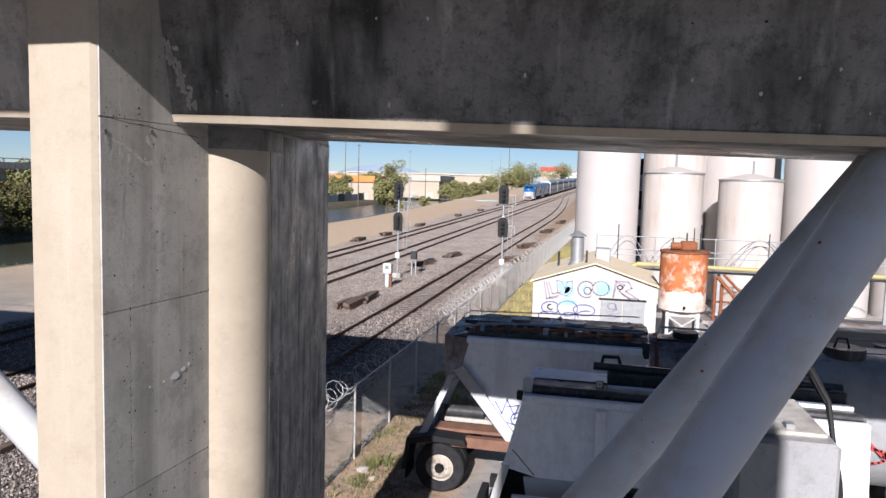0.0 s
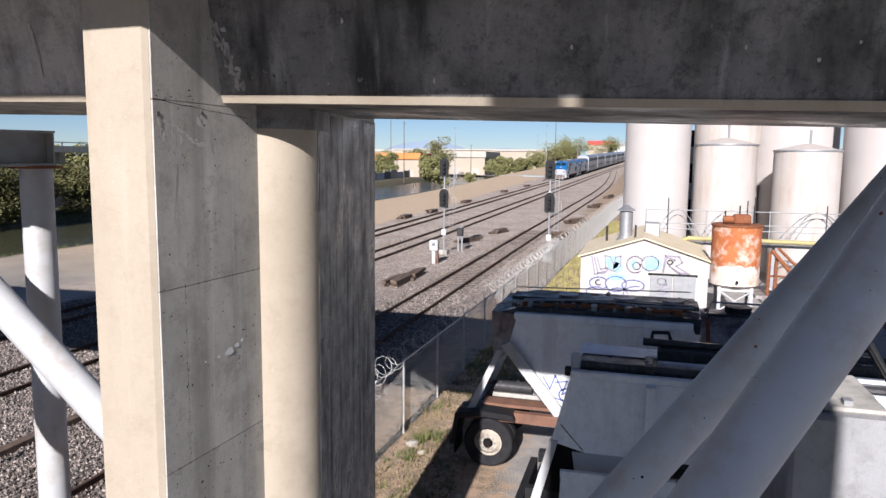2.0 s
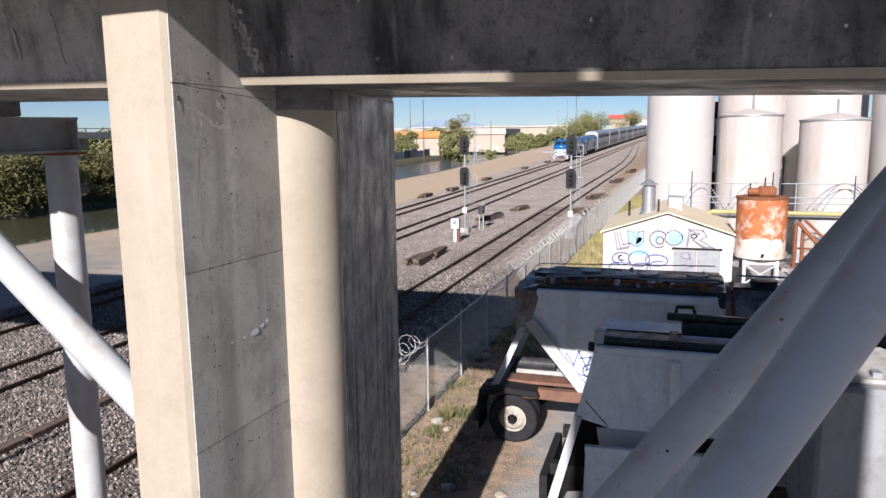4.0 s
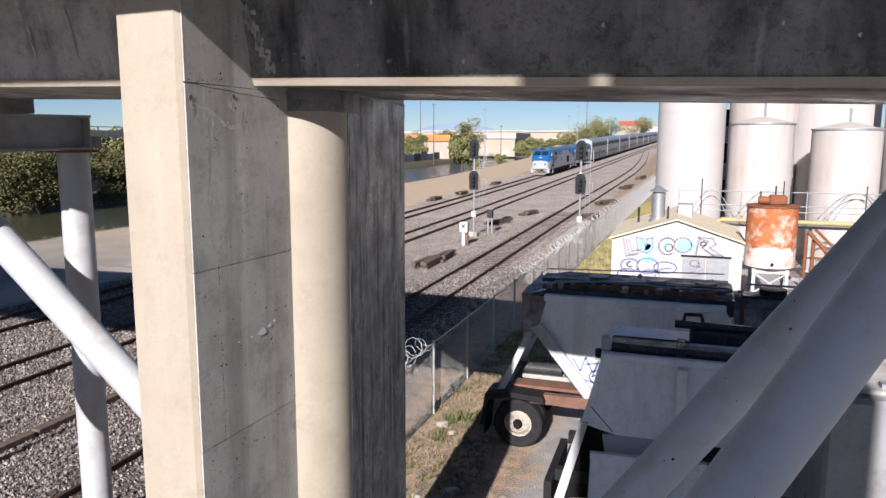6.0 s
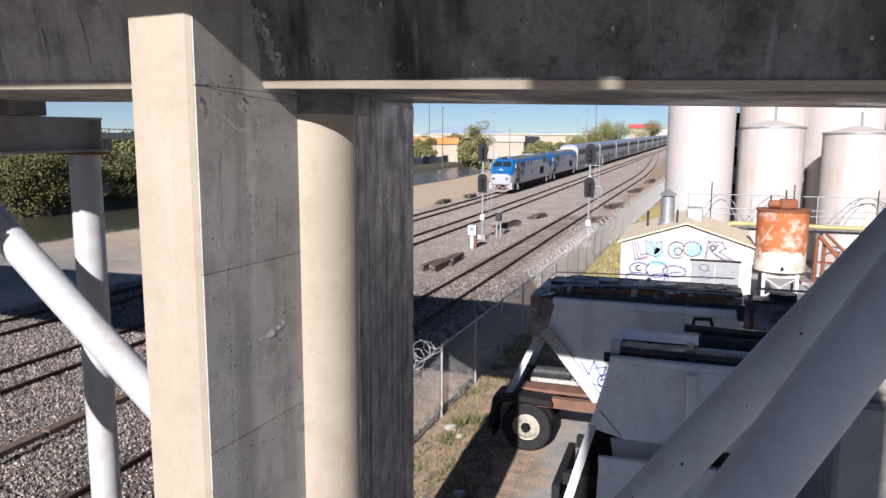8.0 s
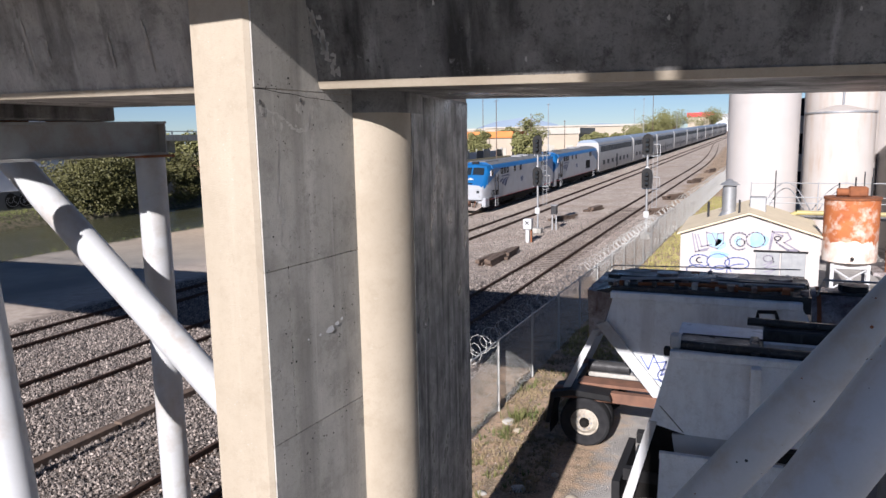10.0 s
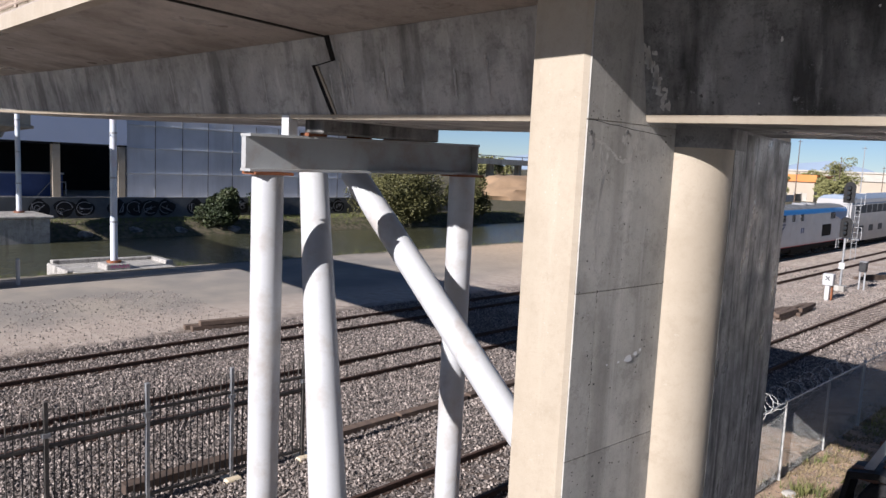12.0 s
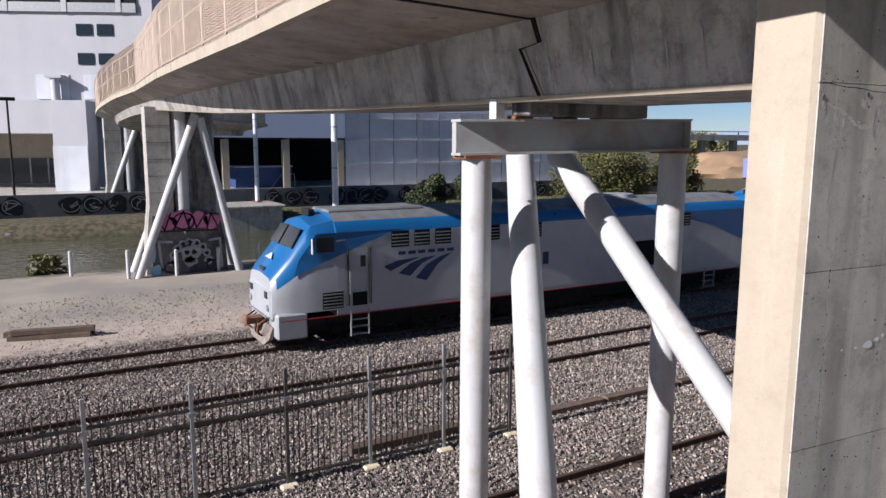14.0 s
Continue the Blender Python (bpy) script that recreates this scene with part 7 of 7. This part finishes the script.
def build_canal_side():
    far_pier(-37.6, 5.2, 1.0, "far overpass pier with white raking pipes and a graffiti-covered base", True)
    far_pier(-70.0, 6.25, 1.0, "farther grey overpass pier with white raking pipes", False).matrix_basis = pose(-70.0, 6.25, -1.25) @ Matrix.Scale(1.196, 4)
    # bollards on the bank
    for x, y, h in ((-36.6, 2.55, 1.35), (-36.4, 4.7, 1.25), (-36.7, 6.75, 1.2), (-37.2, 8.9, 1.2), (-38.6, 0.2, 1.2)):
        t = thing("bollard", "short white steel bollard on the canal bank", "bollard", (x, y, 0), group="bollards")
        part("tube", rodded((0, 0, -0.2), (0, 0, h), 0.09, seg=12), WHITE_ST, t)
        part("cap", rod(bmesh.new(), (0, 0, h), (0, 0, h + 0.05), 0.09, 0.03, seg=12), WHITE_ST, t)
    # concrete landing with its walls and tall pole
    t = thing("canal_landing", "low concrete landing with a kerb wall round a tall pole", "landing")
    part("slab", boxed((-43.2, 12.2, -1.8), (-39.3, 17.6, -0.02), bevel=0.05), CONC, t)
    for lo, hi in (((-43.3, 12.1, -0.1), (-42.95, 15.3, 0.22)), ((-43.2, 15.5, -0.1), (-42.8, 17.8, 0.16)), ((-42.7, 17.5, -0.1), (-40.4, 17.85, 0.2)), ((-43.2, 11.9, -1.5), (-40.0, 12.25, 0.06))):
        part("kerb_wall", boxed(lo, hi, bevel=0.04), CONC_M, t)
    part("plinth", boxed((-41.0, 13.8, -0.05), (-39.7, 15.1, 0.3), bevel=0.05), CONC_M, t)
    fr = dict(o=(-39.69, 14.0, 0.08), ux=(0, 1, 0), uz=(0, 0, 1), nrm=(1, 0, 0))
    bm = bmesh.new()
    for k in range(5):
        stroke(bm, [(0.05 + k * 0.2, 0.0), (0.1 + k * 0.2, 0.18), (0.2 + k * 0.2, 0.02)], 0.05, **fr)
    tagged(part("spray_line", bm, PINK, t, "small pink and white tags", smooth=False), kind="stuff")
    for x, y, z0, zt in ((-40.35, 14.45, 0.3, 13.0), (-62.0, 15.6, 1.3, 13.0)):
        t = thing("pole", "tall pale blue steel pole beside the canal", "pole", (x, y, 0), group="poles")
        part("shaft", rodded((0, 0, z0), (0, 0, zt), 0.19, 0.17, seg=20), POLE_P, t)
        part("base_plate", rodded((0, 0, z0), (0, 0, z0 + 0.12), 0.38, seg=16), RUST, t)
        for k in range(3):
            part("band", rodded((0, 0, z0 + 2.2 + 2.4 * k), (0, 0, z0 + 2.3 + 2.4 * k), 0.2, seg=20), GALV, t)
    t = thing("pole_footing", "big pale concrete footing standing in the canal bank", "footing", (-61.5, 14.2, 0))
    part("block", boxed((-1.6, -2.8, -1.8), (2.8, 2.6, 1.15), bevel=0.1), CONC_M, t)
    part("cap_slab", boxed((-1.8, -3.0, 1.1), (3.0, 2.8, 1.3), bevel=0.05), CONC, t)
    # graffiti fence along the far bank
    t = thing("bank_wall", "low dark wall covered with graffiti along the far bank", "wall")
    part("wall", boxed((-67.3, -35, -0.5), (-67.0, 72, 2.15)), WALL_D, t)
    rnd = random.Random(4)
    fr = dict(o=(-66.99, 0.25, 0.35), ux=(0, 1, 0), uz=(0, 0, 1), nrm=(1, 0, 0), lift=0.02)
    bm, bk = bmesh.new(), bmesh.new()
    for cy in (-9.0, -7.4, 1.0, 2.4, 4.0, 5.5, 17.2, 18.6, 30.3, 31.6, 21.0, 22.3, 23.6, 24.9, 27.4, 28.9, 34.0, 35.2, 41.0, 42.2, -4.0, -2.6, 8.5, 10.0, 15.5):
        cy = cy * 1.173
        blob(bk, cy, 0.85, 0.85, 0.75, **fr)
        k = dict(fr, lift=0.04)
        stroke(bm, loop_pts(cy, 0.85, 0.65, 0.55, rnd.uniform(0, 3), rnd.uniform(4, 6.5)), 0.06, **k)
        stroke(bm, [(cy + rnd.uniform(-0.6, 0.6), rnd.uniform(0.4, 1.3)) for _ in range(4)], 0.07, **k)
        stroke(bm, loop_pts(cy + rnd.uniform(-0.3, 0.3), rnd.uniform(0.6, 1.1), rnd.uniform(0.12, 0.3), rnd.uniform(0.12, 0.3), rnd.uniform(0, 3), rnd.uniform(4, 6.5)), 0.06, **k)
    tagged(part("black_fill", bk, BLACK, t, smooth=False), kind="stuff")
    tagged(part("white_outline", bm, WHITE_SP2, t, "white outlined graffiti shapes", smooth=False), kind="stuff")
    # office building and its garage
    t = thing("office_building", "large white and grey building with a dark open garage", "building", kind="structure")
    part("floor_slab", boxed((-110, -60, -0.5), (-73, 62, 1.6)), CONC, t)
    part("grey_wall", boxed((-80, 29.3, 1.5), (-76, 62, 9.9)), GREY_B, t, "grey precast wall")
    for k in range(11):
        part("wall_joint", boxed((-76.0, 29.3 + 3.0 * k, 1.5), (-75.96, 29.38 + 3.0 * k, 9.8)), CONC_D, t)
    for z in (4.0, 6.6, 9.0):
        part("wall_ledge", boxed((-76.0, 29.3, z), (-75.85, 62, z + 0.12)), WHITE_ST, t)
    part("band", boxed((-82, 12.0, 6.9), (-75.8, 29.3, 11.5)), PALE_BL, t, "pale blue upper storey")
    # garage back and ceiling take their shade from a near-black colour
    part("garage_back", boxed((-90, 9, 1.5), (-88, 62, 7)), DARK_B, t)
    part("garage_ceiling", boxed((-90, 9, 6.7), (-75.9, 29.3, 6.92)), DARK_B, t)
    for y in (9.6, 16.2, 22.6, 28.8):
        part("garage_column", boxed((-76.6, y - 0.35, 1.5), (-75.9, y + 0.35, 6.9)), CONC_L, t)
    part("roof_storey", boxed((-84, 29.0, 10.0), (-77.5, 62, 14.5)), WHITE_B, t, "white upper storey")
    for k in range(8):
        part("window", boxed((-77.5, 30.5 + 3.8 * k, 11.0), (-77.4, 33.2 + 3.8 * k, 13.2)), DGLASS, t)
    # white tower block at the bridge end, turned a little towards the tracks
    t = thing("tower_block", "white stucco office block with dark recessed windows", "building", (-82, 3, 0), -26, kind="structure")
    part("tower", boxed((-18.0, -48.0, 10.2), (0.0, 8.0, 26)), WHITE_B, t, "white stucco block")
    part("tower_low", boxed((-14.0, -48.0, 7.2), (2.0, -1.4, 10.4)), WHITE_B, t, "white lower storey")
    part("low_return", boxed((0.0, -1.4, 1.4), (2.2, 1.9, 10.4)), WHITE_B, t)
    part("low_pier", boxed((2.22, -1.4, 1.4), (2.4, 1.9, 6.0)), GREY_B, t)
    part("recess_back", boxed((-10.0, -48.0, 1.4), (-8.0, -1.4, 7.2)), GREY_B, t)
    part("shop_window", boxed((-6.9, -12.0, 1.9), (-6.8, -3.8, 4.6)), DGLASS, t)
    part("recess_wall", boxed((-8.0, -48.0, 1.4), (-7.0, -1.4, 7.2)), CONC_L, t)
    for k in range(5):
        part("window_bar", boxed((-6.8, (-9 + 1.9 * k) - 3, 1.9), (-6.7, (-8.85 + 1.9 * k) - 3, 4.6)), WHITE_ST, t)
    for y in (3.6, 5.6):
        for z in (14.0, 16.8):
            part("window", boxed((0.0, (y) - 3, z), (0.1, (y + 1.5) - 3, z + 1.1)), DGLASS, t)
    # flat dark panel on the facade stands for a shaded open storey
    part("upper_recess", boxed((0.0, -13.0, 19.0), (0.15, 6.5, 22.6)), DARK_B, t, "dark panel painted as the shade of an open storey")
    part("recess_rail", boxed((0.15, -13.0, 19.0), (0.25, 6.5, 19.9)), GALV, t)
    for y in (-3.2, 2.4, 7.6):
        part("mullion", boxed((0.14, (y) - 3, 19.0), (0.3, (y + 0.5) - 3, 22.6)), WHITE_B, t)
    for y0, y1 in ((-0.6, 2.6), (4.0, 7.4)):
        part("bay", boxed((0.0, (y0) - 3, 10.6), (0.1, (y1) - 3, 13.0)), GREY_B, t)
    part("bay_column", rodded((0.7, -1.5, 10.4), (0.7, -1.5, 12.8), 0.4, seg=16), WHITE_B, t)
    part("bay_cap", boxed((0.0, -2.3, 12.6), (1.2, -0.7, 12.9)), WHITE_B, t)
    t = thing("dumpster", "dark blue waste container in the open garage", "container", (-78.5, 21.0, 1.6))
    part("body", boxed((-1.2, -3.6, 0), (1.2, 2.6, 2.2), bevel=0.05), BLUE_D, t)
    part("rim", boxed((-1.25, -3.7, 2.15), (1.25, 2.7, 2.3)), GALV, t)
    part("handrail", pipe(bmesh.new(), [(1.4, 0.2, 0.0), (1.4, 1.4, 1.4), (1.4, 2.8, 1.4), (1.4, 2.8, 0)], 0.05, 6), GALV, t)
    t = thing("street_lamp", "slim black street lamp in front of the white building", "street lamp", (-70, -2.6, 0.25))
    part("post", rodded((0, 0, 0), (0, 0, 9.6), 0.12, 0.08, seg=10), BLACK, t)
    part("lamp_head", boxed((-0.5, -1.0, 9.5), (0.5, 0.6, 9.75), bevel=0.05), BLACK, t)
    # bushes and trees by the canal
    build_tree((-62.3, 54.2, -0.5), 6.3, 5.4, 0.2, "spreading olive-green tree on the canal bank", LEAF, 26000, 0.26, 21, clusters=46)
    build_tree((-62.4, 66.3, -0.3), 6.6, 3.0, 0.3, "olive-green tree on the canal bank", LEAF, 11000, 0.28, 22, clusters=20)
    build_tree((-61.6, 31.9, -0.8), 4.3, 1.9, 0.1, "dark shaded tree on the canal bank", LEAF_D, 9000, 0.26, 24, clusters=22)
    build_tree((-65.3, 39.0, 0.2), 3.0, 2.2, 0.3, "low dark bush by the graffiti wall", LEAF_D, 3500, 0.28, 25)
    build_tree((-40.6, -0.8, -0.35), 1.2, 0.8, 0.05, "small green bush at the water's edge", LEAF, 1200, 0.2, 26, category="bush")
    for k, (x, y, s) in enumerate(((-61.2, 24.0, 0.9), (-61.8, 21.0, 1.0), (-60.9, 28.0, 0.7), (-60.4, 19.8, 0.6), (-62, 3.1, 0.6), (-60.8, 33, 0.7), (-60.9, -3.0, 0.5), (-61.3, 0.4, 0.6))):
        bm = bmesh.new()
        bmesh.ops.create_icosphere(bm, subdivisions=2, radius=s)
        for v in bm.verts:
            v.co *= 1 + 0.3 * noise.noise(v.co * 1.5 + Vector((k * 3, 0, 0)))
            v.co.z *= 0.5
        # dark concrete, so the rocks carry the bank's shadow in their colour
        ob = part("bank_rock", bm, CONC_D, None)
        ob.matrix_basis = pose(x, y, -0.4, 0, 0, 30 * k)
        tagged(ob, "rough grey rock on the canal bank", "rock", "bank rocks")


# ---- the distance ----


def build_distance():
    rnd = random.Random(8)
    rows = [(-83, 226, 8.7, 3.8), (-44, 148, 7.9, 3.4), (-76, 268, 16.0, 6.0), (-85, 262, 10.5, 5.0), (-46.5, 232, 7.5, 4.6), (-47, 195, 3.2, 1.6), (-49, 262, 9.0, 4.0), (-44, 300, 9.0, 5.0), (-47, 285, 8.0, 4.5),
            (-39, 330, 8.5, 3.5), (-41, 352, 12.0, 9.0), (-34, 365, 12.0, 9.0), (-20, 395, 11.5, 9.0), (-40, 410, 9.0, 7.0), (-92, 240, 7.0, 4.0), (-112, 300, 10.0, 5.0)]
    for k, (x, y, h, r) in enumerate(rows):
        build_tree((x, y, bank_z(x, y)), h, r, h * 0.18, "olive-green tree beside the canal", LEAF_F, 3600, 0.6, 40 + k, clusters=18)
    def shed_row(name, label, lo, hi, wall, roof, rh=0.6, rk=None):
        t = thing(name, label, "building", kind="structure")
        part("wall", boxed(lo, hi), wall, t)
        part("roof", boxed((lo[0] - 0.6, lo[1] - 0.6, hi[2]), (hi[0] + 0.6, hi[1] + 0.6, hi[2] + rh)), roof, t)
        n = max(3, int((hi[0] - lo[0]) / 9))
        for k in range(n):
            x = lo[0] + (hi[0] - lo[0]) * (k + 0.3) / n
            part("window", boxed((x, lo[1] - 0.12, lo[2] + 0.2), (x + min(3.2, (hi[0] - lo[0]) / n * 0.4), lo[1] - 0.01, lo[2] + 2.8)), ROOF_B, t)
        return t
    shed_row("warehouse", "long tan warehouse across the canal", (-150, 420, 0), (-44, 450, 12.0), TAN_B, ROOF_B, 0.8)
    shed_row("warehouse", "orange-roofed low building across the canal", (-96, 240, 0), (-76, 255, 6.4), TAN_B, ORANGE_B, 2.2)
    shed_row("warehouse", "pale roofed hall beyond the trees", (-90, 300, 0), (-66, 330, 7.5), TAN_B, ROOF_B, 2.5)
    shed_row("warehouse", "tan hall beyond the trees", (-74, 360, 0), (-48, 380, 11.0), TAN_B, ROOF_B, 0.8)
    shed_row("grandstand", "bright red roofed stand in the distance", (-34, 440, 0), (-21, 470, 16.0), TAN_B, RED_B, 2.4)
    shed_row("warehouse", "dark low building in the distance", (-19, 450, 0), (-4, 470, 16.0), GREY_B, LGREY, 1.5)
    shed_row("warehouse", "grey low buildings across the canal", (-140, 270, 0), (-100, 290, 6.5), GREY_B, ROOF_B, 0.6)
    shed_row("warehouse", "long pale roofs far away", (-420, 700, 0), (-120, 740, 14.0), TAN_B, ROOF_B, 2)
    for k, (x, y, h) in enumerate(((-66, 194, 17), (-92, 230, 24), (-84, 233, 22), (-40, 300, 21), (-34, 280, 23), (-48, 330, 18), (-60, 250, 12), (-30, 330, 15), (-75, 260, 15), (-54, 205, 16))):
        t = thing("utility_pole", "slim pole rising above the far trees", "pole", (x, y, 0), group="far poles")
        part("shaft", rodded((0, 0, -0.2), (0, 0, h), 0.16, 0.09, seg=8), GALV if k % 2 else WOOD, t)
        part("cross_arm", boxed((-0.5, -0.05, h - 0.5), (0.5, 0.05, h - 0.4)), WOOD, t)
    # boundary fence of the far bank
    t = thing("bank_fence", "grey sheet fence with posts along the far bank", "fence")
    for k in range(30):
        y = 175 + 8.0 * k
        x = -75.5 - max(0.0, min(1.0, (y - 190) / 110)) * 9.0
        x2_ = -75.5 - max(0.0, min(1.0, (y + 8.0 - 190) / 110)) * 9.0
        part("sheet", plate(bmesh.new(), [(x, y, 0.2), (x2_, y + 7.8, 0.2), (x2_, y + 7.8, 2.3 + 0.3 * (k % 3)), (x, y, 2.3 + 0.3 * (k % 3))], 0.08, (1, 0, 0)), (GREY_B, WALL_D, ROOF_B)[k % 3], t, smooth=False)
        part("post", boxed((x - 0.08, y - 0.08, 0.0), (x + 0.12, y + 0.08, 3.1)), GALV, t)
    # graffiti boxes by the track
    for x, y, w, m in ((-27.5, 182, 5.5, CYAN_SP), (-33.5, 186, 6.5, WHITE_SP2), (-30.5, 184, 0.6, VIOLET_SP)):
        t = thing("container", "spray-painted low container beside the far track", "container", (x, y, 0))
        part("body", boxed((-w / 2, 0, 0), (w / 2, 2.4, 2.6), bevel=0.05), m, t)
        part("door_bar", boxed((-w / 2 + 0.5, -0.05, 0.2), (-w / 2 + 0.6, 0, 2.4)), GALV, t)
    # earth mound, far viaduct and equipment past the canal
    bm = bmesh.new()
    bmesh.ops.create_icosphere(bm, subdivisions=4, radius=1)
    for v in bm.verts:
        v.co = Vector((v.co.x * 9, v.co.y * 13, v.co.z * 4.6)) * (1 + 0.18 * noise.noise(v.co * 3))
    ob = part("earth_mound", bm, DIRT, None)
    ob.matrix_basis = pose(-92, 116, 0.4)
    tagged(ob, "heap of bare brown earth", "mound")
    t = thing("container", "bright blue flat container on the earth heap", "container", (-84, 110.5, 3.0))
    part("body", boxed((-1, -3, -2.5), (1, 3, 0.9), bevel=0.05), BLUE_SP, t)
    t = thing("viaduct", "long grey road viaduct with railings in the distance", "viaduct", kind="structure")
    part("deck", boxed((-135, 60, 7.2), (-125, 420, 8.6)), CONC, t)
    part("rail", boxed((-125.2, 60, 9.3), (-125.0, 420, 9.5)), WHITE_ST, t)
    for k in range(30):
        part("rail_post", boxed((-125.2, 60 + 12 * k, 8.6), (-125.0, 60.3 + 12 * k, 9.4)), WHITE_ST, t)
        part("column", boxed((-131, 64 + 12 * k, 0), (-129.5, 65.5 + 12 * k, 7.2)), CONC, t)
    for k in range(9):
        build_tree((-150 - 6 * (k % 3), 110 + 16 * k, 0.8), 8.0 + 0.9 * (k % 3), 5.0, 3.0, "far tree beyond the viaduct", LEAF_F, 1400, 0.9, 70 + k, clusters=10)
    # hills, with the blue of the haze painted on
    for x0, y0, w, h, label in ((-1170, 3600, 430, 108, "blue hazy hill on the horizon"), (-700, 3900, 700, 70, "low hazy ridge on the horizon"), (-2300, 3000, 900, 90, "low hazy ridge on the horizon"), (150, 4000, 800, 60, "low hazy ridge on the horizon")):
        bm = bmesh.new()
        n = 60
        top, bot = [], []
        for i in range(n + 1):
            v = i / n
            z = h * (math.sin(math.pi * v) ** 1.4) * (1 + 0.18 * noise.noise(Vector((v * 6, x0, 0)))) 
            top.append(bm.verts.new((x0 - w + 2 * w * v, y0 + 200, max(0, z))))
            bot.append(bm.verts.new((x0 - w + 2 * w * v, y0, -5)))
        for i in range(n):
            bm.faces.new((bot[i], bot[i + 1], top[i + 1], top[i]))
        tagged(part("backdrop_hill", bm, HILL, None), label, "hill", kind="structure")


DIRT = mat("bare earth", (0.30, 0.20, 0.12), (0.22, 0.15, 0.09), 0.95, 0, 0.4, 6, 0.3)


def build_shade_tower():
    """Made-up tower and landing, unseen behind the viewpoint, added to shade the yard's east part."""
    t = thing("stair_tower", "plain unseen concrete block added to shade the yard", "stair tower", kind="structure")
    part("wall", boxed((-0.55, -9.5, -0.3), (2.95, -6.5, 12.2), bevel=0.03), CONC, t)
    # gap between these added blocks lets one sun patch onto the girder edge
    for xa, xb in ((-0.55, -0.043), (0.057, 2.95)):
        part("coping_block", boxed((xa, -6.9, 12.2), (xb, -6.5, 13.0)), CONC, t)
    part("landing", boxed((-0.9, -6.5, 4.65), (2.95, -0.2, 4.9), bevel=0.02), CONC, t)
    for x in (-0.7, 2.7):
        part("landing_post", boxed((x - 0.15, -4.0, -0.3), (x + 0.15, -3.7, 4.65)), CONC, t)


# ---- build ----
build_ground()
track(x1, -120, 640, "main track with brown steel rails in ballast", [i * 0.6 for i in range(-15, 60)], -0.02)
track(x2, -120, 640, "middle track sunk in ballast", [i * 0.6 for i in range(5, 75)], -0.015)
track(x3, 2, 225, "near track with worn wooden sleepers", [3 + i * 0.56 for i in range(0, 110)], 0.014)
build_overpass()
build_pier()
build_support_tower()
build_raker_struts()
build_shade_tower()
build_chain_fence()
build_lineside()
build_silos()
build_shed()
build_trailers()
build_palisade()
build_canal_side()
build_distance()
build_weeds()
loco = build_locomotive()
loco_rear = copy_thing(loco, pose(0, 0, 0))
coach = build_coach()
coaches = [coach] + [copy_thing(coach, pose(0, 0, 0)) for _ in range(9)]

build_stones()

# ---- what moves ----
NOSE = [(0, 190.5), (1.5, 170.5), (3, 150.6), (5, 124), (6.5, 104), (8, 83.8), (9.5, 63.6), (11, 43.6), (12, 30.4), (13, 17.2), (13.5, 10.8), (14, 4.7)]


def along(y):
    """The pose of a vehicle whose front is at y on the main track, heading back along it."""
    turn = math.degrees(math.atan2(x1(y + 20) - x1(y), 20))
    climb = math.degrees(math.atan2(rise(y + 20) - rise(y), 20))
    return pose(x1(y), y, 0.165 + rise(y), climb, 0, -turn)


def motions():
    lead = 0.0
    for vehicle, length in [(loco, 21.3), (loco_rear, 21.4)] + [(c, 26.0) for c in coaches]:
        walk(vehicle, [(t, along(y + lead)) for t, y in NOSE])
        lead += length


motions()
